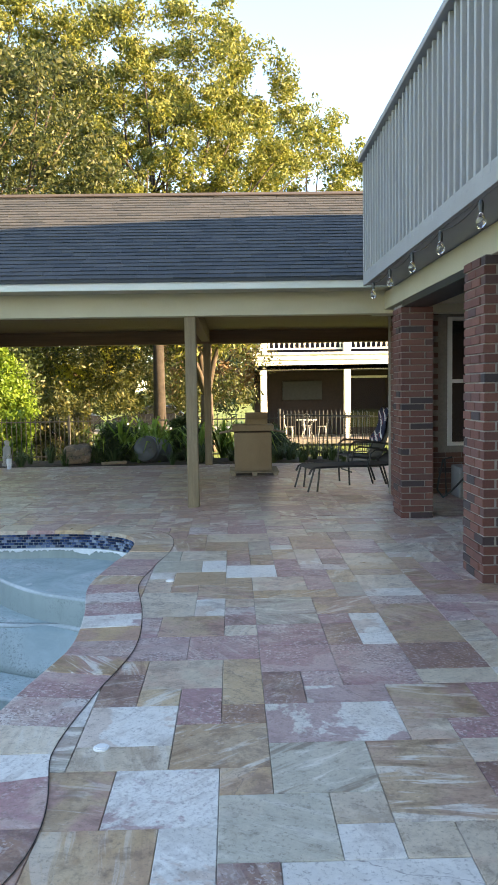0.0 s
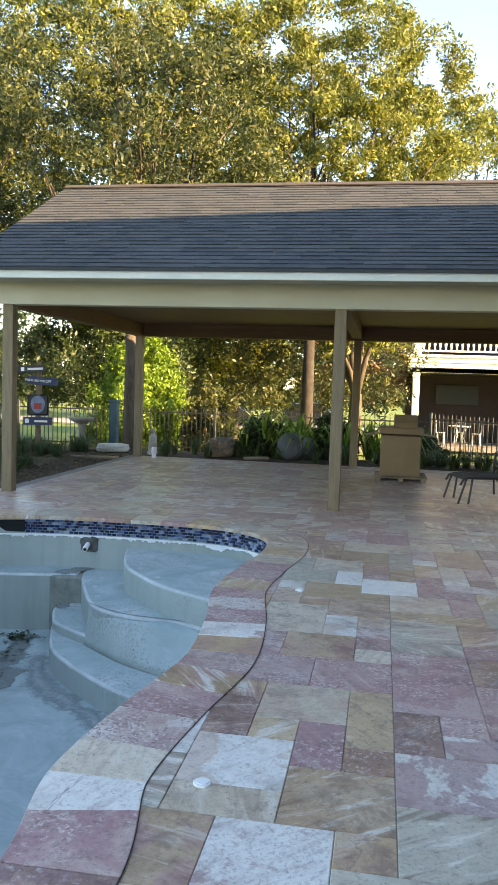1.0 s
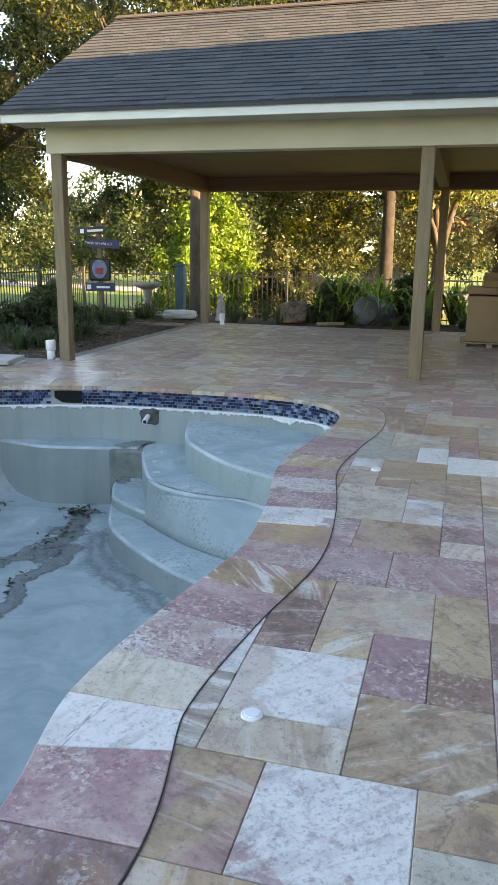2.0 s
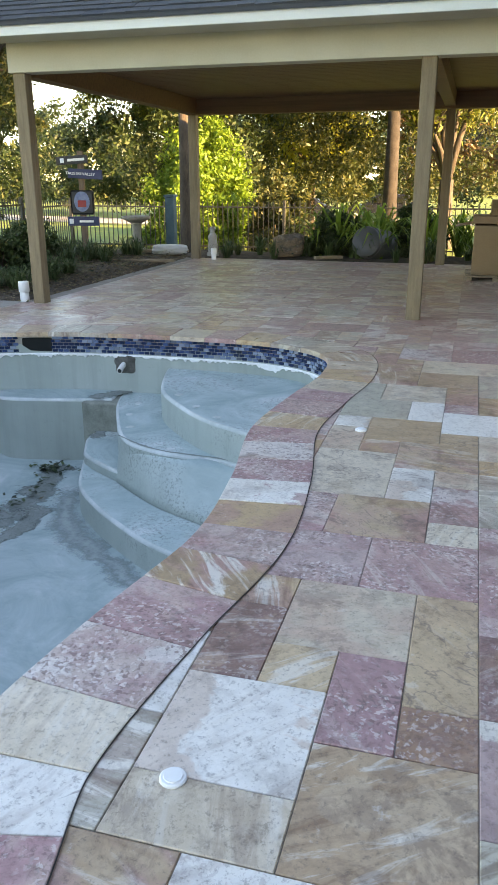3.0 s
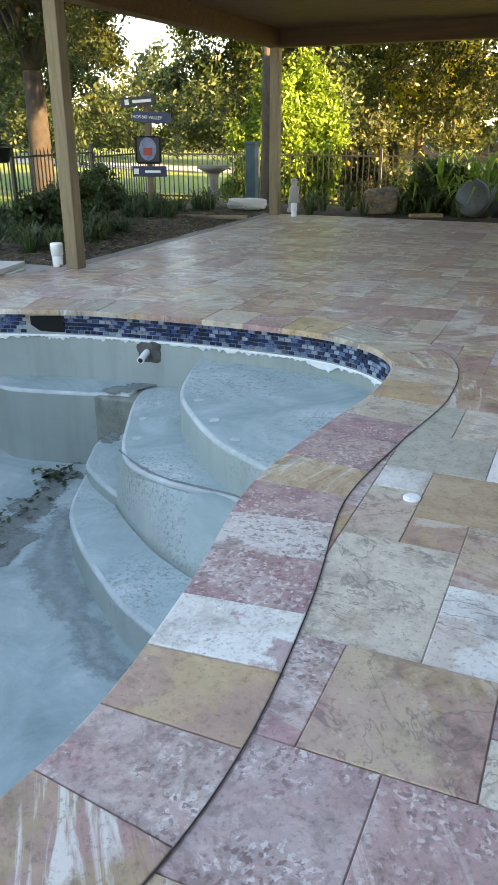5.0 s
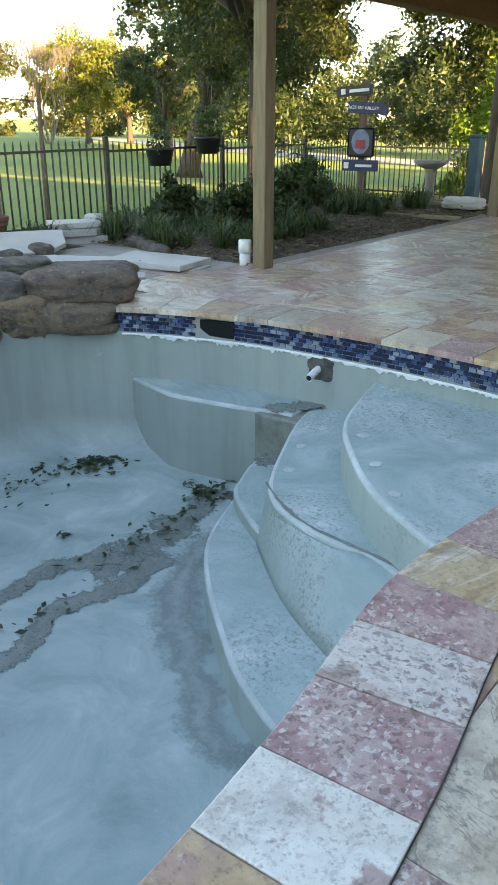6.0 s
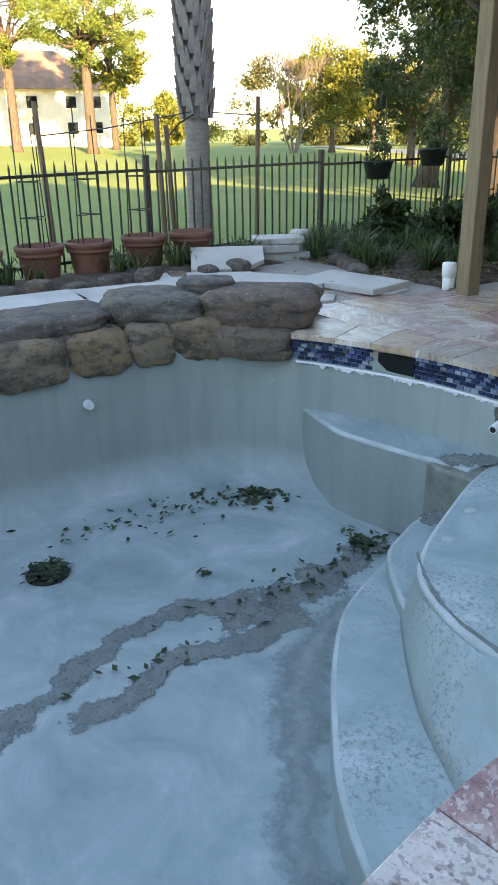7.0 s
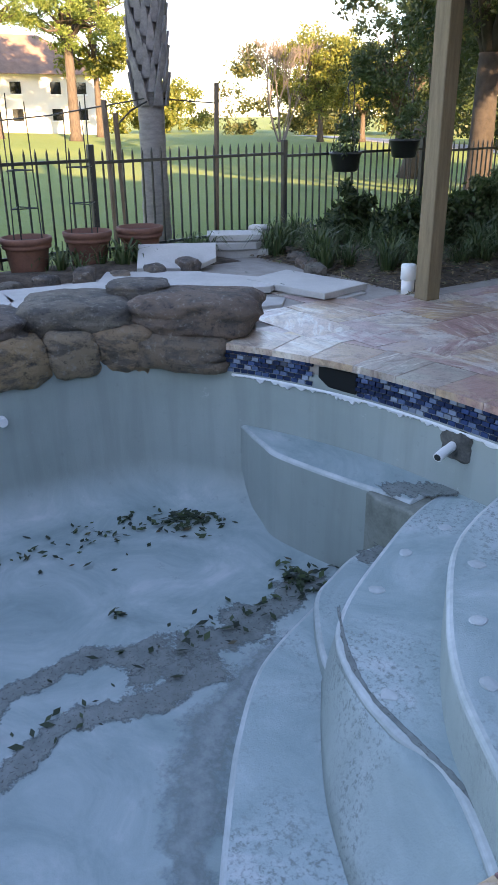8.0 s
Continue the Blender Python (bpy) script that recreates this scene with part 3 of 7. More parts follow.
def terrain():
    xs, ys = axis(-900, 900, RX0, RX1), axis(-900, 900, RY0, RY1)
    v = [(x, y, height(x, y)) for y in ys for x in xs]
    nx, f = len(xs), []
    for j in range(len(ys) - 1):
        for i in range(nx - 1):
            cx, cy = (xs[i] + xs[i + 1]) / 2, (ys[j] + ys[j + 1]) / 2
            if RX0 < cx < RX1 and RY0 < cy < RY1:
                continue
            f.append((j * nx + i, j * nx + i + 1, (j + 1) * nx + i + 1, (j + 1) * nx + i))
    tagged(from_arrays("ground", v, f, M["lawn"], None, True), "rolling mown green lawn beyond the fence", "lawn", kind="structure")


terrain()


def patio_base():
    bm = bmesh.new()
    ring = [bm.verts.new((p.x, p.y, -0.007)) for p in offset(0.03)]
    rect = [bm.verts.new((x, y, -0.007)) for x, y in ((RX0, RY0), (RX1, RY0), (RX1, RY1), (RX0, RY1))]
    es = [bm.edges.new((ring[i], ring[(i + 1) % NE])) for i in range(NE)] + [bm.edges.new((rect[i], rect[(i + 1) % 4])) for i in range(4)]
    bmesh.ops.triangle_fill(bm, edges=es, use_beauty=True)
    bmesh.ops.recalc_face_normals(bm, faces=bm.faces)
    return finish("patio", bm, M["grout"])


patio = tagged(patio_base(), "patio paved with mixed cream, mauve and gold travertine", "patio", kind="structure")

# ---- pavilion ----
EAVE_Y, EAVE_Z, RIDGE_Y, RIDGE_Z, RX_L, RX_R = 9.2, 2.80, 12.45, 4.54, -5.04, 5.5
pav = empty("pavilion")
tagged(pav, "open patio pavilion with timber posts and shingled gable roof", "pavilion")
for px, py in ((-4.73, 9.735), (-0.52, 9.735), (-4.73, 15.06), (-0.49, 15.06)):
    part("post", boxed(px, py, -0.045, px + 0.14, py + 0.14, 2.42, 0.006), M["timber"], pav, "greenish treated square timber post")
part("front_beam", boxed(-4.76, 9.70, 2.395, RX_R, 9.90, 2.68, 0.004), M["cream_paint"], pav, "cream painted box beam")
part("back_beam", boxed(-4.76, 15.03, 2.36, RX_R, 15.23, 2.68, 0.004), M["ceiling_wood"], pav, "brown stained beam")
part("side_beam", boxed(-4.765, 9.905, 2.37, -4.56, 15.025, 2.68, 0.004), M["ceiling_wood"], pav, "brown stained beam")
part("cross_beam", boxed(-0.52, 9.905, 2.40, -0.36, 15.025, 2.62, 0.004), M["ceiling_wood"], pav, "brown stained beam")
board = None
for k in range(38):
    if board is None:
        board = o = part("ceiling_board", boxed(-4.555, 0, 2.60, RX_R - 0.05, 0.13, 2.625, 0.003), M["ceiling_wood"], pav, "brown stained ceiling board")
    else:
        o = board.copy()
        scene.collection.objects.link(o)
    o.matrix_basis = pose(0, 9.91 + k * 0.1345, 0)
part("fascia", boxed(RX_L, EAVE_Y, 2.655, RX_R, EAVE_Y + 0.03, 2.79, 0.003), M["fascia_paint"], pav, "pale painted fascia board")
part("soffit", boxed(RX_L + 0.02, EAVE_Y + 0.032, 2.675, RX_R, 9.698, 2.69), M["cream_paint"], pav, "cream soffit board")
SL = (RIDGE_Z - EAVE_Z) / (RIDGE_Y - EAVE_Y)


def roof_deck():
    bm = bmesh.new()
    y1 = 2 * RIDGE_Y - EAVE_Y
    prof = [(EAVE_Y - 0.02, EAVE_Z - 0.02), (RIDGE_Y, RIDGE_Z - 0.02), (y1 + 0.02, EAVE_Z - 0.02), (y1 + 0.02, EAVE_Z - 0.06), (RIDGE_Y, RIDGE_Z - 0.06), (EAVE_Y - 0.02, EAVE_Z - 0.06)]
    a = [bm.verts.new((RX_L + 0.03, y, z)) for y, z in prof]
    b = [bm.verts.new((RX_R, y, z)) for y, z in prof]
    for i in range(6):
        bm.faces.new((a[i], a[(i + 1) % 6], b[(i + 1) % 6], b[i]))
    bm.faces.new(a[::-1])
    bm.faces.new(b)
    bmesh.ops.recalc_face_normals(bm, faces=bm.faces)
    part("roof_deck", bm, M["shingle"], pav)
    for side in (0, 1):
        bm = bmesh.new()
        for x0 in (RX_L,):
            ys = (EAVE_Y - 0.02, RIDGE_Y) if side == 0 else (y1 + 0.02, RIDGE_Y)
            zs = (EAVE_Z, RIDGE_Z)
            c = [(ys[0], zs[0] - 0.14), (ys[1], zs[1] - 0.14), (ys[1], zs[1] - 0.02), (ys[0], zs[0] - 0.02)]
            a = [bm.verts.new((x0, y, z)) for y, z in c]
            b = [bm.verts.new((x0 + 0.028, y, z)) for y, z in c]
            for i in range(4):
                bm.faces.new((a[i], a[(i + 1) % 4], b[(i + 1) % 4], b[i]))
            bm.faces.new(a[::-1])
            bm.faces.new(b)
        bmesh.ops.recalc_face_normals(bm, faces=bm.faces)
        part("bargeboard", bm, M["fascia_paint"], pav, "pale painted bargeboard")
    bm = bmesh.new()
    a = [bm.verts.new((RX_L + 0.2, y, z)) for y, z in ((9.7, 2.7), (RIDGE_Y, RIDGE_Z - 0.1), (15.2, 2.7))]
    b = [bm.verts.new((RX_L + 0.32, y, z)) for y, z in ((9.7, 2.7), (RIDGE_Y, RIDGE_Z - 0.1), (15.2, 2.7))]
    bm.faces.new(a)
    bm.faces.new(b[::-1])
    for i in range(3):
        bm.faces.new((a[i], b[i], b[(i + 1) % 3], a[(i + 1) % 3]))
    bmesh.ops.recalc_face_normals(bm, faces=bm.faces)
    part("gable", bm, M["cream_paint"], pav, "cream boarded gable end")


roof_deck()


def shingles():
    rng = random.Random(5)
    b = Blocks()
    slope_len = math.hypot(RIDGE_Y - EAVE_Y, RIDGE_Z - EAVE_Z)
    uy, uz = (RIDGE_Y - EAVE_Y) / slope_len, (RIDGE_Z - EAVE_Z) / slope_len
    rows = 27
    ex = slope_len / rows
    for side in (1, -1):
        for r in range(rows):
            x = RX_L - 0.02 - rng.random() * 0.2
            while x < RX_R:
                w = rng.choice((0.16, 0.22, 0.3, 0.34))
                x0, x1 = max(x, RX_L - 0.02), min(x + w - 0.004, RX_R)
                s0, s1 = r * ex - 0.03, (r + 1) * ex + 0.01
                th = 0.016 + rng.random() * 0.007
                pts = []
                for up in (0.0, 1.0):
                    for xx, s in ((x0, s0), (x1, s0), (x1, s1), (x0, s1)):
                        lift = (th if s == s0 else 0.004) * up - 0.012
                        y, z = EAVE_Y + uy * s - uz * lift, EAVE_Z + uz * s + uy * lift
                        pts.append((xx, y if side == 1 else 2 * RIDGE_Y - y, z))
                if x1 - x0 > 0.02:
                    b.add(pts)
                x += w
    tagged(b.make("shingles", M["shingle"], pav), "courses of brown-grey asphalt shingles", kind="stuff")
    bm = bmesh.new()
    for s in (-1, 1):
        box(bm, RX_L - 0.03, -0.14, -0.008, RX_R, 0.0, 0.008, m=Matrix.Translation((0, RIDGE_Y, RIDGE_Z + 0.028)) @ Matrix.Scale(-s, 4, (0, 1, 0)) @ Matrix.Rotation(math.atan(SL), 4, "X"))
    bmesh.ops.recalc_face_normals(bm, faces=bm.faces)
    part("ridge_cap", bm, plain("dark_ridge_cap", (0.05, 0.04, 0.035), (0.08, 0.065, 0.055), 8), pav, "dark ridge cap shingles")


shingles()


# ---- house ----
house = empty("house", 2.0, 8.0, 0)
tagged(house, "two-storey red brick house with a grey board balcony", "house")
house_inv = Matrix.Translation((-2.0, -8.0, 0))


def hpart(name, bm, mat, label="", smooth=False):
    bmesh.ops.transform(bm, matrix=house_inv, verts=bm.verts)
    return part(name, bm, mat, house, label, smooth)


# porch wall that faces the pool, with its window, and the block behind it
WX0, WX1, WY = 2.24, 16.0, 10.6
wb = Blocks()
rng = random.Random(3)


def brick_face(blocks, x0, x1, z0, z1, y, holes=(), flip=False):
    """A running bond of bricks in the plane y, proud of the mortar."""
    row, z = 0, z0
    while z < z1 - 0.02:
        x = x0 - (0.108 if row % 2 else 0.0)
        while x < x1:
            a, c = max(x, x0), min(x + 0.206, x1)
            ok = c - a > 0.02 and not any(a < h[1] and c > h[0] and z < h[3] and z + 0.06 > h[2] for h in holes)
            if ok:
                d = rng.random() * 0.003
                blocks.box(a, y - 0.012 - d, z, c, y + 0.03, min(z + 0.062, z1))
            x += 0.216
        z += 0.072
        row += 1


WIN = (3.03, 3.95, 0.66, 2.42)
hpart("mortar_wall", boxed(WX0, WY, -0.045, WIN[0], WY + 0.2, 2.8), M["mortar"])
hpart("mortar_wall", boxed(WIN[1], WY, -0.045, WX1, WY + 0.2, 2.8), M["mortar"])
hpart("mortar_wall", boxed(WIN[0], WY, -0.045, WIN[1], WY + 0.2, WIN[2]), M["mortar"])
hpart("mortar_wall", boxed(WIN[0], WY, WIN[3], WIN[1], WY + 0.2, 2.8), M["mortar"])
brick_face(wb, WX0, 6.2, 0.0, 2.6, WY, holes=[(WIN[0] - 0.05, WIN[1] + 0.05, WIN[2] - 0.05, WIN[3] + 0.05)])
ob = wb.make("brick_facing", M["brick_far"], None)
ob.data.transform(house_inv)
ob.parent = house
tagged(ob, "courses of weathered red brick", kind="stuff")
# unseen wing, its depth set to keep low sun off the patio
hpart("wing", boxed(3.45, WY + 0.2, -0.045, WX1, 15.3, 2.62), M["brick_far"], "unseen red brick wing set to shade the patio")
M["glass"], gt, gb = node_mat("dark_window_glass", 0.05)
gb.inputs["Base Color"].default_value = (0.012, 0.014, 0.015, 1)
gb.inputs["Specular IOR Level"].default_value = 0.8
win = hpart("window", boxed(WIN[0], WY + 0.06, WIN[2], WIN[1], WY + 0.08, WIN[3]), M["glass"], "dark sash window in white frame")
bmx = bmesh.new()
for a in ((WIN[0] - 0.02, WIN[2], WIN[0] + 0.045, WIN[3]), (WIN[1] - 0.045, WIN[2], WIN[1] + 0.02, WIN[3])):
    box(bmx, a[0], WY - 0.02, a[1], a[2], WY + 0.055, a[3], 0.004)
for z in (WIN[2], (WIN[2] + WIN[3]) / 2 - 0.02, WIN[3] - 0.05):
    box(bmx, WIN[0] + 0.046, WY - 0.018, z, WIN[1] - 0.046, WY + 0.05, z + 0.05, 0.004)
bmesh.ops.transform(bmx, matrix=house_inv, verts=bmx.verts)
fr = finish("window_frame", bmx, M["white_paint"])
fr.parent = win

# unseen body of the house on the sun's side, added to block the sun
hpart("side_wall", boxed(5.2, -13, -0.045, 5.4, WY - 0.03, 2.75), M["brick_far"], "red brick house wall")
hpart("upper_wall", boxed(5.2, -13, 2.75, 16.0, 9.9, 4.95), M["grey_siding"], "unseen grey upper wall that keeps the sun off the patio")
# unseen roof, sized so its shadow edge crosses the pavilion roof
HR_Y, HR_Z = 4.0, 8.2


def main_roof():
    bm = bmesh.new()
    prof = [(10.2, 4.93), (10.2, 5.09), (HR_Y, HR_Z), (-13.4, 5.2), (-13.4, 4.93)]
    a = [bm.verts.new((4.9, y, z)) for y, z in prof]
    b = [bm.verts.new((30.0, y, z)) for y, z in prof]
    for i in range(5):
        bm.faces.new((a[i], a[(i + 1) % 5], b[(i + 1) % 5], b[i]))
    bm.faces.new(a[::-1])
    bm.faces.new(b)
    bmesh.ops.recalc_face_normals(bm, faces=bm.faces)
    hpart("main_roof", bm, M["shingle"], "unseen shingled roof shaped to shade the pavilion roof")


main_roof()

# balcony over the porch
BX, BY0, BY1 = 1.62, -6.0, 9.08
hpart("balcony_floor", boxed(BX + 0.03, BY0, 2.66, 5.2, BY1 - 0.01, 2.80), M["grey_siding"], "dark porch ceiling under the balcony")
hpart("balcony_skirt", boxed(BX - 0.02, BY0, 2.655, BX + 0.02, BY1, 2.80, 0.003), M["grey_siding"], "grey painted skirt board")
hpart("balcony_wall", boxed(BX + 0.03, BY0, 2.80, BX + 0.06, BY1, 4.06), M["grey_siding"], "grey painted board parapet")
hpart("balcony_end", boxed(BX + 0.07, BY1 - 0.03, 2.80, 5.2, BY1, 4.06), M["grey_siding"], "grey painted board parapet")
hpart("balcony_cap", boxed(BX - 0.07, BY0, 4.065, BX + 0.13, BY1 + 0.05, 4.12, 0.006), M["grey_siding"], "grey painted cap rail")
bmx = boxed(-0.022, -0.02, 2.74, 0.028, 0.02, 4.06, 0.003)
batten = hpart("batten", bmx, M["grey_siding"], "grey painted batten")
batten.matrix_basis = pose(BX, BY1 - 0.03, 0)
for k in range(1, 66):
    o = batten.copy()
    scene.collection.objects.link(o)
    o.matrix_basis = pose(BX, BY1 - 0.03 - 0.145 * k, 0)
hpart("porch_beam", boxed(1.97, BY0, 2.44, 2.24, 10.58, 2.655, 0.004), M["cream_paint"], "cream porch beam")
hpart("lintel", boxed(1.95, 6.3, 2.36, 2.26, 8.6, 2.43, 0.003), M["dark_metal"], "grey steel lintel")
hpart("porch_crossbeam", boxed(2.25, 8.75, 2.42, 5.2, 8.95, 2.655, 0.004), M["cream_paint"], "cream porch beam")

# brick columns
bmx = boxed(-0.103, -0.045, 0, 0.103, 0.045, 0.061, 0.003)
BRICK = bpy.data.meshes.new("brick")
bmx.to_mesh(BRICK)
bmx.free()
BRICK.materials.append(M["brick"])


def brick_column(x0, y0, w, d, h):
    col = empty("brick_column", x0 + w / 2, y0 + d / 2, -0.045)
    part("mortar_core", boxed(-w / 2 + 0.012, -d / 2 + 0.012, 0, w / 2 - 0.012, d / 2 - 0.012, h + 0.04), M["mortar"], col)
    crng = random.Random(int(y0 * 10))
    for r in range(int(h / 0.072)):
        z = 0.045 + r * 0.072
        for axis_i, side in ((0, -1), (0, 1), (1, -1), (1, 1)):
            L = w if axis_i == 0 else d
            half = (d if axis_i == 0 else w) / 2
            # bricks of this face run to one corner, the next face butts against them
            lo, hi = (-L / 2, L / 2 - 0.1) if (r % 2) ^ (axis_i == 1) ^ (side > 0) else (-L / 2 + 0.1, L / 2)
            n = max(1, round((hi - lo) / 0.216))
            wd = (hi - lo) / n
            for k in range(n):
                o = bpy.data.objects.new("brick", BRICK)
                scene.collection.objects.link(o)
                o.parent = col
                c = lo + (k + 0.5) * wd
                out = half - 0.045 + crng.random() * 0.004
                o.matrix_basis = (pose(c, side * out, z) if axis_i == 0 else pose(side * out, c, z, 0, 0, 90)) @ Matrix.Diagonal(((wd - 0.01) / 0.206, 1, 1, 1))
    return tagged(col, "square red brick porch column with pale mortar", "column", "porch columns")


brick_column(1.95, 8.66, 0.36, 0.46, 2.4)
brick_column(1.92, 5.76, 0.36, 0.5, 2.45)
brick_column(2.22, 10.1, 0.3, 0.45, 2.4)
brick_column(1.93, 2.6, 0.36, 0.5, 2.45)


# ---- fence ----
FH = 1.05


def fence_bay(length):
    """A bay of black metal fence: a post, two rails and pickets, along +x."""
    bay = empty("fence_bay")
    part("post", boxed(-0.03, -0.03, -0.1, 0.03, 0.03, FH + 0.06, 0.006), M["dark_metal"], bay)
    for z in (0.12, FH - 0.1):
        part("rail", boxed(0.03, -0.014, z, length - 0.03, 0.014, z + 0.03, 0.003), M["dark_metal"], bay)
    n = int(length / 0.112)
    p0 = None
    for k in range(1, n):
        if p0 is None:
            bm = boxed(-0.008, -0.008, 0.04, 0.008, 0.008, FH - 0.01)
            tip = bmesh.ops.create_cone(bm, segments=4, radius1=0.011, radius2=0.001, depth=0.05, matrix=Matrix.Translation((0, 0, FH + 0.015)) @ Matrix.Rotation(math.pi / 4, 4, "Z"))
            p0 = part("picket", bm, M["dark_metal"], bay)
        else:
            q = p0.copy()
            scene.collection.objects.link(q)
            q.parent = bay
            p0_last = q
        (p0 if k == 1 else p0_last).matrix_basis = pose(k * length / n, 0, 0)
    return tagged(bay, "black metal picket fence panel with square post", "fence", "garden fence")


first_bay = fence_bay(2.5)
first_bay.matrix_basis = pose(-8.33, 13.42, -0.06, 0, 0, -84.2)
for k in range(1, 5):
    copy_thing(first_bay, pose(-8.33 + 0.25 * k, 13.42 - 2.5 * k, -0.05 + 0.02 * min(k, 2), 0, 0, -84.2))
copy_thing(first_bay, pose(-8.58, 15.92, -0.1, 0, 0, -84.2))
copy_thing(first_bay, pose(-8.83, 18.4, -0.18, 0, 0, -84.2))
for k in range(5):
    copy_thing(first_bay, pose(-8.83 + 2.5 * k, 18.4, -0.2, 0, 0, 0))
copy_thing(first_bay, pose(1.17, 18.38, -0.12, 0, 0, -40))

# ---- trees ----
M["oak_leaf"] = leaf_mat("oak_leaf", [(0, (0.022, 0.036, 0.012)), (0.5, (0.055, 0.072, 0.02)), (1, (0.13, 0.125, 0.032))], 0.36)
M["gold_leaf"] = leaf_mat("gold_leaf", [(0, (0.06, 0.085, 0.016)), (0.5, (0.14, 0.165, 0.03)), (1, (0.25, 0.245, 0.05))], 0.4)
# shade_leaf carries the half-shaded oaks' shade in its leaf colour
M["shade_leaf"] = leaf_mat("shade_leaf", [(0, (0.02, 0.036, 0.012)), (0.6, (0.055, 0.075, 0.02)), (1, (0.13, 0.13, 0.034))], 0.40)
M["dark_bark"] = plain("dark_bark", (0.02, 0.016, 0.013), (0.045, 0.036, 0.03), 7, 0.95, 0.9, 0.02)
M["bush_leaf"] = leaf_mat("bush_leaf", [(0, (0.08, 0.16, 0.02)), (0.5, (0.15, 0.26, 0.03)), (1, (0.23, 0.33, 0.05))], 0.4)
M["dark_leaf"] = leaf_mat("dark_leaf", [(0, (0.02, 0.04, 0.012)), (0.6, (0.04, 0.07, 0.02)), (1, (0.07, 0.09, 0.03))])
M["blade"] = leaf_mat("grass_blade", [(0, (0.03, 0.06, 0.015)), (0.6, (0.06, 0.10, 0.03)), (1, (0.10, 0.13, 0.05))], 0.25)
M["pine_leaf"] = leaf_mat("pine_leaf", [(0, (0.11, 0.17, 0.04)), (1, (0.24, 0.29, 0.07))], 0.45)


def leaves(name, centres, radii, per, size, mat, parent, seed, flat=1.0):
    """Small folded leaves scattered round the twig ends."""
    g = np.random.default_rng(seed)
    c = np.repeat(np.asarray(centres, dtype=float), per, axis=0)
    r = np.repeat(np.asarray(radii, dtype=float), per)[:, None]
    d = g.normal(size=c.shape)
    d /= np.linalg.norm(d, axis=1)[:, None]
    p = c + d * r * (g.random((len(c), 1)) ** 0.6) * np.array([1, 1, flat])
    u = g.normal(size=c.shape)
    u /= np.linalg.norm(u, axis=1)[:, None]
    w = np.cross(u, g.normal(size=c.shape))
    w /= np.linalg.norm(w, axis=1)[:, None]
    s = (size * (0.6 + 0.8 * g.random((len(c), 1))))
    v = np.stack([p - u * s, p + w * s * 0.42, p + u * s, p - w * s * 0.42], axis=1).reshape(-1, 3)
    f = np.arange(len(v)).reshape(-1, 4)
    return from_arrays(name, v, f, mat, parent)


def tree(name, x, y, z, trunk_h, trunk_r, crown, n_clump, per, size, clump_r, mat, seed, label, lean=(0, 0), limbs=9, bark=None):
    """A trunk that forks into limbs, and a crown of leaf clumps; crown: centre height, radius across, radius up."""
    g = random.Random(seed)
    t = empty(name, x, y, z)
    ch, cr, cu = crown
    cx, cy = lean
    centres, rad = [], []
    while len(centres) < n_clump:
        v = Vector((g.uniform(-1, 1), g.uniform(-1, 1), g.uniform(-1, 1)))
        L = v.length
        if L > 1 or L < 0.35:
            continue
        lump = 0.72 + 0.5 * noise.noise(v.normalized() * 2.3 + Vector((seed, 0, 0)))
        if L > lump + 0.25:
            continue
        if g.random() > 0.35 + 0.65 * L:
            continue
        centres.append((cx + v.x * cr, cy + v.y * cr, ch + v.z * cu))
        rad.append(clump_r * g.uniform(0.6, 1.3))
    bm = bmesh.new()
    fork = Vector((cx * 0.25, cy * 0.25, trunk_h))
    tube(bm, [(0, 0, -0.25), (cx * 0.03, 0, 0.25), (cx * 0.1, cy * 0.1, trunk_h * 0.5), fork], [trunk_r * 1.5, trunk_r * 1.08, trunk_r * 0.92, trunk_r * 0.8], 12)
    step = max(1, len(centres) // limbs)
    for k in range(0, len(centres), step):
        e = Vector(centres[k])
        mid = fork.lerp(e, 0.5) + Vector((g.uniform(-0.3, 0.3), g.uniform(-0.3, 0.3), g.uniform(0, 0.4))) * cr * 0.25
        r0 = trunk_r * g.uniform(0.35, 0.6)
        tube(bm, [fork - Vector((0, 0, 0.1)), fork.lerp(mid, 0.5) + Vector((0, 0, 0.08 * cr)), mid, e], [r0, r0 * 0.75, r0 * 0.5, 0.015], 7)
        for q in range(k + 1, min(k + step, len(centres)), max(1, step // 4)):
            e2 = Vector(centres[q])
            if (e2 - mid).length < cr * 0.9:
                tube(bm, [mid, mid.lerp(e2, 0.5) + Vector((g.uniform(-0.15, 0.15), g.uniform(-0.15, 0.15), 0.1)), e2], [r0 * 0.42, r0 * 0.25, 0.01], 5)
    part("trunk", bm, bark or M["bark"], t, "", True)
    tagged(leaves("crown", centres, rad, per, size, mat, t, seed, 0.7), "", kind="stuff")
    return tagged(t, label, "tree")


# tall golden evergreen oaks behind the pavilion
tree("oak_tree", -8.5, 25.0, -0.6, 4.0, 0.30, (9.8, 5.8, 6.4), 760, 260, 0.06, 0.50, M["gold_leaf"], 11, "tall evergreen oak catching golden evening sun", limbs=22)
tree("oak_tree", -2.2, 24.0, -0.5, 3.6, 0.2, (8.7, 4.7, 5.1), 560, 260, 0.06, 0.48, M["gold_leaf"], 12, "tall yellowing oak catching golden evening sun", limbs=18, bark=M["dark_bark"])
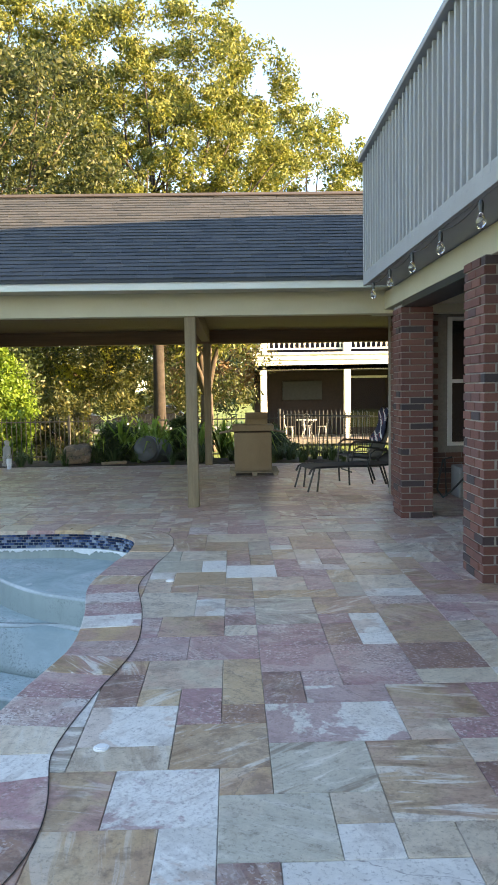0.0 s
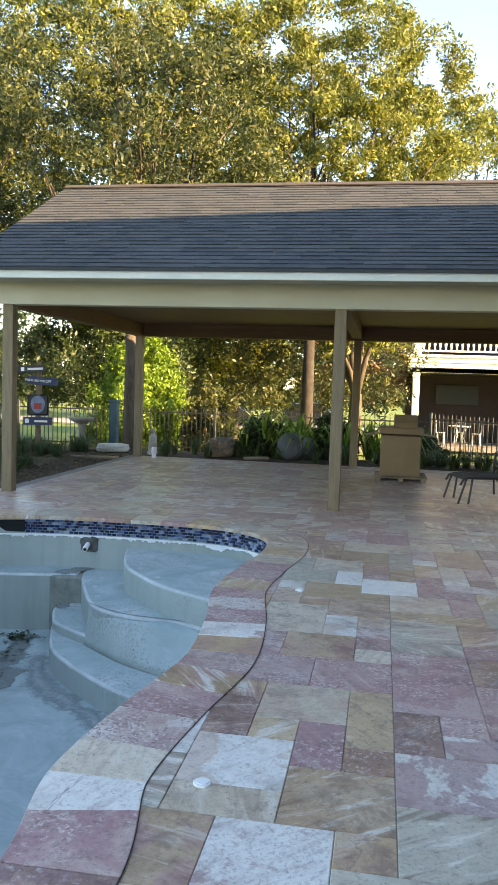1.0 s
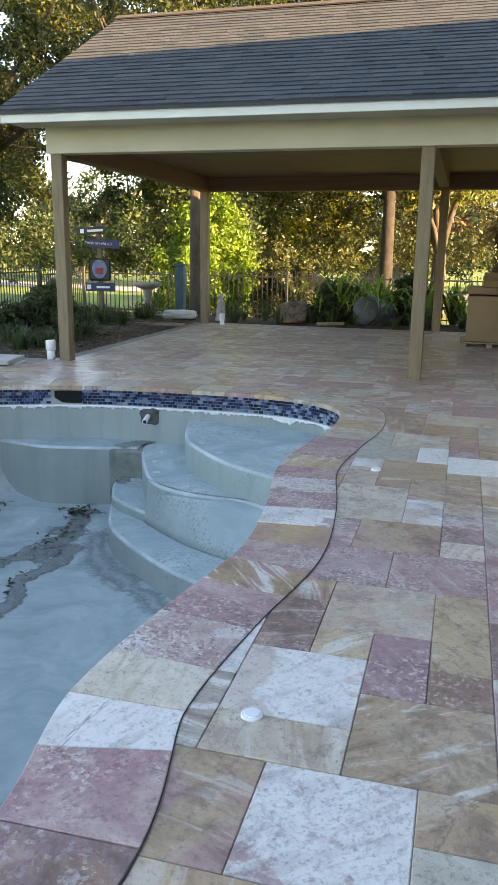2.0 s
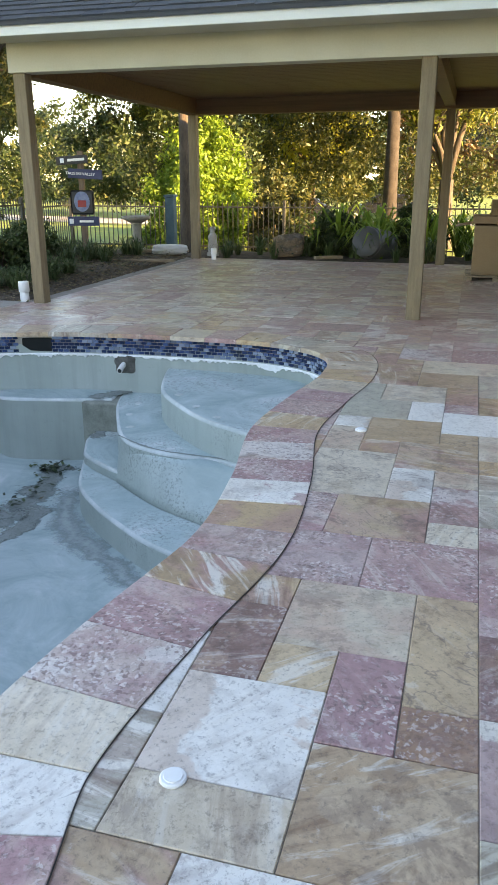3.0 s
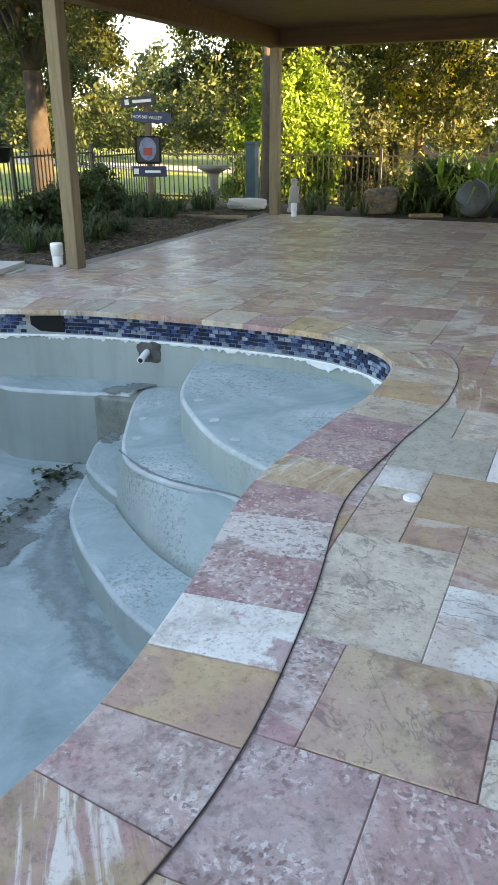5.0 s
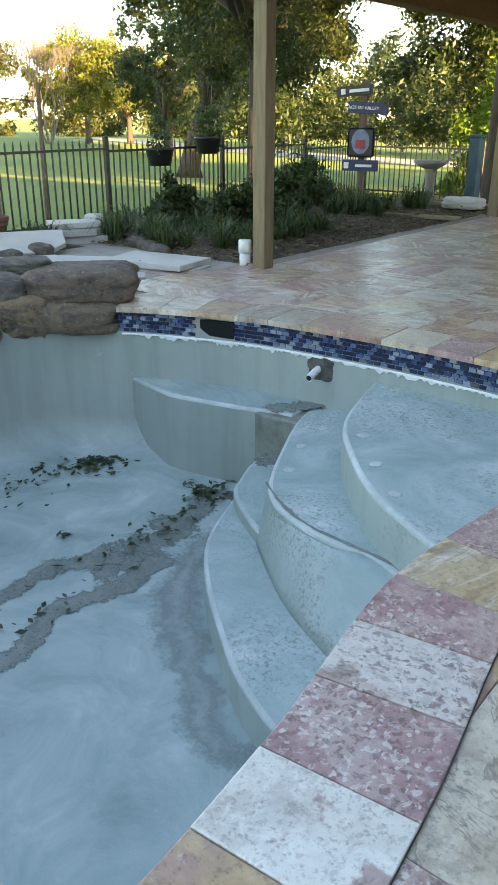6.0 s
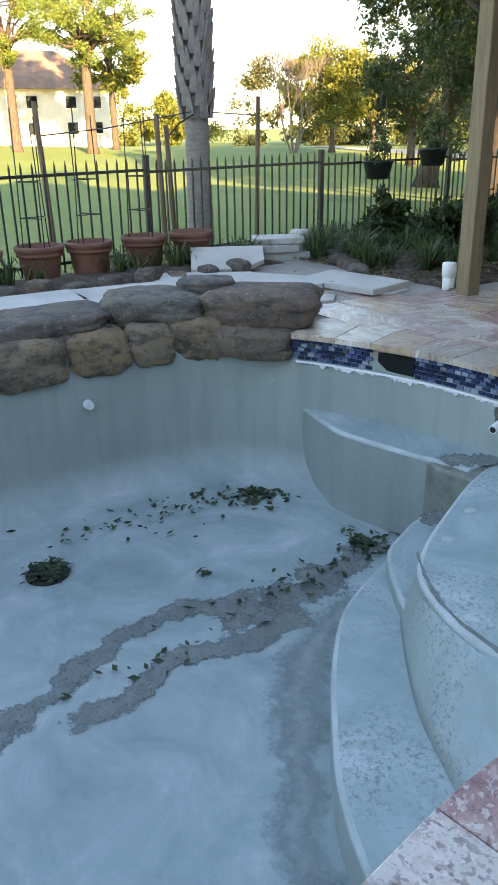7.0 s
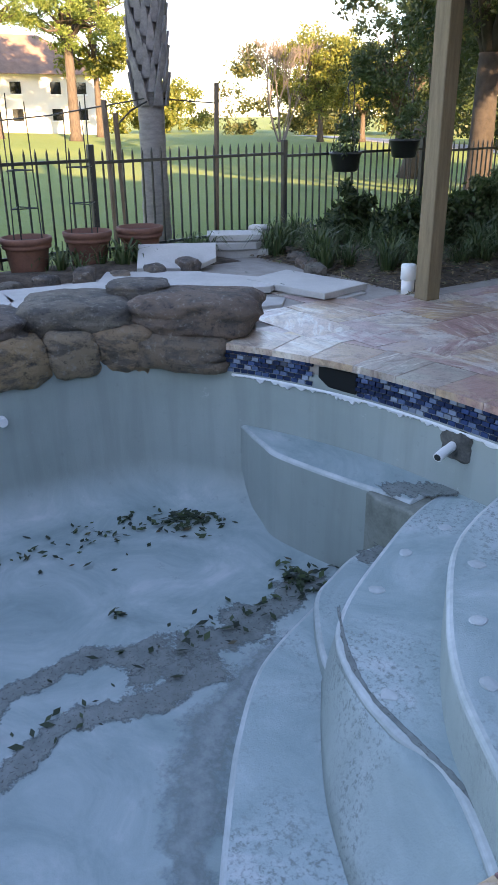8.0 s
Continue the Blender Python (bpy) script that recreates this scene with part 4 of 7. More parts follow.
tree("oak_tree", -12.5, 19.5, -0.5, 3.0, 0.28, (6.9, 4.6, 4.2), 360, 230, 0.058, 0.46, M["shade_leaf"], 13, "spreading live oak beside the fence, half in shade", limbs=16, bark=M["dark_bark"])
tree("oak_tree", 3.6, 36.0, -0.8, 5.0, 0.22, (11.6, 2.9, 4.6), 190, 130, 0.09, 0.65, M["gold_leaf"], 14, "slender yellow-leaved tree against the sky", limbs=12)


# ---- woods, far buildings ----
def far_tree_belt(name, pts, n, per, size, mat, seed, label, base=0.4):
    """A belt of far woods; pts: (x, y, radius, height)."""
    g = random.Random(seed)
    c, r = [], []
    for x, y, rad, h in pts:
        for k in range(n):
            a, q = g.uniform(0, 6.28), math.sqrt(g.random())
            zz = g.random()
            w = rad * (0.55 + 0.6 * math.sin(min(1, zz * 1.1) * math.pi) ** 0.6)
            c.append((x + math.cos(a) * q * w, y + math.sin(a) * q * w, height(x, y) + base + zz * h * (1 - 0.25 * q)))
            r.append(rad * g.uniform(0.18, 0.34))
    ob = leaves(name, c, r, per, size, mat, None, seed)
    return tagged(ob, label, "woods", kind="stuff")


wg = random.Random(77)
far_tree_belt("far_woods", [(-44 + 3.4 * k + wg.uniform(-1, 1), 52 + wg.uniform(-5, 5), wg.uniform(3, 4.2), wg.uniform(5.5, 8.5)) for k in range(15)],
              30, 90, 0.17, M["dark_leaf"], 20, "belt of dark green woods behind the gardens", 1.0)
far_tree_belt("far_woods", [(-95 + 5.2 * k + wg.uniform(-2, 2), 75 + 0.45 * k * k / 4 + wg.uniform(-6, 6), wg.uniform(4, 6), wg.uniform(7, 11)) for k in range(26)],
              34, 150, 0.26, M["oak_leaf"], 21, "belt of far green woods beyond the lawn")
far_tree_belt("far_woods", [(-118 + wg.uniform(-8, 8), -34 + 7 * k, wg.uniform(4, 6), wg.uniform(6.5, 9.5)) for k in range(16)],
              34, 150, 0.28, M["gold_leaf"], 22, "belt of far golden woods beyond the lawn")
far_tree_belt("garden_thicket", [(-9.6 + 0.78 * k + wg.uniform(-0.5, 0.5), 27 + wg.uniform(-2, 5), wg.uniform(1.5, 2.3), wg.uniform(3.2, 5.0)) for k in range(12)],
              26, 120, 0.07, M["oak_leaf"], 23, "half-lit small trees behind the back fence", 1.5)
# the shade on these trees is put in by the dark leaf colour
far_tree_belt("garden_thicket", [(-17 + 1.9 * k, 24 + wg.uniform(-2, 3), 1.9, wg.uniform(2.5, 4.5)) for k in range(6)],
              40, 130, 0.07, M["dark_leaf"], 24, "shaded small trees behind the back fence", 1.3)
# sunny_leaf is brightened, sunlight on the small tree put into its colour
tree("oak_tree", -5.6, 30.0, -0.8, 2.6, 0.16, (4.2, 2.2, 2.0), 110, 70, 0.09, 0.5, leaf_mat("sunny_leaf", [(0, (0.22, 0.27, 0.04)), (1, (0.42, 0.40, 0.07))], 0.5), 31, "small golden tree behind the back fence", limbs=9)
tree("oak_tree", -1.0, 33.0, -0.8, 2.2, 0.14, (3.6, 2.3, 2.0), 100, 90, 0.09, 0.5, leaf_mat("russet_leaf", [(0, (0.16, 0.10, 0.05)), (1, (0.34, 0.21, 0.10))]), 32, "small russet autumn tree behind the back fence", limbs=12)
tree("oak_tree", -0.8, 26.0, -0.7, 2.0, 0.24, (4.8, 1.7, 1.6), 70, 80, 0.09, 0.55, M["gold_leaf"], 33, "dark-trunked shaded tree behind the back fence", limbs=9)
tree("oak_tree", -21.0, 26.0, -0.5, 2.2, 0.35, (5.8, 3.7, 3.6), 360, 90, 0.10, 0.65, M["dark_leaf"], 34, "broad dark live oak on the lawn", (2.0, 1.6), limbs=16)
tree("oak_tree", -33.0, 37.0, -0.5, 1.6, 0.22, (4.6, 3.1, 3.2), 170, 80, 0.12, 0.6, M["dark_leaf"], 35, "rounded dark oak on the lawn", limbs=12)
tree("oak_tree", -46.0, 42.0, -0.3, 1.6, 0.2, (4.4, 3.6, 2.9), 170, 110, 0.11, 0.7, M["gold_leaf"], 36, "rounded golden tree far on the lawn", limbs=9)
tree("oak_tree", -45.5, 45.5, -0.3, 1.6, 0.2, (4.2, 3.4, 2.6), 160, 110, 0.11, 0.7, M["gold_leaf"], 37, "rounded golden tree far on the lawn", limbs=9)
tree("pine_tree", -47.0, 19.6, 0.2, 5.2, 0.28, (7.6, 3.8, 3.4), 80, 340, 0.075, 0.72, M["pine_leaf"], 41, "tall sunlit pine with a bare trunk", limbs=14)
tree("pine_tree", -46.0, 23.8, 0.2, 5.0, 0.30, (7.8, 4.0, 3.6), 90, 340, 0.075, 0.72, M["pine_leaf"], 42, "tall sunlit pine with a bare trunk", limbs=14)
tree("pine_tree", -49.0, 16.5, 0.2, 6.0, 0.26, (7.2, 3.4, 3.2), 75, 340, 0.075, 0.72, M["pine_leaf"], 43, "tall sunlit pine with a bare trunk", limbs=14)
tree("pine_tree", -52.0, 28.0, 0.2, 4.0, 0.22, (5.6, 2.4, 2.8), 60, 110, 0.16, 0.7, M["gold_leaf"], 44, "sunlit yellow-green tree beside the pines", limbs=12)


def myrtle(x, y, z):
    """A bare, finely branched tree that opens like a fan."""
    g = random.Random(4)
    t = empty("crape_myrtle", x, y, z)
    bm = bmesh.new()

    def grow(p, d, L, r, depth):
        q = p + d * L
        tube(bm, [p, p.lerp(q, 0.5) + Vector((g.uniform(-1, 1), g.uniform(-1, 1), 0)) * L * 0.05, q], [r, r * 0.85, r * 0.7], 4, False)
        if depth:
            for _ in range(3 if depth > 2 else 4):
                nd = (d + Vector((g.uniform(-0.45, 0.45), g.uniform(-0.45, 0.45), g.uniform(-0.1, 0.25)))).normalized()
                grow(q, nd, L * g.uniform(0.6, 0.8), r * 0.62, depth - 1)
    for k in range(7):
        a = k * 0.9
        grow(Vector((0.2 * math.cos(a), 0.2 * math.sin(a), -0.2)), Vector((0.33 * math.cos(a), 0.33 * math.sin(a), 1)).normalized(), 2.3, 0.07, 4)
    part("trunk", bm, plain("pale_bark", (0.12, 0.10, 0.085), (0.19, 0.16, 0.14), 5), t)
    tagged(t, "bare fan-shaped crape myrtle on the lawn", "tree")


myrtle(-46.4, 38.9, -0.2)


def far_house():
    h = empty("far_house", -60, 26.0, 0.6)
    wall = plain("sunlit_stucco", (0.66, 0.62, 0.55), (0.74, 0.70, 0.63), 1.0)
    roof = plain("clay_roof", (0.20, 0.12, 0.085), (0.30, 0.19, 0.13), 2.0)
    part("wall", boxed(-6, -9, -0.6, 0, 5.3, 3.7), wall, h, "cream stucco wall")
    bm = bmesh.new()
    a = [bm.verts.new(c) for c in ((-6.6, -9.6, 3.6), (0.6, -9.6, 3.6), (0.6, 5.9, 3.6), (-6.6, 5.9, 3.6), (-3, -6, 6.4), (-3, 2.4, 6.4))]
    for f in ((0, 1, 4), (1, 2, 5, 4), (2, 3, 5), (3, 0, 4, 5), (3, 2, 1, 0)):
        bm.faces.new([a[i] for i in f])
    part("roof", bm, roof, h, "brown clay hip roof")
    for y in (-7.5, -4.4, -1.2, 1.8, 3.8):
        for z in (0.5, 2.3):
            w = part("window", boxed(0.0, y, z, 0.06, y + 0.8, z + 0.8, 0.01), M["glass"], h)
            part("frame", boxed(0.0, y - 0.08, z - 0.1, 0.09, y + 0.88, z, 0.01), M["white_paint"], w)
    tagged(h, "cream stucco house with a brown roof", "house")


far_house()


# brick painted near black, the deep porch's shade put into its colour
M["shade_brick"] = plain("dark_shaded_brick", (0.018, 0.012, 0.011), (0.032, 0.02, 0.018), 9)


def neighbour_porch():
    """White two-storey porch next door, seen under the pavilion roof."""
    n = empty("neighbour_house", 1.0, 30.0, -0.55)
    part("beam", boxed(0, 0, 2.72, 7.5, 0.25, 3.4, 0.01), M["white_paint"], n, "white boarded porch beam")
    for k in range(3):
        part("moulding", boxed(-0.05 - 0.03 * k, -0.03 - 0.02 * k, 2.9 + 0.2 * k, 7.5, -0.005, 2.94 + 0.2 * k, 0.006), M["white_paint"], n)
    for x in (0.28, 3.55, 6.9):
        part("column", boxed(x - 0.13, 0.0, 0, x + 0.13, 0.24, 2.715, 0.02), M["white_paint"], n, "white square porch column")
        part("upper_column", boxed(x - 0.15, 0.0, 3.405, x + 0.15, 0.24, 6.0, 0.02), M["white_paint"], n, "white square porch column")
    part("back_wall", boxed(0, 3.0, 0, 7.5, 3.2, 6.2), M["shade_brick"], n, "brick back wall with the porch's shade in its colour")
    part("floor", boxed(0, 0, 2.73, 7.5, 2.99, 2.9), M["dark_metal"], n, "dark porch ceiling")
    part("side_wall", boxed(7.3, 0.25, 0, 7.5, 2.99, 6.2), M["brick_far"], n)
    part("slab", boxed(-0.3, -0.4, -0.15, 7.6, 3.0, 0.0, 0.01), M["mortar"], n, "pale concrete porch slab")
    w = part("window", boxed(4.1, 2.94, 0.3, 5.6, 2.98, 2.4), M["glass"], n, "dark glazed porch door")
    part("frame", boxed(4.0, 2.9, 2.4, 5.7, 2.99, 2.5), M["white_paint"], w)
    part("screen", boxed(1.2, 2.88, 1.5, 2.9, 2.98, 2.3, 0.01), M["dark_metal"], n, "black wall-mounted screen")
    for z in (3.5, 4.3):
        part("rail", boxed(0.0, 0.08, z, 7.5, 0.14, z + 0.07, 0.006), M["white_paint"], n)
    bal = None
    for k in range(36):
        if bal is None:
            bm = lathe(bmesh.new(), [(0.03, 0), (0.03, 0.08), (0.05, 0.2), (0.022, 0.36), (0.045, 0.5), (0.02, 0.62), (0.03, 0.73)], 8)
            bal = part("baluster", bm, M["white_paint"], n)
            o = bal
        else:
            o = bal.copy()
            scene.collection.objects.link(o)
        o.matrix_basis = pose(0.1 + 0.2 * k, 0.11, 3.57)
    tagged(n, "white porch of a neighbouring two-storey brick house", "house")


neighbour_porch()


def far_road():
    v, f = [], []
    for k in range(41):
        x = -60 + 3.0 * k
        y = 43 + 0.02 * (x + 5) ** 2 * 0.1
        v += [(x, y, height(x, y) + 0.03), (x, y + 5.5, height(x, y + 5.5) + 0.03)]
    for k in range(40):
        f.append((2 * k, 2 * k + 2, 2 * k + 3, 2 * k + 1))
    tagged(from_arrays("road", v, f, plain("pale_concrete_road", (0.30, 0.29, 0.27), (0.40, 0.38, 0.35), 1.0)), "pale concrete street behind the gardens", "road", kind="structure")


far_road()


def parked_car(x, y, rz, colour):
    c = empty("parked_car", x, y, height(x, y) + 0.03, rz)
    paint, nt, b = node_mat("car_paint", 0.25, 0.3)
    b.inputs["Base Color"].default_value = (*colour, 1)
    bm = bmesh.new()
    prof = [(-2.2, 0.35), (-2.25, 0.75), (-1.6, 0.9), (1.9, 0.95), (2.2, 0.8), (2.2, 0.35)]
    cab = [(-1.0, 0.9), (-0.4, 1.42), (1.2, 1.45), (1.8, 0.95)]
    for pts, w0, w1 in ((prof, 0.86, 0.86), (cab, 0.78, 0.66)):
        a = [bm.verts.new((px, -(w1 if pz > 1.2 else w0), pz)) for px, pz in pts]
        q = [bm.verts.new((px, (w1 if pz > 1.2 else w0), pz)) for px, pz in pts]
        n = len(pts)
        for k in range(n):
            bm.faces.new((a[k], a[(k + 1) % n], q[(k + 1) % n], q[k]))
        bm.faces.new(a[::-1])
        bm.faces.new(q)
    bmesh.ops.recalc_face_normals(bm, faces=bm.faces)
    part("body", bm, paint, c)
    part("side_window", boxed(-0.55, -0.79, 0.98, 1.3, -0.70, 1.36, 0.02), M["glass"], c)
    part("windscreen", box(bmesh.new(), -0.02, -0.6, -0.28, 0.02, 0.6, 0.28, 0.01, pose(-0.72, 0, 1.17, 0, 49, 0)), M["glass"], c)
    for wx in (-1.4, 1.4):
        for wy in (-0.82, 0.82):
            w = part("wheel", tube(bmesh.new(), [(wx, wy - 0.1, 0.32), (wx, wy + 0.1, 0.32)], 0.32, 18), M["dark_metal"], c)
            part("rim", tube(bmesh.new(), [(wx, wy - 0.105, 0.32), (wx, wy + 0.105, 0.32)], 0.19, 14), M["fascia_paint"], w)
    tagged(c, "dark parked car on the street behind the gardens", "car", "parked cars")


parked_car(-4.6, 45.0, 2, (0.02, 0.022, 0.03))
parked_car(-9.8, 45.2, 3, (0.03, 0.03, 0.035))


def bistro_chair():
    c = empty("bistro_chair")
    m = M["white_paint"]
    part("seat", lathe(bmesh.new(), [(0.0, 0.43), (0.2, 0.43), (0.21, 0.45), (0.0, 0.455)], 14), m, c)
    for k in range(4):
        a = math.pi / 4 + k * math.pi / 2
        part("leg", tube(bmesh.new(), [(0.17 * math.cos(a), 0.17 * math.sin(a), 0.43), (0.22 * math.cos(a), 0.22 * math.sin(a), 0.0)], 0.014, 6), m, c)
    bm = bmesh.new()
    arch = [(0.2, 0.18 * math.cos(t), 0.62 + 0.32 * math.sin(t)) for t in (math.pi * k / 10 for k in range(11))]
    tube(bm, [(0.17, 0.18, 0.43)] + arch + [(0.17, -0.18, 0.43)], 0.014, 6)
    tube(bm, [(0.19, 0.1 * math.cos(t), 0.66 + 0.2 * math.sin(t)) for t in (2 * math.pi * k / 12 for k in range(13))], 0.01, 5)
    tube(bm, [(0.19, 0.0, 0.44), (0.2, 0.0, 0.93)], 0.01, 5)
    part("backrest", bm, m, c)
    return tagged(c, "white wrought-iron bistro chair with scrolled back", "chair", "bistro set")


bc = bistro_chair()
bc.matrix_basis = pose(2.35, 31.2, -0.55, 0, 0, 180)
copy_thing(bc, pose(3.7, 31.2, -0.55, 0, 0, 0))
copy_thing(bc, pose(3.1, 31.9, -0.55, 0, 0, 80))
bt = empty("bistro_table", 3.05, 31.2, -0.55)
part("tabletop", lathe(bmesh.new(), [(0.0, 0.70), (0.42, 0.70), (0.43, 0.715), (0.42, 0.73), (0.0, 0.73)], 20), M["white_paint"], bt)
for k in range(3):
    a = k * 2.094
    part("leg", tube(bmesh.new(), [(0.3 * math.cos(a), 0.3 * math.sin(a), 0.7), (0.12 * math.cos(a), 0.12 * math.sin(a), 0.35), (0.3 * math.cos(a), 0.3 * math.sin(a), 0.0)], 0.016, 6), M["white_paint"], bt)
tagged(bt, "round white wrought-iron bistro table on the porch", "table", "bistro set")

# ---- pool surroundings ----
def rock(name, x, y, z, lx, ly, lz, rz, seed, label, category="rock", mat=None, group="waterfall rocks"):
    """A worn, blocky stone; x, y its middle, z its underside."""
    bm = bmesh.new()
    bmesh.ops.create_icosphere(bm, subdivisions=4, radius=1.0)
    off = Vector((seed * 3.1, seed * 1.7, 0))
    for v in bm.verts:
        p = v.co.copy()
        q = p / (abs(p.x) ** 5 + abs(p.y) ** 5 + abs(p.z) ** 5) ** (1 / 5)
        n1 = noise.noise(p * 1.1 + off)
        n2 = noise.noise(p * 2.9 + off)
        n3 = noise.noise(Vector((p.x * 1.5, p.y * 1.5, p.z * 8)) + off)
        n4 = noise.noise(p * 9 + off)
        q *= 1 + 0.12 * n1 + 0.09 * n2 + 0.05 * n3 + 0.035 * n4
        q.z += 0.10 * q.x * noise.noise(off + Vector((5, 0, 0))) * 2
        v.co = Vector((q.x * lx / 2 * 0.86, q.y * ly / 2 * 0.86, q.z * lz / 2 * 0.9 + lz / 2))
    ob = finish(name, bm, mat or M["boulder"], True)
    ob.matrix_basis = pose(x, y, z, 0, 0, rz)
    return tagged(ob, label, category, group)


LB = "weathered brown sandstone boulder edging the pool"
for i, (x, y, z, lx, ly, lz, rz) in enumerate([
        (-4.93, 7.88, -0.03, 0.98, 0.74, 0.30, 48), (-4.80, 7.70, -0.22, 0.76, 0.5, 0.26, 40), (-5.34, 7.20, -0.02, 0.92, 0.72, 0.27, 66),
        (-5.10, 7.40, -0.25, 0.55, 0.46, 0.36, 60), (-5.18, 7.03, -0.25, 0.44, 0.44, 0.34, 84), (-5.44, 6.42, -0.02, 0.94, 0.76, 0.22, 85),
        (-5.22, 6.64, -0.26, 0.58, 0.48, 0.36, 84), (-5.25, 6.15, -0.27, 0.66, 0.48, 0.37, 88), (-5.47, 5.55, -0.03, 0.92, 0.76, 0.23, 92),
        (-5.28, 5.58, -0.26, 0.74, 0.52, 0.38, 92), (-5.40, 4.65, -0.04, 0.95, 0.76, 0.26, 104), (-5.22, 4.75, -0.3, 0.95, 0.5, 0.36, 104),
        (-5.32, 7.62, 0.18, 0.50, 0.40, 0.12, 60), (-4.98, 7.50, -0.27, 0.22, 0.24, 0.2, 50), (-4.9, 3.8, -0.12, 1.1, 0.76, 0.42, 120),
        (-4.3, 3.0, -0.12, 1.1, 0.76, 0.42, 130)]):
    if i in (3, 4, 6, 7, 9, 11, 13):
        rock("boulder", x, y, z, lx * 0.96, ly, lz, rz, i + 1, "tan sandstone boulder in the lower course beside the pool", mat=M["tan_boulder"])
    else:
        rock("boulder", x, y, z, lx, ly, lz, rz, i + 1, LB)

M["flag"] = plain("pale_limestone_flag", (0.44, 0.42, 0.38), (0.58, 0.55, 0.50), 3, 0.7, 0.3, 0.006)


def flagstone(x, y, z, lx, ly, lz, rz, seed, tilt=0):
    g = random.Random(seed)
    pts = [Vector((x * lx / 2 * g.uniform(0.86, 1.0), y * ly / 2 * g.uniform(0.84, 1.0))) for x, y in ((-1, -1), (1, -1), (1, 1), (-1, 1))]
    if g.random() < 0.5:
        pts[1:2] = [pts[1].lerp(pts[0], 0.3), pts[1].lerp(pts[2], 0.4)]
    ob = finish("flagstone", prism(bmesh.new(), pts, 0, lz, 0.008, 2), M["flag"])
    ob.matrix_basis = pose(x, y, z, tilt, 0, rz)
    return tagged(ob, "loose pale limestone flagstone laid beside the pool", "flagstone", "flagstones")


for i, (x, y, z, lx, ly, lz, rz, tilt) in enumerate([
        (-5.52, 9.27, 0.015, 0.95, 0.58, 0.05, 12, 0), (-5.50, 9.25, -0.045, 1.0, 0.5, 0.055, 8, 0), (-5.95, 8.72, 0.01, 0.95, 0.62, 0.05, 30, 0),
        (-5.45, 8.50, -0.045, 0.85, 0.42, 0.06, 40, 0), (-6.45, 8.30, 0.0, 0.95, 0.7, 0.05, 55, 0), (-5.85, 8.05, 0.06, 0.9, 0.45, 0.035, 62, 0),
        (-6.25, 7.45, 0.01, 1.0, 0.8, 0.05, 80, 0), (-6.35, 6.55, 0.01, 1.0, 0.9, 0.05, 88, 0), (-6.35, 5.6, 0.01, 1.0, 0.9, 0.05, 94, 0),
        (-6.95, 8.85, 0.08, 0.8, 0.5, 0.05, 60, 20), (-7.35, 9.75, 0.16, 0.6, 0.4, 0.06, 60, 0), (-7.3, 9.8, 0.08, 0.7, 0.45, 0.07, 66, 0),
        (-7.35, 9.75, -0.045, 0.66, 0.45, 0.12, 62, 0), (-7.45, 10.6, 0.0, 0.9, 0.35, 0.07, 80, 0), (-6.4, 4.6, 0.01, 1.0, 0.9, 0.05, 97, 0)]):
    flagstone(x, y, z, lx, ly, lz, rz, 60 + i, tilt)
rock("boulder", -7.45, 10.12, 0.05, 0.22, 0.2, 0.22, 10, 90, "rounded pale stone beside the fence", mat=M["flag"], group="border stones")
for k in range(9):
    rock("border_stone", -7.0 + 0.03 * k, 6.2 + 0.33 * k, -0.05, 0.3, 0.2, 0.13 + 0.03 * (k % 3), 80 + 13 * k, 100 + k, "small brown edging stone below the pots", "stone", group="border stones")
for k in range(4):
    rock("border_stone", -6.0 - 0.3 * k, 9.75 + 0.14 * k, -0.05, 0.32, 0.2, 0.14, -25 + 17 * k, 120 + k, "small grey edging stone along the planting bed", "stone", group="border stones")

# planting beds
def bed(x0, y0, x1, y1, z, seed, label):
    nx, ny = 26, 26
    v, f = [], []
    for j in range(ny + 1):
        for i in range(nx + 1):
            x, y = x0 + (x1 - x0) * i / nx, y0 + (y1 - y0) * j / ny
            e = min(i, j, nx - i, ny - j) / 4
            v.append((x, y, height(x, y) * (1 if (x < -7.4 or y > 15.3) else 0.0) + min(1, e) * (z + 0.03 * noise.noise(Vector((x * 2, y * 2, seed))) + 0.02 * noise.noise(Vector((x * 7, y * 7, seed)))) - (0.03 if e == 0 else 0.0)))
    for j in range(ny):
        for i in range(nx):
            a = j * (nx + 1) + i
            f.append((a, a + 1, a + nx + 2, a + nx + 1))
    tagged(from_arrays("planting_bed", v, f, M["soil"], None, True), label, "flower bed", kind="structure")


bed(-8.3, 9.75, -4.82, 15.35, 0.07, 1, "dark mulched planting bed between fence and patio")
bed(-8.6, 15.32, 4.0, 18.3, 0.08, 2, "dark mulched planting bed along the back fence")
bed(-8.0, 4.0, -6.95, 9.7, 0.05, 3, "narrow mulched bed under the terracotta pots")


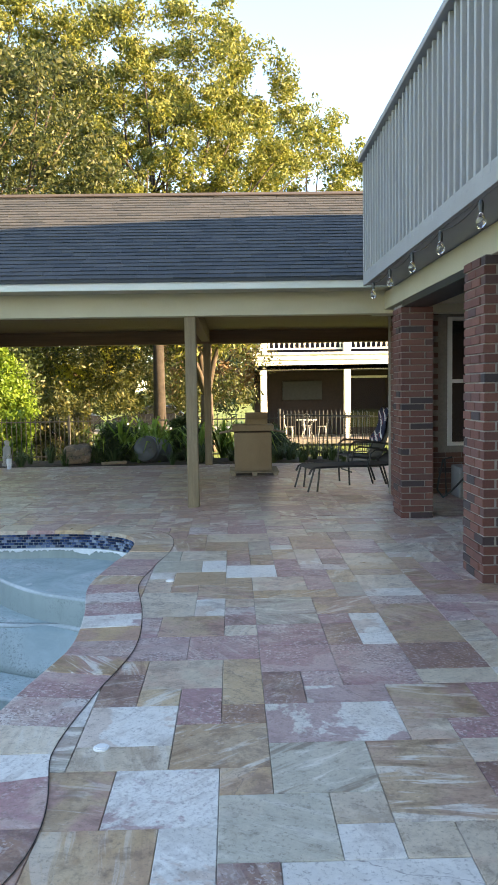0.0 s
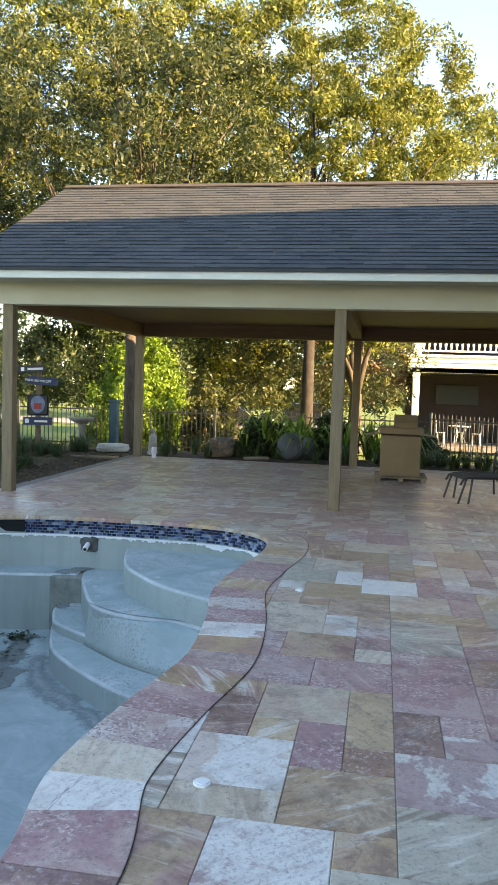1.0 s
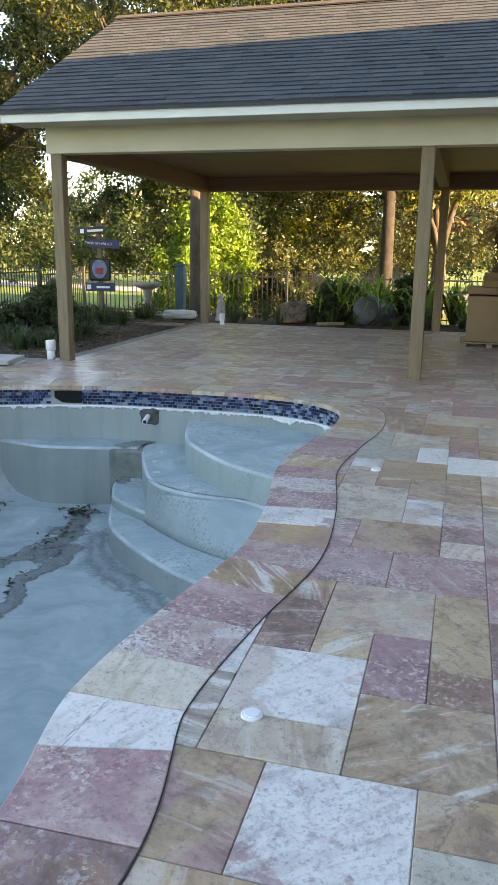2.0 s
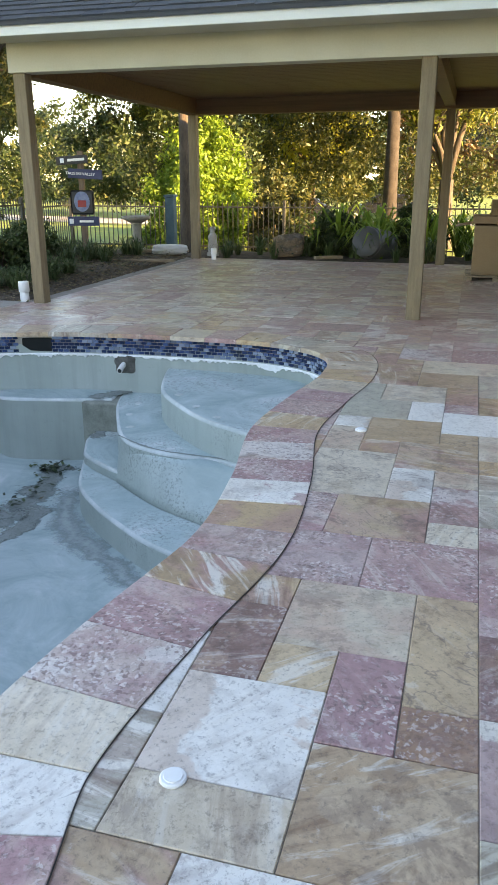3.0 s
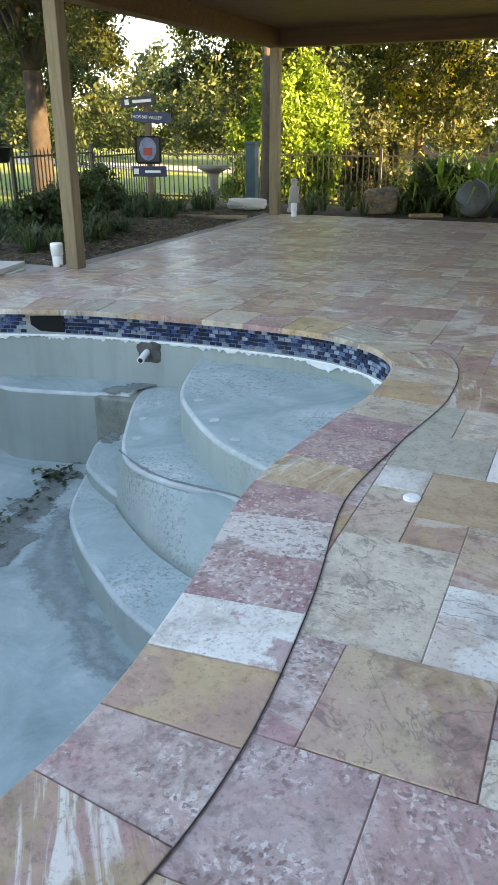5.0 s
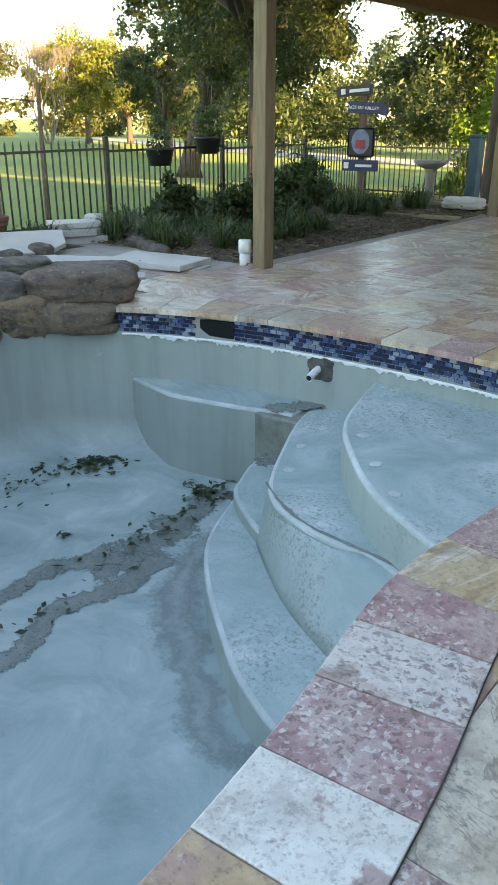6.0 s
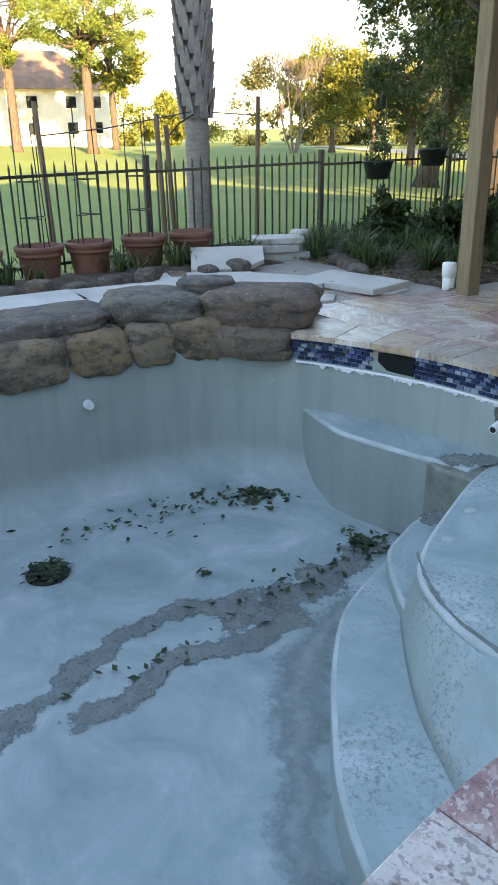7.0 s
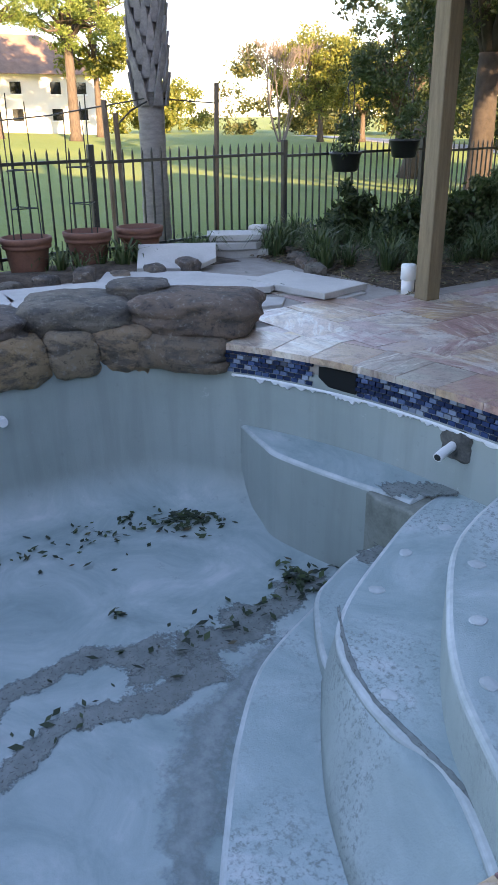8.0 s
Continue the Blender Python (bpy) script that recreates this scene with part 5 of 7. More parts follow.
def grass_clumps(name, spots, blades, length, width, mat, seed, label, category="grass"):
    """Tufts of arching strap leaves."""
    g = np.random.default_rng(seed)
    v, f = [], []
    for x, y, z, s in spots:
        for k in range(blades):
            a, L, lean = g.uniform(0, 6.283), length * s * g.uniform(0.6, 1.2), g.uniform(0.15, 0.95)
            d = np.array([math.cos(a), math.sin(a), 0])
            w = np.array([-math.sin(a), math.cos(a), 0]) * width * s * 0.5
            b = np.array([x, y, z]) + d * 0.06 * s * g.random()
            base = len(v)
            for q, (r, h, t) in enumerate(((0, 0, 1), (0.3 * lean, 0.55, 0.9), (0.75 * lean, 0.85 - 0.25 * lean, 0.6), (1.1 * lean, 0.9 - 0.65 * lean, 0.08))):
                p = b + d * r * L + np.array([0, 0, h * L])
                v += [p - w * t, p + w * t]
            f += [(base + 2 * q, base + 2 * q + 1, base + 2 * q + 3, base + 2 * q + 2) for q in range(3)]
    ob = from_arrays(name, v, f, mat)
    return tagged(ob, label, category, kind="stuff")


gg = random.Random(8)
grass_clumps("border_grass", [(gg.uniform(-7.6, -5.3), gg.uniform(9.95, 12.2), 0.0, gg.uniform(0.8, 1.3)) for _ in range(62)], 60, 0.32, 0.012, M["blade"], 51, "dark green arching border grass in the bed")
grass_clumps("border_grass", [(gg.uniform(-8.0, -5.6), gg.uniform(12.0, 15.0), 0.0, gg.uniform(0.8, 1.3)) for _ in range(40)], 55, 0.36, 0.014, M["blade"], 52, "dark green arching border grass in the bed")
grass_clumps("strap_lilies", [(gg.uniform(-2.9, 0.6), gg.uniform(15.9, 17.6), -0.05, gg.uniform(0.8, 1.35)) for _ in range(26)], 26, 0.85, 0.055, M["bush_leaf"], 53, "clumps of tall strap-leaved lilies by the back fence", "lilies")
grass_clumps("border_grass", [(gg.uniform(-4.4, 3.2), gg.uniform(15.4, 16.2), -0.03, gg.uniform(0.7, 1.2)) for _ in range(44)], 40, 0.42, 0.02, M["blade"], 54, "dark green plants along the patio's far edge")
grass_clumps("weeds", [(gg.uniform(-7.7, -7.1), gg.uniform(6.4, 9.6), 0.0, gg.uniform(0.5, 1.1)) for _ in range(26)], 26, 0.32, 0.02, M["blade"], 55, "green weeds between the terracotta pots", "weeds")


def shrub(x, y, z, rx, rz_, n, per, size, mat, seed, label):
    g = random.Random(seed)
    s = empty("shrub", x, y, z)
    c, r = [], []
    bm = bmesh.new()
    while len(c) < n:
        v = Vector((g.uniform(-1, 1), g.uniform(-1, 1), g.uniform(0, 1)))
        if 0.45 < v.length < 0.85 + 0.35 * noise.noise(v * 2 + Vector((seed, 0, 0))):
            c.append((v.x * rx, v.y * rx, 0.1 + v.z * rz_))
            r.append(rx * g.uniform(0.13, 0.26))
    for k in range(0, n, max(1, n // 16)):
        e = Vector(c[k])
        tube(bm, [(0.04 * g.uniform(-1, 1), 0.04 * g.uniform(-1, 1), -0.1), (e.x * 0.4, e.y * 0.4, e.z * 0.6), e], [0.025, 0.016, 0.006], 5)
    part("stems", bm, M["bark"], s)
    tagged(leaves("foliage", c, r, per, size, mat, s, seed), "", kind="stuff")
    return tagged(s, label, "shrub")


shrub(-6.4, 20.0, -0.3, 1.4, 3.2, 420, 75, 0.055, M["bush_leaf"], 61, "tall rounded bright green shrub catching the sun")
shrub(-4.2, 19.3, -0.3, 0.85, 1.8, 150, 60, 0.055, M["oak_leaf"], 62, "loose olive-green shrub by the back fence")
shrub(-2.3, 16.3, -0.1, 0.65, 0.85, 110, 60, 0.055, M["dark_leaf"], 63, "low dark green shrub beside the grey bin")
shrub(-0.9, 16.9, -0.1, 0.6, 0.95, 100, 60, 0.05, M["dark_leaf"], 64, "dark green shrub along the back fence")
shrub(0.9, 17.0, -0.1, 0.6, 0.7, 90, 60, 0.05, M["dark_leaf"], 65, "dark green shrub along the back fence")
shrub(-6.7, 12.6, 0.0, 0.5, 0.6, 80, 50, 0.04, M["blade"], 66, "feathery dark green shrub in the bed")
shrub(-7.4, 14.2, 0.0, 0.6, 0.65, 90, 50, 0.04, M["blade"], 67, "feathery dark green shrub in the bed")
shrub(-6.2, 11.4, 0.0, 0.5, 0.6, 90, 60, 0.04, M["dark_leaf"], 68, "low dark green shrub in the bed")
shrub(-7.1, 11.2, 0.0, 0.45, 0.55, 80, 60, 0.04, M["dark_leaf"], 69, "low dark green shrub in the bed")
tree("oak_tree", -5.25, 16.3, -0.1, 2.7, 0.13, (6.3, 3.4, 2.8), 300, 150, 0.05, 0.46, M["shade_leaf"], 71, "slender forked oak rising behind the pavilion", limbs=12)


# ---- pots, palm, stakes ----
M["terracotta"] = plain("terracotta", (0.15, 0.062, 0.042), (0.23, 0.10, 0.065), 5, 0.8, 0.3)


def pot(x, y, s=0.97):
    p = empty("terracotta_pot", x, y, -0.05)
    prof = [(0.0, 0.0), (0.155, 0.0), (0.16, 0.02), (0.20, 0.30), (0.205, 0.31), (0.225, 0.315), (0.23, 0.34), (0.222, 0.352), (0.236, 0.36), (0.242, 0.395), (0.236, 0.412), (0.215, 0.414), (0.205, 0.36), (0.0, 0.355)]
    part("body", lathe(bmesh.new(), [(a * s, b * s) for a, b in prof], 28), M["terracotta"], p, "", True)
    part("soil", lathe(bmesh.new(), [(0.0, 0.335 * s), (0.198 * s, 0.345 * s), (0.198 * s, 0.366 * s), (0.0, 0.372 * s)], 16), M["soil"], p, "dark potting soil")
    return tagged(p, "large terracotta pot with a banded rim", "flower pot", "terracotta pots")


M["stake"] = plain("weathered_stake", (0.13, 0.085, 0.055), (0.22, 0.15, 0.10), 6, 0.85, 0.4, stretch=(3, 3, 0.5))
pots = [(-7.5, 7.09), (-7.48, 7.58), (-7.52, 8.19), (-7.5, 8.73), (-7.48, 6.5)]
for i, (x, y) in enumerate(pots):
    p = pot(x, y)
    # a trellis of thin rods stands in the earth of most of the pots
    if i != 3:
        tr = empty("trellis", x, y, 0.30)
        for k in range(3):
            a = k * 2.094 + i
            part("rod", tube(bmesh.new(), [(0.15 * math.cos(a), 0.15 * math.sin(a), -0.06), (0.13 * math.cos(a + 0.1), 0.13 * math.sin(a + 0.1), 0.6), (0.12 * math.cos(a), 0.12 * math.sin(a), 1.1 + 0.07 * ((k + i) % 3))], 0.006, 5), M["dark_metal"], tr)
        for z in (0.3, 0.62):
            part("hoop", tube(bmesh.new(), [(0.14 * math.cos(t), 0.14 * math.sin(t), z) for t in (2.094 * k + i for k in range(4))], 0.005, 4), M["dark_metal"], tr)
        tagged(tr, "thin dark rod trellis standing in a terracotta pot", "trellis", "pot trellises")
for i, (x, y, h, lx, ly) in enumerate([(-8.35, 7.55, 1.62, 0.0, -0.06), (-8.3, 8.85, 1.5, 0.0, -0.04), (-8.35, 9.0, 1.38, 0.02, -0.06), (-8.45, 10.2, 1.68, 0.0, 0.05)]):
    bm = tube(bmesh.new(), [(0, 0, -0.15), (lx * 0.5, ly * 0.5, h * 0.5), (lx, ly, h)], [0.03, 0.03, 0.028], 7)
    st = finish("wooden_stake", bm, M["stake"])
    st.matrix_basis = pose(x, y, 0.0)
    tagged(st, "weathered round wooden stake bracing the palm", "stake", "palm stakes")
cord = tube(bmesh.new(), [(-8.35, 7.5, 1.3), (-8.5, 8.3, 1.36), (-8.66, 9.45, 1.52)], 0.008, 5)
tube(cord, [(-8.45, 10.25, 1.47), (-8.6, 9.9, 1.5), (-8.72, 9.72, 1.52)], 0.008, 5)
tube(cord, [(-8.34, 8.95, 1.25), (-8.5, 9.2, 1.4), (-8.66, 9.5, 1.5)], 0.01, 5)
tagged(finish("brace_cord", cord, M["dark_metal"]), "dark cords tying the palm to its stakes", "cord")


def palm(x, y, h, r):
    t = empty("palm_tree", x, y, -0.1)
    bm = bmesh.new()
    n, rings = 16, []
    m = 60
    for i in range(m):
        z = h * i / (m - 1)
        rr = r * (1.12 - 0.18 * min(1, z / 1.2)) * (1 + 0.035 * math.sin(i * 2.4))
        rings.append([bm.verts.new((rr * math.cos(6.283 * k / n) * (1 + 0.02 * noise.noise(Vector((k, z * 3, 0)))), rr * math.sin(6.283 * k / n), z - 0.1)) for k in range(n)])
    for a, b in zip(rings, rings[1:]):
        for k in range(n):
            bm.faces.new((a[k], a[(k + 1) % n], b[(k + 1) % n], b[k]))
    part("trunk", bm, plain("palm_trunk", (0.17, 0.15, 0.135), (0.27, 0.24, 0.22), 9, 0.9, 0.7, 0.01, stretch=(1, 1, 3)), t, "grey ringed lower trunk", True)
    boot = bmesh.new()
    box(boot, -0.05, -0.012, 0, 0.05, 0.012, 0.34, 0.004)
    for v in boot.verts:
        k = v.co.z / 0.34
        v.co.x *= 1.25 - 1.0 * k
        v.co.y += 0.035 * k * k
    me = bpy.data.meshes.new("boot")
    boot.to_mesh(me)
    boot.free()
    me.materials.append(plain("palm_boot", (0.15, 0.135, 0.125), (0.26, 0.235, 0.22), 12, 0.9, 0.6, 0.006))
    row = 0
    z = 1.55
    while z < h - 0.2:
        for k in range(7):
            a = 6.283 * (k + 0.5 * (row % 2)) / 7 + 0.15 * row
            rr = r * 1.0 + 0.02
            o = bpy.data.objects.new("boot", me)
            scene.collection.objects.link(o)
            o.parent = t
            o.matrix_basis = pose(rr * math.cos(a), rr * math.sin(a), z, 0, 0, math.degrees(a) - 90) @ pose(0, 0, 0, -4, 0, 24 * (1 if row % 2 else -1) * 0.2)
        z += 0.135
        row += 1
    c = bmesh.new()
    g = random.Random(9)
    for k in range(24):
        a = k * 2.4
        up = g.uniform(0.1, 1.2)
        d = Vector((math.cos(a), math.sin(a), 0))
        pts = [Vector((0, 0, h - 0.2)) + d * q * 1.5 + Vector((0, 0, up * q - 0.9 * q * q)) for q in (0.0, 0.35, 0.7, 1.0, 1.3)]
        tube(c, pts, [0.03, 0.025, 0.02, 0.015, 0.008], 5)
        side = Vector((-d.y, d.x, 0))
        for q in range(2, 22):
            e = pts[-1].lerp(pts[2], q / 22)
            for s in (-1, 1):
                tip = e + (side * s * 0.6 + d * 0.5 + Vector((0, 0, -0.25))) * (0.9 - q * 0.02)
                c.faces.new([c.verts.new(e), c.verts.new(e.lerp(tip, 0.5) + d * 0.03), c.verts.new(tip)])
    part("fronds", c, M["oak_leaf"], t, "crown of green fan fronds")
    return tagged(t, "palm with a criss-cross booted grey trunk", "palm")


palm(-8.8, 9.6, 5.6, 0.155)


def hanging_basket(x, y, z, seed):
    b = empty("hanging_basket", x, y, z)
    part("basket", lathe(bmesh.new(), [(0.0, 0.0), (0.13, 0.0), (0.15, 0.02), (0.185, 0.19), (0.20, 0.2), (0.20, 0.225), (0.185, 0.225), (0.175, 0.19), (0.0, 0.19)], 22), M["dark_metal"], b, "black plastic basket", True)
    for k in range(3):
        a = 2.094 * k
        part("hanger", tube(bmesh.new(), [(0.19 * math.cos(a), 0.19 * math.sin(a), 0.21), (0.0, 0.0, 0.93)], 0.004, 4), M["dark_metal"], b)
    g = random.Random(seed)
    c = [(g.uniform(-0.13, 0.13), g.uniform(-0.13, 0.13), 0.2 + g.random() * 0.42) for _ in range(26)]
    tagged(leaves("plant", c, [0.07] * 26, 22, 0.03, M["blade"], b, seed), "thin straggly green plant", kind="stuff")
    hk = empty("shepherd_hook", x, y, 0.0)
    px = -0.03
    pole = [(px, 0.13, -0.1), (px, 0.13, z + 0.89)] + [(px * (1 - k / 8), 0.065 + 0.065 * math.cos(math.pi * k / 8), z + 0.89 + 0.12 * math.sin(math.pi * k / 8)) for k in range(9)] + [(0, 0.0, z + 0.87), (0, 0.03, z + 0.84)]
    part("pole", tube(bmesh.new(), pole, 0.008, 7), M["dark_metal"], hk)
    part("foot", tube(bmesh.new(), [(px, 0.05, 0.08), (px, 0.21, 0.08)], 0.007, 5), M["dark_metal"], hk)
    tagged(hk, "tall black metal shepherd's hook by the fence", "plant hook", "plant hooks")
    return tagged(b, "black hanging basket with a straggly plant", "hanging basket", "hanging baskets")


hanging_basket(-8.0, 11.78, 0.70, 1)
hanging_basket(-8.05, 12.8, 0.82, 2)

# ---- patio furniture and clutter ----
M["card"] = plain("brown_cardboard", (0.24, 0.155, 0.085), (0.30, 0.20, 0.115), 3, 0.85, 0.15)
M["pallet"] = plain("raw_pallet_wood", (0.22, 0.16, 0.10), (0.32, 0.24, 0.16), 5, 0.85, 0.3, stretch=(1, 5, 5))


def cardboard_box():
    pal = empty("pallet", 0.42, 13.55, -0.005)
    for k in range(5):
        part("deck_board", boxed(-0.42, -0.46 + 0.2 * k, 0.055, 0.42, -0.36 + 0.2 * k, 0.075, 0.003), M["pallet"], pal)
    for x in (-0.4, -0.04, 0.32):
        part("bearer", boxed(x, -0.46, 0.0, x + 0.08, 0.46, 0.054, 0.003), M["pallet"], pal)
    tagged(pal, "low raw timber pallet under the cardboard box", "pallet")
    b = empty("cardboard_box", 0.40, 13.5, 0.072)
    part("carton", boxed(-0.32, -0.3, 0.0, 0.32, 0.3, 0.66, 0.008), M["card"], b)
    for s, x in ((-1, -0.32), (1, 0.32)):
        part("flap", box(bmesh.new(), -0.17, -0.3, 0, 0.17, 0.3, 0.008, 0.002, pose(x + s * 0.09, 0, 0.672, 0, s * 10, 0)), M["card"], b)
    part("tray", boxed(-0.35, -0.33, 0.69, 0.36, 0.33, 0.79, 0.006), M["card"], b)
    tagged(b, "large brown cardboard box with open flaps on a pallet", "cardboard box")
    c = empty("small_box", 0.48, 13.52, 0.862)
    part("carton", boxed(-0.2, -0.16, 0.0, 0.18, 0.16, 0.16, 0.006), M["card"], c)
    part("flap", box(bmesh.new(), -0.2, -0.1, 0, 0.18, 0.1, 0.006, 0.002, pose(0, -0.2, 0.15, 35, 0, 0)), M["card"], c)
    tagged(c, "small open cardboard box on a larger one", "cardboard box")


cardboard_box()
M["sling"] = plain("taupe_mesh_sling", (0.055, 0.05, 0.045), (0.085, 0.075, 0.068), 40, 0.8, 0.3)
M["bronze"] = plain("dark_bronze_frame", (0.022, 0.019, 0.017), (0.035, 0.03, 0.027), 8, 0.4, 0.1)


def sling(bm, line, half, th=0.012):
    """A taut band of cloth, from points in the x-z plane."""
    up = [[bm.verts.new((x, s * half, z + t)) for x, z in line] for s in (-1, 1) for t in (0, th)]
    n = len(line)
    for a, b in ((0, 2), (3, 1), (1, 0), (2, 3)):
        for i in range(n - 1):
            bm.faces.new((up[a][i], up[a][i + 1], up[b][i + 1], up[b][i]))
    for i in (0, n - 1):
        bm.faces.new((up[0][i], up[2][i], up[3][i], up[1][i]))
    bmesh.ops.recalc_face_normals(bm, faces=bm.faces)
    return bm


def lounger():
    c = empty("sun_lounger", 1.1, 11.2, 0.005, 14)
    line = [(0.0, 0.32), (0.06, 0.345), (0.5, 0.345), (1.0, 0.335), (1.25, 0.35), (1.45, 0.47), (1.75, 0.7)]
    part("sling", sling(bmesh.new(), line, 0.27), M["sling"], c, "taupe mesh sling")
    for s in (-0.29, 0.29):
        part("side_rail", tube(bmesh.new(), [(-0.04, s, 0.25)] + [(x, s, z) for x, z in line], 0.016, 8), M["bronze"], c)
        part("leg", tube(bmesh.new(), [(0.04, s, 0.33), (-0.06, s, 0.0)], 0.014, 7), M["bronze"], c)
        part("leg", tube(bmesh.new(), [(0.12, s, 0.33), (0.08, s, 0.0)], 0.014, 7), M["bronze"], c)
        part("leg", tube(bmesh.new(), [(1.1, s, 0.34), (1.2, s, 0.0)], 0.014, 7), M["bronze"], c)
        part("armrest", tube(bmesh.new(), [(0.85, s * 1.06, 0.33), (0.9, s * 1.06, 0.52), (0.98, s * 1.06, 0.57), (1.45, s * 1.06, 0.52)], 0.014, 7), M["bronze"], c)
    tagged(c, "low dark-framed sun lounger with mesh sling on the patio", "sun lounger")


def armchair():
    c = empty("patio_armchair", 1.75, 11.85, 0.005, 8)
    line = [(0.0, 0.42), (0.05, 0.43), (0.45, 0.40), (0.52, 0.45), (0.62, 0.75), (0.72, 1.08)]
    part("sling", sling(bmesh.new(), line, 0.24), M["sling"], c, "taupe mesh sling")
    for s in (-0.27, 0.27):
        part("side_rail", tube(bmesh.new(), [(x, s, z) for x, z in line], 0.017, 8), M["bronze"], c)
        part("front_leg", tube(bmesh.new(), [(0.02, s, 0.0), (0.0, s, 0.42), (0.02, s * 1.08, 0.6), (0.1, s * 1.08, 0.66), (0.45, s * 1.08, 0.64), (0.6, s, 0.62)], 0.016, 8), M["bronze"], c)
        part("rear_leg", tube(bmesh.new(), [(0.45, s, 0.42), (0.6, s, 0.0)], 0.016, 8), M["bronze"], c)
    part("stretcher", tube(bmesh.new(), [(0.05, -0.27, 0.2), (0.05, 0.27, 0.2)], 0.011, 6), M["bronze"], c)
    tagged(c, "dark-framed patio armchair with mesh sling", "chair")
    bm = bmesh.new()
    n, cols = 12, 7
    rows = []
    for i in range(n):
        q = i / (n - 1)
        x, z = (0.56 + 0.16 * q * 1.5, 0.62 + 0.5 * q * 1.35) if q < 0.72 else (0.76 + 0.03 * (q - 0.72), 1.13 - (q - 0.72) * 0.9)
        rows.append([bm.verts.new((x - 0.03 + 0.03 * math.sin(j * 1.9 + i * 0.8), -0.2 + 0.42 * j / (cols - 1) + 0.02 * math.sin(i), z + 0.02 * math.sin(j * 2.3))) for j in range(cols)])
    for a, b in zip(rows, rows[1:]):
        for j in range(cols - 1):
            bm.faces.new((a[j], a[j + 1], b[j + 1], b[j]))
    m, nt, bs = node_mat("striped_towel", 0.95)
    w = nt.nodes.new("ShaderNodeTexWave")
    w.inputs["Scale"].default_value, w.inputs["Distortion"].default_value = 3.2, 1.2
    nt.links.new(obj_pos(nt), w.inputs["Vector"])
    nt.links.new(ramp(nt, w.outputs["Fac"], [(0.0, (0.02, 0.025, 0.06)), (0.4, (0.03, 0.03, 0.07)), (0.5, (0.62, 0.60, 0.62)), (0.75, (0.7, 0.68, 0.68)), (0.82, (0.30, 0.05, 0.06)), (0.9, (0.03, 0.03, 0.07))]), bs.inputs["Base Color"])
    tw = finish("beach_towel", bm, m, True)
    sol = tw.modifiers.new("thickness", "SOLIDIFY")
    sol.thickness = 0.012
    tw.matrix_basis = pose(1.75, 11.85, 0.02, 0, 0, 8)
    tagged(tw, "striped navy, white and red beach towel over a chair back", "towel")


lounger()
armchair()


def grey_bin():
    b = empty("grey_bin", -1.72, 15.95, 0.02)
    m = plain("grey_plastic", (0.055, 0.06, 0.065), (0.09, 0.095, 0.10), 5, 0.55, 0.15)
    t = pose(0, -0.35, 0.29, 80, 0, -16)
    bm = lathe(bmesh.new(), [(0.0, 0.0), (0.245, 0.0), (0.26, 0.03), (0.275, 0.4), (0.285, 0.72), (0.30, 0.73), (0.30, 0.78), (0.28, 0.79), (0.0, 0.78)], 28)
    bmesh.ops.transform(bm, matrix=t @ pose(0, 0, 0, 180, 0, 0), verts=bm.verts)
    part("barrel", bm, m, b, "", True)
    bm = lathe(bmesh.new(), [(0.262, 0.10), (0.275, 0.105), (0.275, 0.13), (0.264, 0.135)], 28)
    bmesh.ops.transform(bm, matrix=t @ pose(0, 0, 0, 180, 0, 0), verts=bm.verts)
    part("band", bm, m, b)
    tagged(b, "grey plastic barrel lying on its side in the bed", "barrel")


grey_bin()


def pvc_stub(x, y, z, h, r):
    p = empty("pipe_stub", x, y, z)
    part("pipe", lathe(bmesh.new(), [(0.0, 0), (r * 0.85, 0), (r * 0.85, h * 0.62), (0.0, h * 0.62)], 18), M["white_paint"], p, "", True)
    part("cap", lathe(bmesh.new(), [(r * 0.88, h * 0.55), (r, h * 0.56), (r, h * 0.96), (r * 0.9, h), (0.0, h)], 18), M["white_paint"], p, "", True)
    return tagged(p, "white capped plastic drain pipe standing up", "pipe", "drain pipes")


pvc_stub(-4.9, 9.83, -0.04, 0.27, 0.062)
pvc_stub(-4.28, 14.98, -0.04, 0.24, 0.05)
for x, y in ((-0.51, 3.24), (-0.45, 6.03)):
    cap = empty("drain_cap", x, y, 0.0)
    part("rim", lathe(bmesh.new(), [(0.0, 0.0), (0.034, 0.0), (0.034, 0.006), (0.030, 0.009), (0.0, 0.009)], 24), M["white_paint"], cap)
    part("lid", lathe(bmesh.new(), [(0.0, 0.0092), (0.024, 0.0092), (0.023, 0.012), (0.0, 0.012)], 24), M["white_paint"], cap)
    tagged(cap, "small round white plastic cap set in the paving", "drain cap", "drain caps")


def stone_figure():
    bm = lathe(bmesh.new(), [(0.0, 0.0), (0.13, 0.0), (0.13, 0.06), (0.10, 0.08), (0.11, 0.2), (0.085, 0.32), (0.10, 0.40), (0.06, 0.46), (0.045, 0.48), (0.065, 0.53), (0.06, 0.58), (0.0, 0.61)], 16)
    f = finish("garden_statue", bm, plain("pale_cast_stone", (0.30, 0.28, 0.25), (0.42, 0.40, 0.36), 9), True)
    f.matrix_basis = pose(-4.42, 15.35, 0.03) @ Matrix.Scale(0.85, 4)
    tagged(f, "small pale cast-stone garden statue", "statue")


stone_figure()


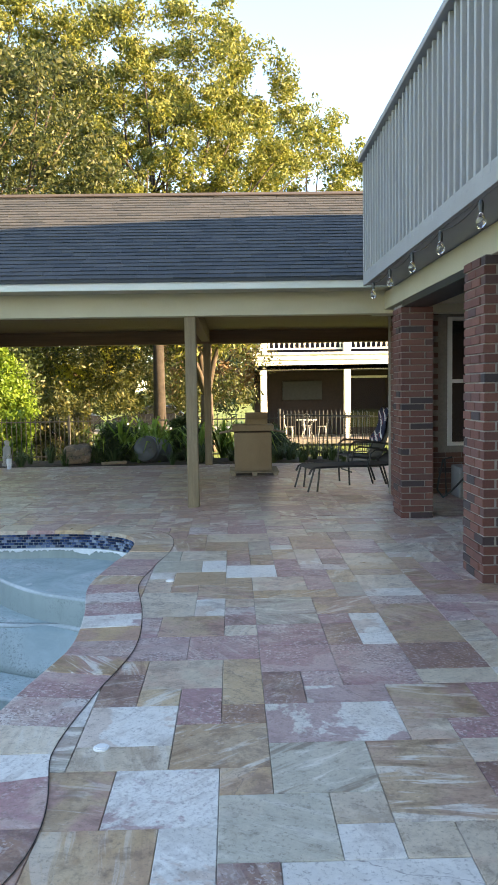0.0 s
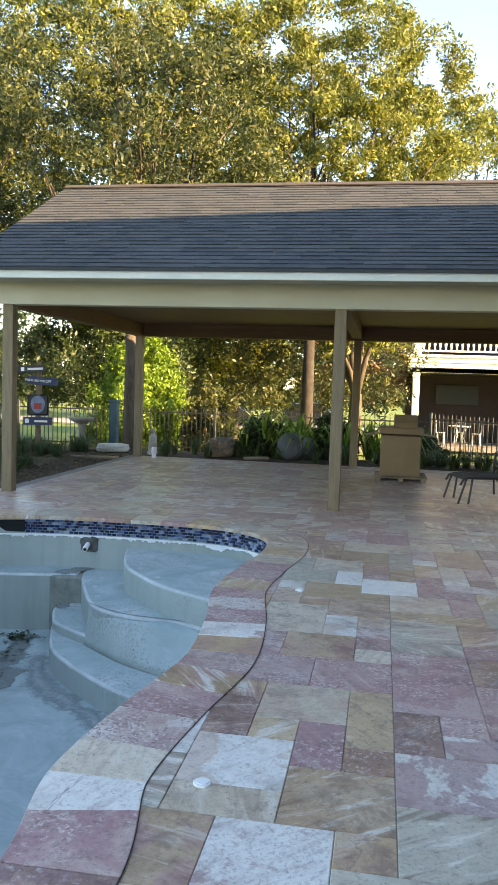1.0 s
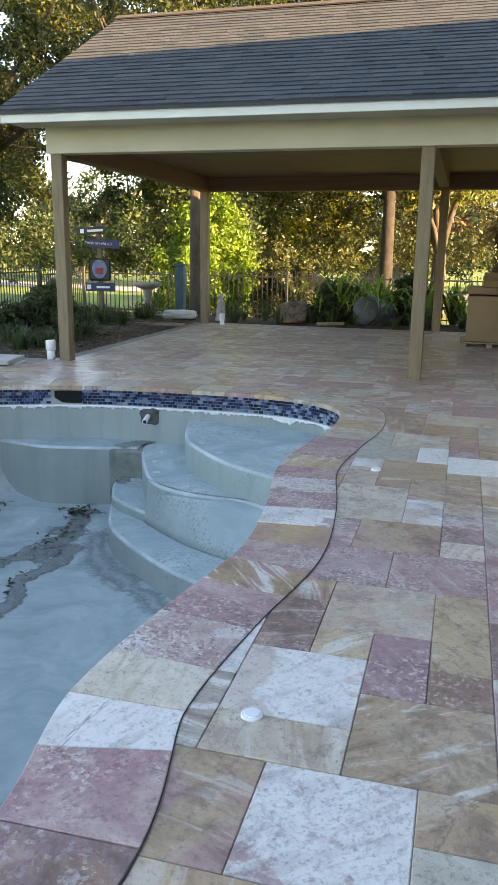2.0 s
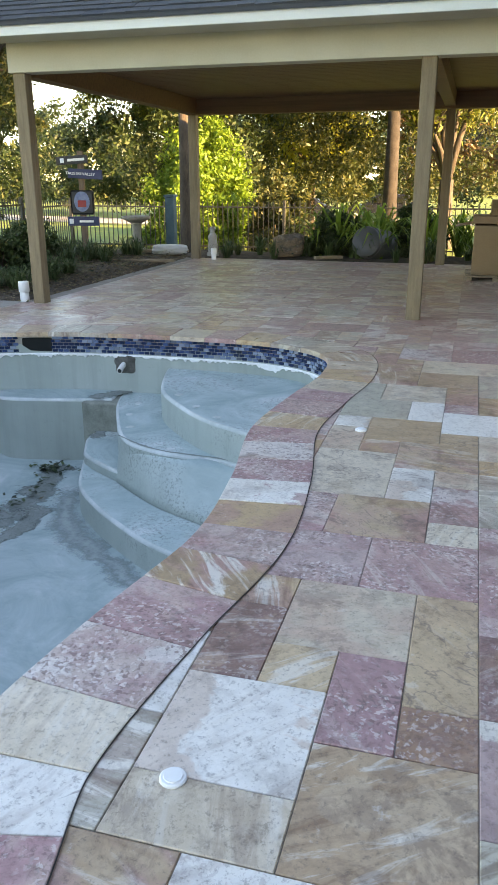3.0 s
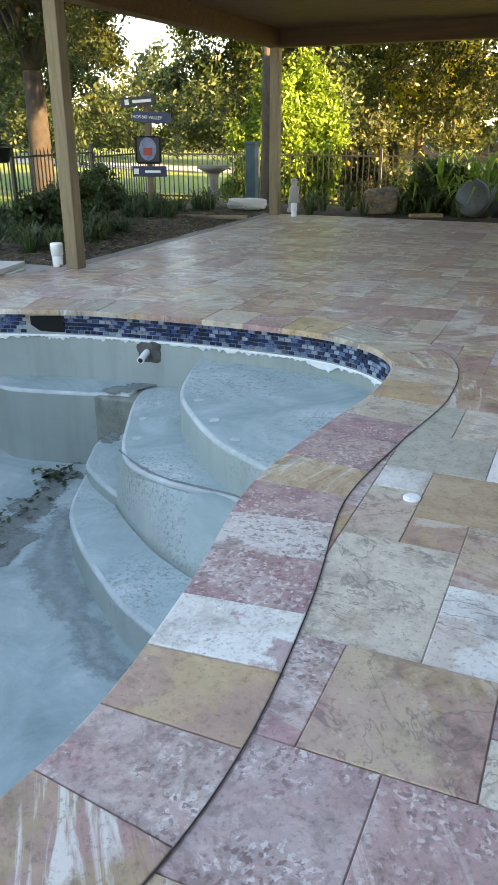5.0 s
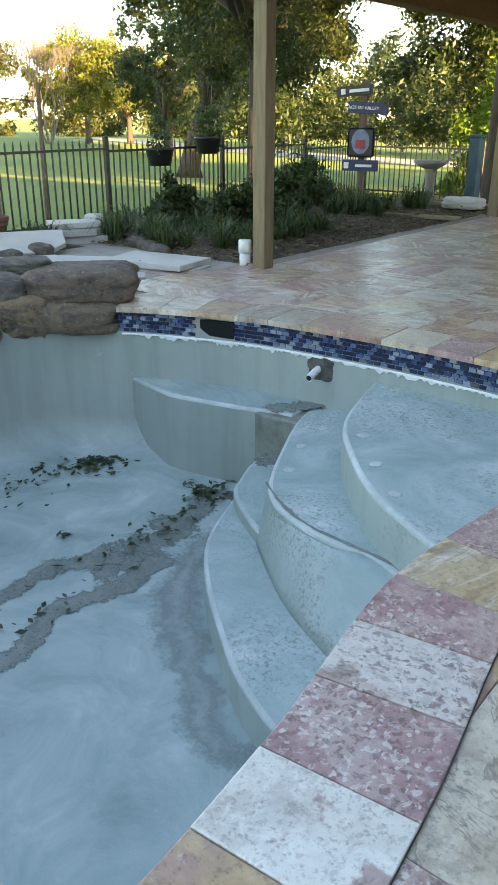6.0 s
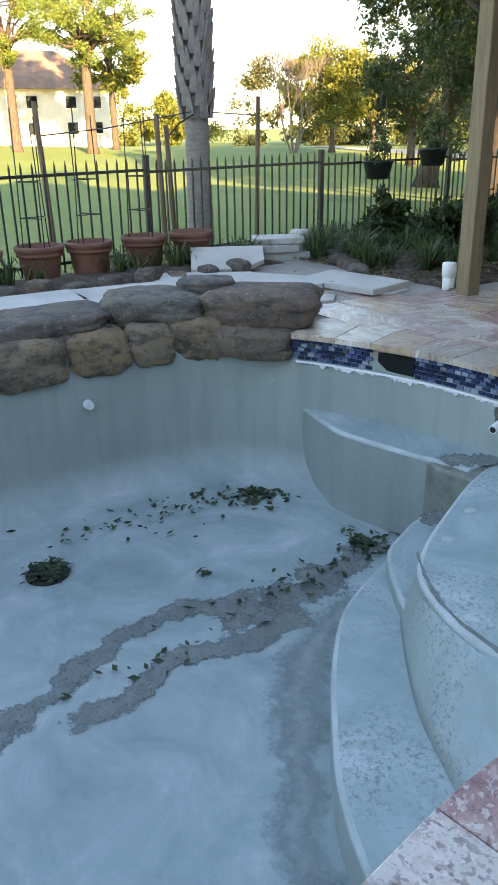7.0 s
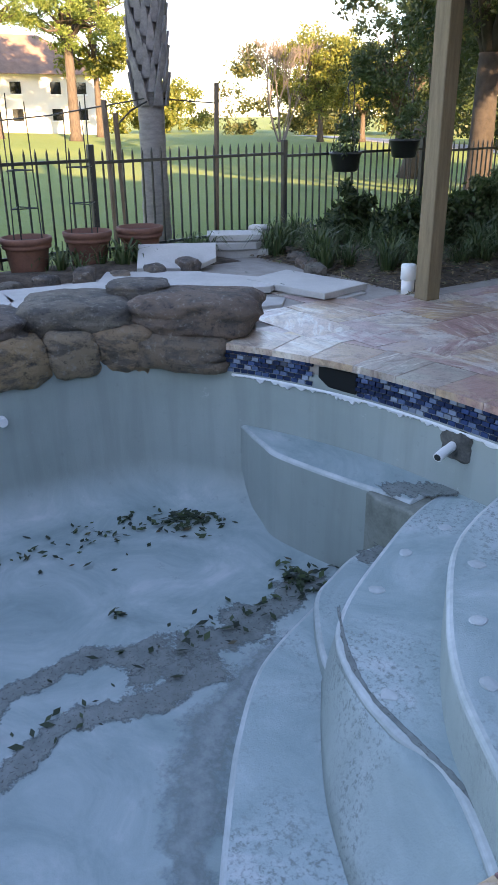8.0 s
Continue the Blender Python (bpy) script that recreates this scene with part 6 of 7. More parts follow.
def birdbath(x, y):
    b = empty("birdbath", x, y, 0.0)
    m = plain("mossy_cast_stone", (0.22, 0.20, 0.16), (0.34, 0.31, 0.26), 8)
    part("pedestal", lathe(bmesh.new(), [(0.0, -0.05), (0.17, -0.05), (0.17, 0.04), (0.10, 0.08), (0.075, 0.3), (0.09, 0.48), (0.12, 0.52), (0.0, 0.52)], 18), m, b, "", True)
    part("bowl", lathe(bmesh.new(), [(0.0, 0.52), (0.12, 0.525), (0.27, 0.60), (0.29, 0.65), (0.27, 0.655), (0.14, 0.58), (0.0, 0.57)], 24), m, b, "", True)
    tagged(b, "mossy cast-stone birdbath in the planting bed", "birdbath")


birdbath(-6.35, 16.4)
gp = empty("painted_post", -5.75, 16.75, -0.15)
teal = plain("blue_green_paint", (0.03, 0.07, 0.085), (0.05, 0.10, 0.115), 5)
part("post", boxed(-0.09, -0.09, 0, 0.09, 0.09, 1.15, 0.01), teal, gp)
part("post_cap", boxed(-0.11, -0.11, 1.152, 0.11, 0.11, 1.2, 0.01), teal, gp)
tagged(gp, "square blue-green painted garden post", "post")


def lettering(parent, text, m, size, mat, name="lettering"):
    cu = bpy.data.curves.new(name, "FONT")
    cu.body, cu.size, cu.align_x, cu.align_y, cu.extrude = text, size, "CENTER", "CENTER", 0.002
    tmp = bpy.data.objects.new(name, cu)
    me = bpy.data.meshes.new_from_object(tmp)
    bpy.data.objects.remove(tmp)
    me.materials.append(mat)
    o = new(name, me)
    o.parent = parent
    o.matrix_basis = m
    return o


def signpost():
    s = empty("sign_post", -6.25, 14.0, 0.0, 14)
    part("pole", boxed(-0.045, 0.03, -0.1, 0.045, 0.11, 1.78, 0.006), M["stake"], s, "weathered wooden pole")
    navy = plain("navy_sign_paint", (0.012, 0.02, 0.07), (0.02, 0.035, 0.11), 5, 0.5)
    blk = plain("black_sign_paint", (0.012, 0.012, 0.014), (0.025, 0.025, 0.028), 5, 0.5)
    white = M["white_paint"]
    a = part("top_sign", box(bmesh.new(), -0.27, -0.012, 1.58, 0.25, 0.02, 1.71, 0.004, pose(0, 0, 0, 0, -4, 0)), blk, s, "black arrow sign")
    part("bar", box(bmesh.new(), -0.08, -0.02, 1.625, 0.2, -0.0125, 1.665, 0, pose(0, 0, 0, 0, -4, 0)), white, a)
    part("bar", box(bmesh.new(), -0.2, -0.02, 1.61, -0.14, -0.0125, 1.68, 0, pose(0, 0, 0, 0, -4, 0)), white, a)
    b = part("middle_sign", box(bmesh.new(), -0.28, -0.012, 1.35, 0.29, 0.02, 1.50, 0.004, pose(0, 0, 0, 0, 3, 0)), navy, s, "navy sign with white letters")
    lettering(b, "TAOS SKI VALLEY", pose(0.0, -0.014, 1.425, 90, 0, 0) @ pose(0, 0, 0, 0, 0, -3), 0.062, white)
    c = part("shield_sign", box(bmesh.new(), -0.19, -0.012, 0.78, 0.2, 0.02, 1.17, 0.03), blk, s, "dark sign with an oval badge")
    ov = bmesh.new()
    lathe(ov, [(0.0, 0.0), (0.13, 0.0), (0.13, 0.006), (0.0, 0.006)], 24)
    bmesh.ops.transform(ov, matrix=pose(0, -0.013, 0.99, 90, 0, 0) @ Matrix.Diagonal((1, 1.25, 1, 1)), verts=ov.verts)
    o = part("badge", ov, plain("badge_blue", (0.10, 0.14, 0.26), (0.2, 0.24, 0.36), 14, 0.5), c)
    part("badge_mark", boxed(-0.07, -0.026, 0.9, 0.07, -0.0205, 1.01, 0.003), plain("badge_red", (0.34, 0.03, 0.03), (0.45, 0.05, 0.04), 8, 0.5), c)
    d = part("lower_sign", boxed(-0.26, -0.012, 0.60, 0.27, 0.02, 0.75, 0.004), navy, s, "blue sign")
    part("bar", boxed(-0.06, -0.018, 0.655, 0.18, -0.0125, 0.69), white, d)
    part("bar", boxed(-0.23, -0.018, 0.635, -0.16, -0.0125, 0.715), white, d)
    tagged(s, "wooden post with four painted signs in the bed", "sign post")


signpost()
for k, (x, y, lx, rz) in enumerate([(-5.5, 15.75, 0.9, 10), (-5.4, 13.9, 1.5, 14), (-2.3, 15.28, 0.5, 30)]):
    bm = boxed(-lx / 2, -0.05, 0, lx / 2, 0.05, 0.05, 0.008)
    tb = finish("loose_timber", bm, M["pallet"])
    tb.matrix_basis = pose(x, y, 0.035, 0, 0, rz)
    tagged(tb, "loose weathered timber offcut on the ground", "timber", "loose timbers")
rock("boulder", -5.35, 15.6, 0.0, 0.75, 0.3, 0.2, 8, 201, "flat pale slab of stone in the bed", mat=M["flag"], group="border stones")
rock("boulder", -3.1, 15.7, 0.0, 0.6, 0.35, 0.42, 8, 202, "brown boulder in the back bed", group="border stones")


# ---- string lights ----
def festoon():
    wire = bmesh.new()
    spots = [(4.78, 2.60), (5.68, 2.60), (6.55, 2.60), (7.45, 2.60), (8.3, 2.59)]
    pts = []
    for (a, za), (b, zb) in zip(spots, spots[1:]):
        for k in range(6):
            q = k / 6
            pts.append((1.575, a + (b - a) * q, za + (zb - za) * q - 0.16 * q * (1 - q)))
    pts.append((1.575, *spots[-1]))
    tube(wire, pts, 0.004, 5)
    e = empty("string_lights", 1.575, 6.0, 2.6)
    bmesh.ops.translate(wire, vec=(-1.575, -6.0, -2.6), verts=wire.verts)
    part("cable", wire, M["dark_metal"], e, "black cable")
    gm, nt, b = node_mat("clear_bulb_glass", 0.02)
    b.inputs["Transmission Weight"].default_value = 1.0
    b.inputs["IOR"].default_value = 1.45
    for y, z in spots:
        s = part("socket", lathe(bmesh.new(), [(0.0, -0.075), (0.016, -0.075), (0.017, -0.02), (0.01, 0.0), (0.0, 0.0)], 12, 0, y - 6.0, z - 2.6), M["dark_metal"], e, "black lamp socket")
        part("bulb", lathe(bmesh.new(), [(0.0, -0.175), (0.012, -0.172), (0.028, -0.15), (0.031, -0.125), (0.022, -0.095), (0.013, -0.076), (0.0, -0.0755)], 14, 0, y - 6.0, z - 2.6), gm, s, "clear glass bulb", True)
    tagged(e, "black string of clear glass bulbs under the balcony", "string lights")


festoon()


def hose_box():
    h = empty("hose_reel", 2.98, 10.2, 0.005)
    g = plain("grey_resin", (0.16, 0.16, 0.165), (0.22, 0.22, 0.225), 5, 0.5)
    part("case", boxed(0.02, -0.2, 0.0, 0.42, 0.2, 0.42, 0.03, seg=2), g, h)
    part("hose", tube(bmesh.new(), [(0.1, -0.22, 0.3), (-0.1, -0.28, 0.12), (-0.2, -0.24, 0.03), (-0.24, -0.1, 0.12), (-0.18, 0.0, 0.3), (-0.12, 0.05, 0.5)], 0.013, 7), M["dark_metal"], h, "black hose")
    part("handle", tube(bmesh.new(), [(-0.06, 0.1, 0.0), (-0.08, 0.12, 0.5), (0.02, 0.12, 0.52)], 0.016, 7), M["dark_metal"], h)
    tagged(h, "grey resin hose reel with black hose by the wall", "hose reel")


hose_box()

# ---- in the drained pool ----
wet, wnt, wbs = node_mat("wet_silt", 0.5)
n1, n2 = noise_tex(wnt, world_pos(wnt), 12, 6, 0.65), noise_tex(wnt, world_pos(wnt), 60, 4, 0.7)
wc = ramp(wnt, n1, [(0.35, (0.14, 0.165, 0.155)), (0.65, (0.22, 0.25, 0.235))])
uvn, uvs = wnt.nodes.new("ShaderNodeUVMap"), wnt.nodes.new("ShaderNodeSeparateXYZ")
uvn.uv_map = "across"
wnt.links.new(uvn.outputs[0], uvs.inputs[0])
inner = maths(wnt, "SUBTRACT", 0.5, maths(wnt, "ABSOLUTE", maths(wnt, "SUBTRACT", uvs.outputs[0], 0.5)))
ends = maths(wnt, "SUBTRACT", 0.5, maths(wnt, "ABSOLUTE", maths(wnt, "SUBTRACT", uvs.outputs[1], 0.5)))
cover = maths(wnt, "ADD", maths(wnt, "MINIMUM", inner, maths(wnt, "MULTIPLY", ends, 3.0)), maths(wnt, "MULTIPLY", maths(wnt, "SUBTRACT", noise_tex(wnt, world_pos(wnt), 26, 7, 0.7), 0.5), 0.7))
gap = wnt.nodes.new("ShaderNodeBsdfTransparent")
lay = wnt.nodes.new("ShaderNodeMixShader")
wnt.links.new(ramp(wnt, cover, [(0.10, (0, 0, 0)), (0.24, (1, 1, 1))]), lay.inputs[0])
wnt.links.new(gap.outputs[0], lay.inputs[1])
wnt.links.new(wbs.outputs[0], lay.inputs[2])
wnt.links.new(lay.outputs[0], wnt.nodes["Material Output"].inputs[0])
wnt.links.new(mix(wnt, ramp(wnt, n2, [(0.57, (0, 0, 0)), (0.63, (0.85, 0.85, 0.85))]), wc, (0.045, 0.047, 0.036)), wbs.inputs["Base Color"])
bump(wnt, wbs, n2, 0.5, 0.004)


def silt(name, line, widths, z, seed, label, mat=None):
    c = spline(line, 30, False)
    bm = bmesh.new()
    a, b = [], []
    for i, p in enumerate(c):
        d = (c[min(i + 1, len(c) - 1)] - c[max(i - 1, 0)]).normalized()
        q = i / (len(c) - 1) * (len(widths) - 1)
        k = min(int(q), len(widths) - 2)
        w = widths[k] + (widths[k + 1] - widths[k]) * (q - k)
        n = Vector((-d.y, d.x))
        wa = w * (1 + 0.8 * noise.noise(Vector((i * 0.06, seed + 0.3, 0))) + 0.35 * noise.noise(Vector((i * 0.17, seed + 0.3, 5))))
        wb2 = w * (1 + 0.8 * noise.noise(Vector((i * 0.06, seed + 0.3, 9))) + 0.35 * noise.noise(Vector((i * 0.17, seed + 0.3, 13))))
        a.append(bm.verts.new((p.x + n.x * wa, p.y + n.y * wa, z)))
        b.append(bm.verts.new((p.x - n.x * wb2, p.y - n.y * wb2, z)))
    uv = bm.loops.layers.uv.new("across")
    last = len(c) - 1
    for i in range(last):
        f = bm.faces.new((b[i], b[i + 1], a[i + 1], a[i]))
        for loop, spot in zip(f.loops, ((1, i / last), (1, (i + 1) / last), (0, (i + 1) / last), (0, i / last))):
            loop[uv].uv = spot
    bmesh.ops.recalc_face_normals(bm, faces=bm.faces)
    tagged(finish(name, bm, mat or wet), label, "silt", kind="stuff")


ZF = FLOOR + 0.002
silt("wet_silt", [(-3.3, 7.8), (-3.38, 7.55), (-3.28, 7.2), (-3.2, 6.9), (-3.22, 6.6), (-3.3, 6.45)], [0.12, 0.15, 0.19, 0.23, 0.22, 0.12], ZF, 1, "dark wet silt trail on the pool floor")
silt("wet_silt", [(-3.26, 6.8), (-3.4, 6.5), (-3.48, 6.22), (-3.44, 5.95), (-3.3, 5.65), (-3.1, 5.25), (-2.9, 4.8)], [0.16, 0.13, 0.1, 0.09, 0.1, 0.13, 0.08], ZF + 0.0015, 2, "dark wet silt trail on the pool floor")
silt("wet_silt", [(-3.12, 6.9), (-3.0, 6.6), (-3.06, 6.32), (-3.1, 6.05), (-3.0, 5.8), (-2.96, 5.4)], [0.14, 0.12, 0.1, 0.08, 0.09, 0.08], ZF + 0.003, 3, "dark wet silt trail on the pool floor")
silt("wet_silt", [(-2.90, 8.40), (-2.96, 8.27), (-3.04, 8.14), (-3.1, 8.02), (-3.12, 7.95)], [0.06, 0.09, 0.12, 0.13, 0.1], -0.5375, 5, "brown silt beside the return pipe")
silt("wet_silt", [(-3.06, 7.95), (-3.03, 7.83), (-3.0, 7.7)], [0.08, 0.1, 0.06], -0.8265, 6, "brown silt on the small corner step")

M["dead_leaf"] = leaf_mat("fallen_leaf", [(0, (0.012, 0.02, 0.012)), (0.6, (0.03, 0.05, 0.02)), (0.9, (0.06, 0.09, 0.03)), (1, (0.09, 0.06, 0.03))], 0.1)


def fallen(spots, seed, z=ZF + 0.012):
    g = np.random.default_rng(seed)
    v = []
    for cx, cy, sx, sy, n in spots:
        for _ in range(n):
            x, y = cx + g.normal() * sx, cy + g.normal() * sy
            a, s = g.uniform(0, 6.28), g.uniform(0.016, 0.042)
            u = np.array([math.cos(a), math.sin(a), g.uniform(-0.2, 0.2)]) * s
            w = np.array([-math.sin(a), math.cos(a), g.uniform(-0.4, 0.6)]) * s * 0.4
            p = np.array([x, y, z + g.random() * 0.02])
            v += [p - u, p + w, p + u, p - w]
    f = np.arange(len(v)).reshape(-1, 4)
    tagged(from_arrays("fallen_leaves", v, f, M["dead_leaf"]), "dark fallen leaves scattered over the ground", "leaves", kind="stuff")


fallen([(-4.42, 7.52, 0.09, 0.13, 260), (-4.55, 6.85, 0.12, 0.35, 60), (-4.45, 7.2, 0.2, 0.3, 30), (-3.42, 7.62, 0.08, 0.07, 110), (-3.3, 7.0, 0.09, 0.25, 45),
        (-4.6, 6.2, 0.15, 0.4, 22), (-3.72, 6.6, 0.02, 0.02, 8), (-3.15, 6.0, 0.1, 0.3, 20)], 81)
fallen([(-6.0, 12.5, 0.6, 1.3, 260), (-5.3, 14.2, 0.3, 0.8, 120), (-7.0, 10.6, 0.4, 0.4, 160), (-3.0, 15.6, 1.6, 0.15, 120)], 83, 0.075)
fallen([(-4.26, 5.83, 0.055, 0.055, 260)], 82, ZF + 0.02)
dr = empty("main_drain", -4.26, 5.83, FLOOR)
part("ring", lathe(bmesh.new(), [(0.0, 0.0), (0.13, 0.0), (0.13, 0.008), (0.11, 0.012), (0.0, 0.012)], 28), plain("drain_dark", (0.02, 0.022, 0.02), (0.05, 0.05, 0.045), 20), dr)
tagged(dr, "round pool drain clogged with dark leaves", "drain")

# darker grey band at the foot of the steps, chalky dabs on the treads
band_mat = wet.copy()
band_mat.name = "damp_plaster"
for node in band_mat.node_tree.nodes:
    if node.type == "VALTORGB" and len(node.color_ramp.elements) == 2 and abs(node.color_ramp.elements[0].color[0] - 0.14) < 0.005:
        node.color_ramp.elements[0].color, node.color_ramp.elements[1].color = (0.22, 0.27, 0.265, 1), (0.29, 0.345, 0.335, 1)
for node in band_mat.node_tree.nodes:
    if node.type == "VALTORGB" and abs(node.color_ramp.elements[0].position - 0.57) < 0.001:
        node.color_ramp.elements[0].position, node.color_ramp.elements[1].position = 0.97, 0.99
    elif node.type == "VALTORGB" and abs(node.color_ramp.elements[0].position - 0.10) < 0.001:
        node.color_ramp.elements[0].position, node.color_ramp.elements[1].position = 0.05, 0.5
silt("dark_band", [(-3.08, 7.35), (-2.88, 6.86), (-2.56, 6.48), (-2.22, 6.2), (-1.93, 6.0), (-1.5, 5.85)], [0.06, 0.14, 0.15, 0.15, 0.15, 0.1], ZF + 0.0006, 7, "grey soft-edged band along the foot of the steps", band_mat)
silt("dirt_line", [(-2.5, 7.11), (-2.3, 6.965), (-2.06, 6.855), (-1.83, 6.815), (-1.5, 6.785), (-1.2, 6.65)], [0.008, 0.012, 0.016, 0.012, 0.016, 0.012], -0.5485, 9, "dark crumbs along the worn edge of a step")
for k, (x, y, z) in enumerate([(-1.96, 6.89, -0.5495), (-2.47, 7.3, -0.5495), (-2.68, 7.95, -0.5495), (-2.62, 7.62, -0.5495), (-1.62, 6.97, -0.2995), (-2.11, 7.48, -0.2995), (-1.86, 7.2, -0.2995)]):
    dab = lathe(bmesh.new(), [(0.0, 0.0), (0.036, 0.0), (0.034, 0.003), (0.018, 0.005), (0.0, 0.0055)], 11)
    for v in dab.verts:
        v.co.x *= 1.0 + 0.35 * noise.noise(v.co * 60 + Vector((k, 0, 0)))
        v.co.y *= 0.8 + 0.35 * noise.noise(v.co * 60 + Vector((0, k, 0)))
    o = part("plaster_dab", dab, M["nose"], pool, "pale chalky dab of patching plaster")
    o.matrix_basis = pose(x, y, z, 0, 0, 40 * k)

# return pipe in its broken-out niche, skimmer mouth, wall fitting
# raw mortar, darkened so the lump at the pipe reads as a shaded hollow
nichem = plain("mortar_with_niche_shade", (0.05, 0.05, 0.045), (0.15, 0.145, 0.13), 14, 0.95, 0.8, 0.02)
rock("raw_mortar_patch", -2.95, 8.32, -0.38, 0.24, 0.12, 0.2, 0, 301, "rough raw mortar lump darkened for the shade in the pipe's niche", "mortar patch", nichem, "raw mortar")
rock("raw_mortar_patch", -3.78, 8.20, -0.26, 0.3, 0.1, 0.09, 12, 302, "rough raw mortar under the skimmer mouth", "mortar patch", nichem, "raw mortar")
rp = empty("return_pipe", -2.95, 8.2, -0.30)
part("pipe", tube(bmesh.new(), [(-0.01, 0.1, 0.02), (0.0, 0.0, 0.0), (0.012, -0.06, -0.012)], 0.026, 14), M["white_paint"], rp)
# black plug on the pipe's end, put there as the bore's shade
part("bore_shade", tube(bmesh.new(), [(0.0116, -0.058, -0.0116), (0.0127, -0.0635, -0.0127)], 0.019, 12), M["dark_metal"], rp, "black plug for the shade inside the pipe")
tagged(rp, "white plastic return pipe sticking out of the wall", "pipe")
# near-black solid block stands in for the shade inside the skimmer mouth
void, vnt, vbs = node_mat("mouth_shade_black", 1.0)
vbs.inputs["Base Color"].default_value = (0.02, 0.022, 0.022, 1)
vbs.inputs["Specular IOR Level"].default_value = 0.0
sk = empty("skimmer", -3.77, 8.15, -0.12)
sk.rotation_euler = (0, 0, radians(14))
part("mouth", boxed(-0.14, -0.010, -0.055, 0.14, 0.12, 0.07, 0.006), void, sk, "solid black block for the shade in the skimmer mouth")
tagged(sk, "solid black block for the shade in the skimmer mouth in the tile band", "skimmer")
wf = empty("wall_fitting", -5.07, 6.5, -0.42)
part("plug", tube(bmesh.new(), [(-0.02, 0, 0), (0.04, 0.0, 0.0)], [0.035, 0.03], 14), M["white_paint"], wf)
tagged(wf, "white plug in the pool wall", "wall fitting")
# ragged white plaster line below the tiles
rg = bmesh.new()
prev = None
for i in range(NE):
    p, o = EDGE[i], OUTWARD[i]
    if p.y > 7.35 and p.x > -4.45:
        for s in range(3):
            q = p.lerp(EDGE[(i + 1) % NE], s / 3)
            lo = -0.2 - 0.06 * max(0.0, noise.noise(Vector((q.x * 5, q.y * 5, 1)))) - 0.05 * abs(noise.noise(Vector((q.x * 27, q.y * 27, 2))))
            cur = [rg.verts.new((q.x - o.x * d, q.y - o.y * d, z)) for d, z in ((0.012, -0.188), (0.016, -0.2), (0.013, lo), (-0.01, lo - 0.004))]
            if prev:
                for k in range(3):
                    rg.faces.new((prev[k], cur[k], cur[k + 1], prev[k + 1]))
            prev = cur
bmesh.ops.recalc_face_normals(rg, faces=rg.faces)
part("plaster_edge", rg, plain("fresh_white_plaster", (0.70, 0.72, 0.72), (0.80, 0.81, 0.81), 20, 0.8, 0.6, 0.01), pool, "ragged white plaster edge under the tiles")


# ---- paving stones ----
CELL, GX, GY = 0.2032, -0.215, 3.66


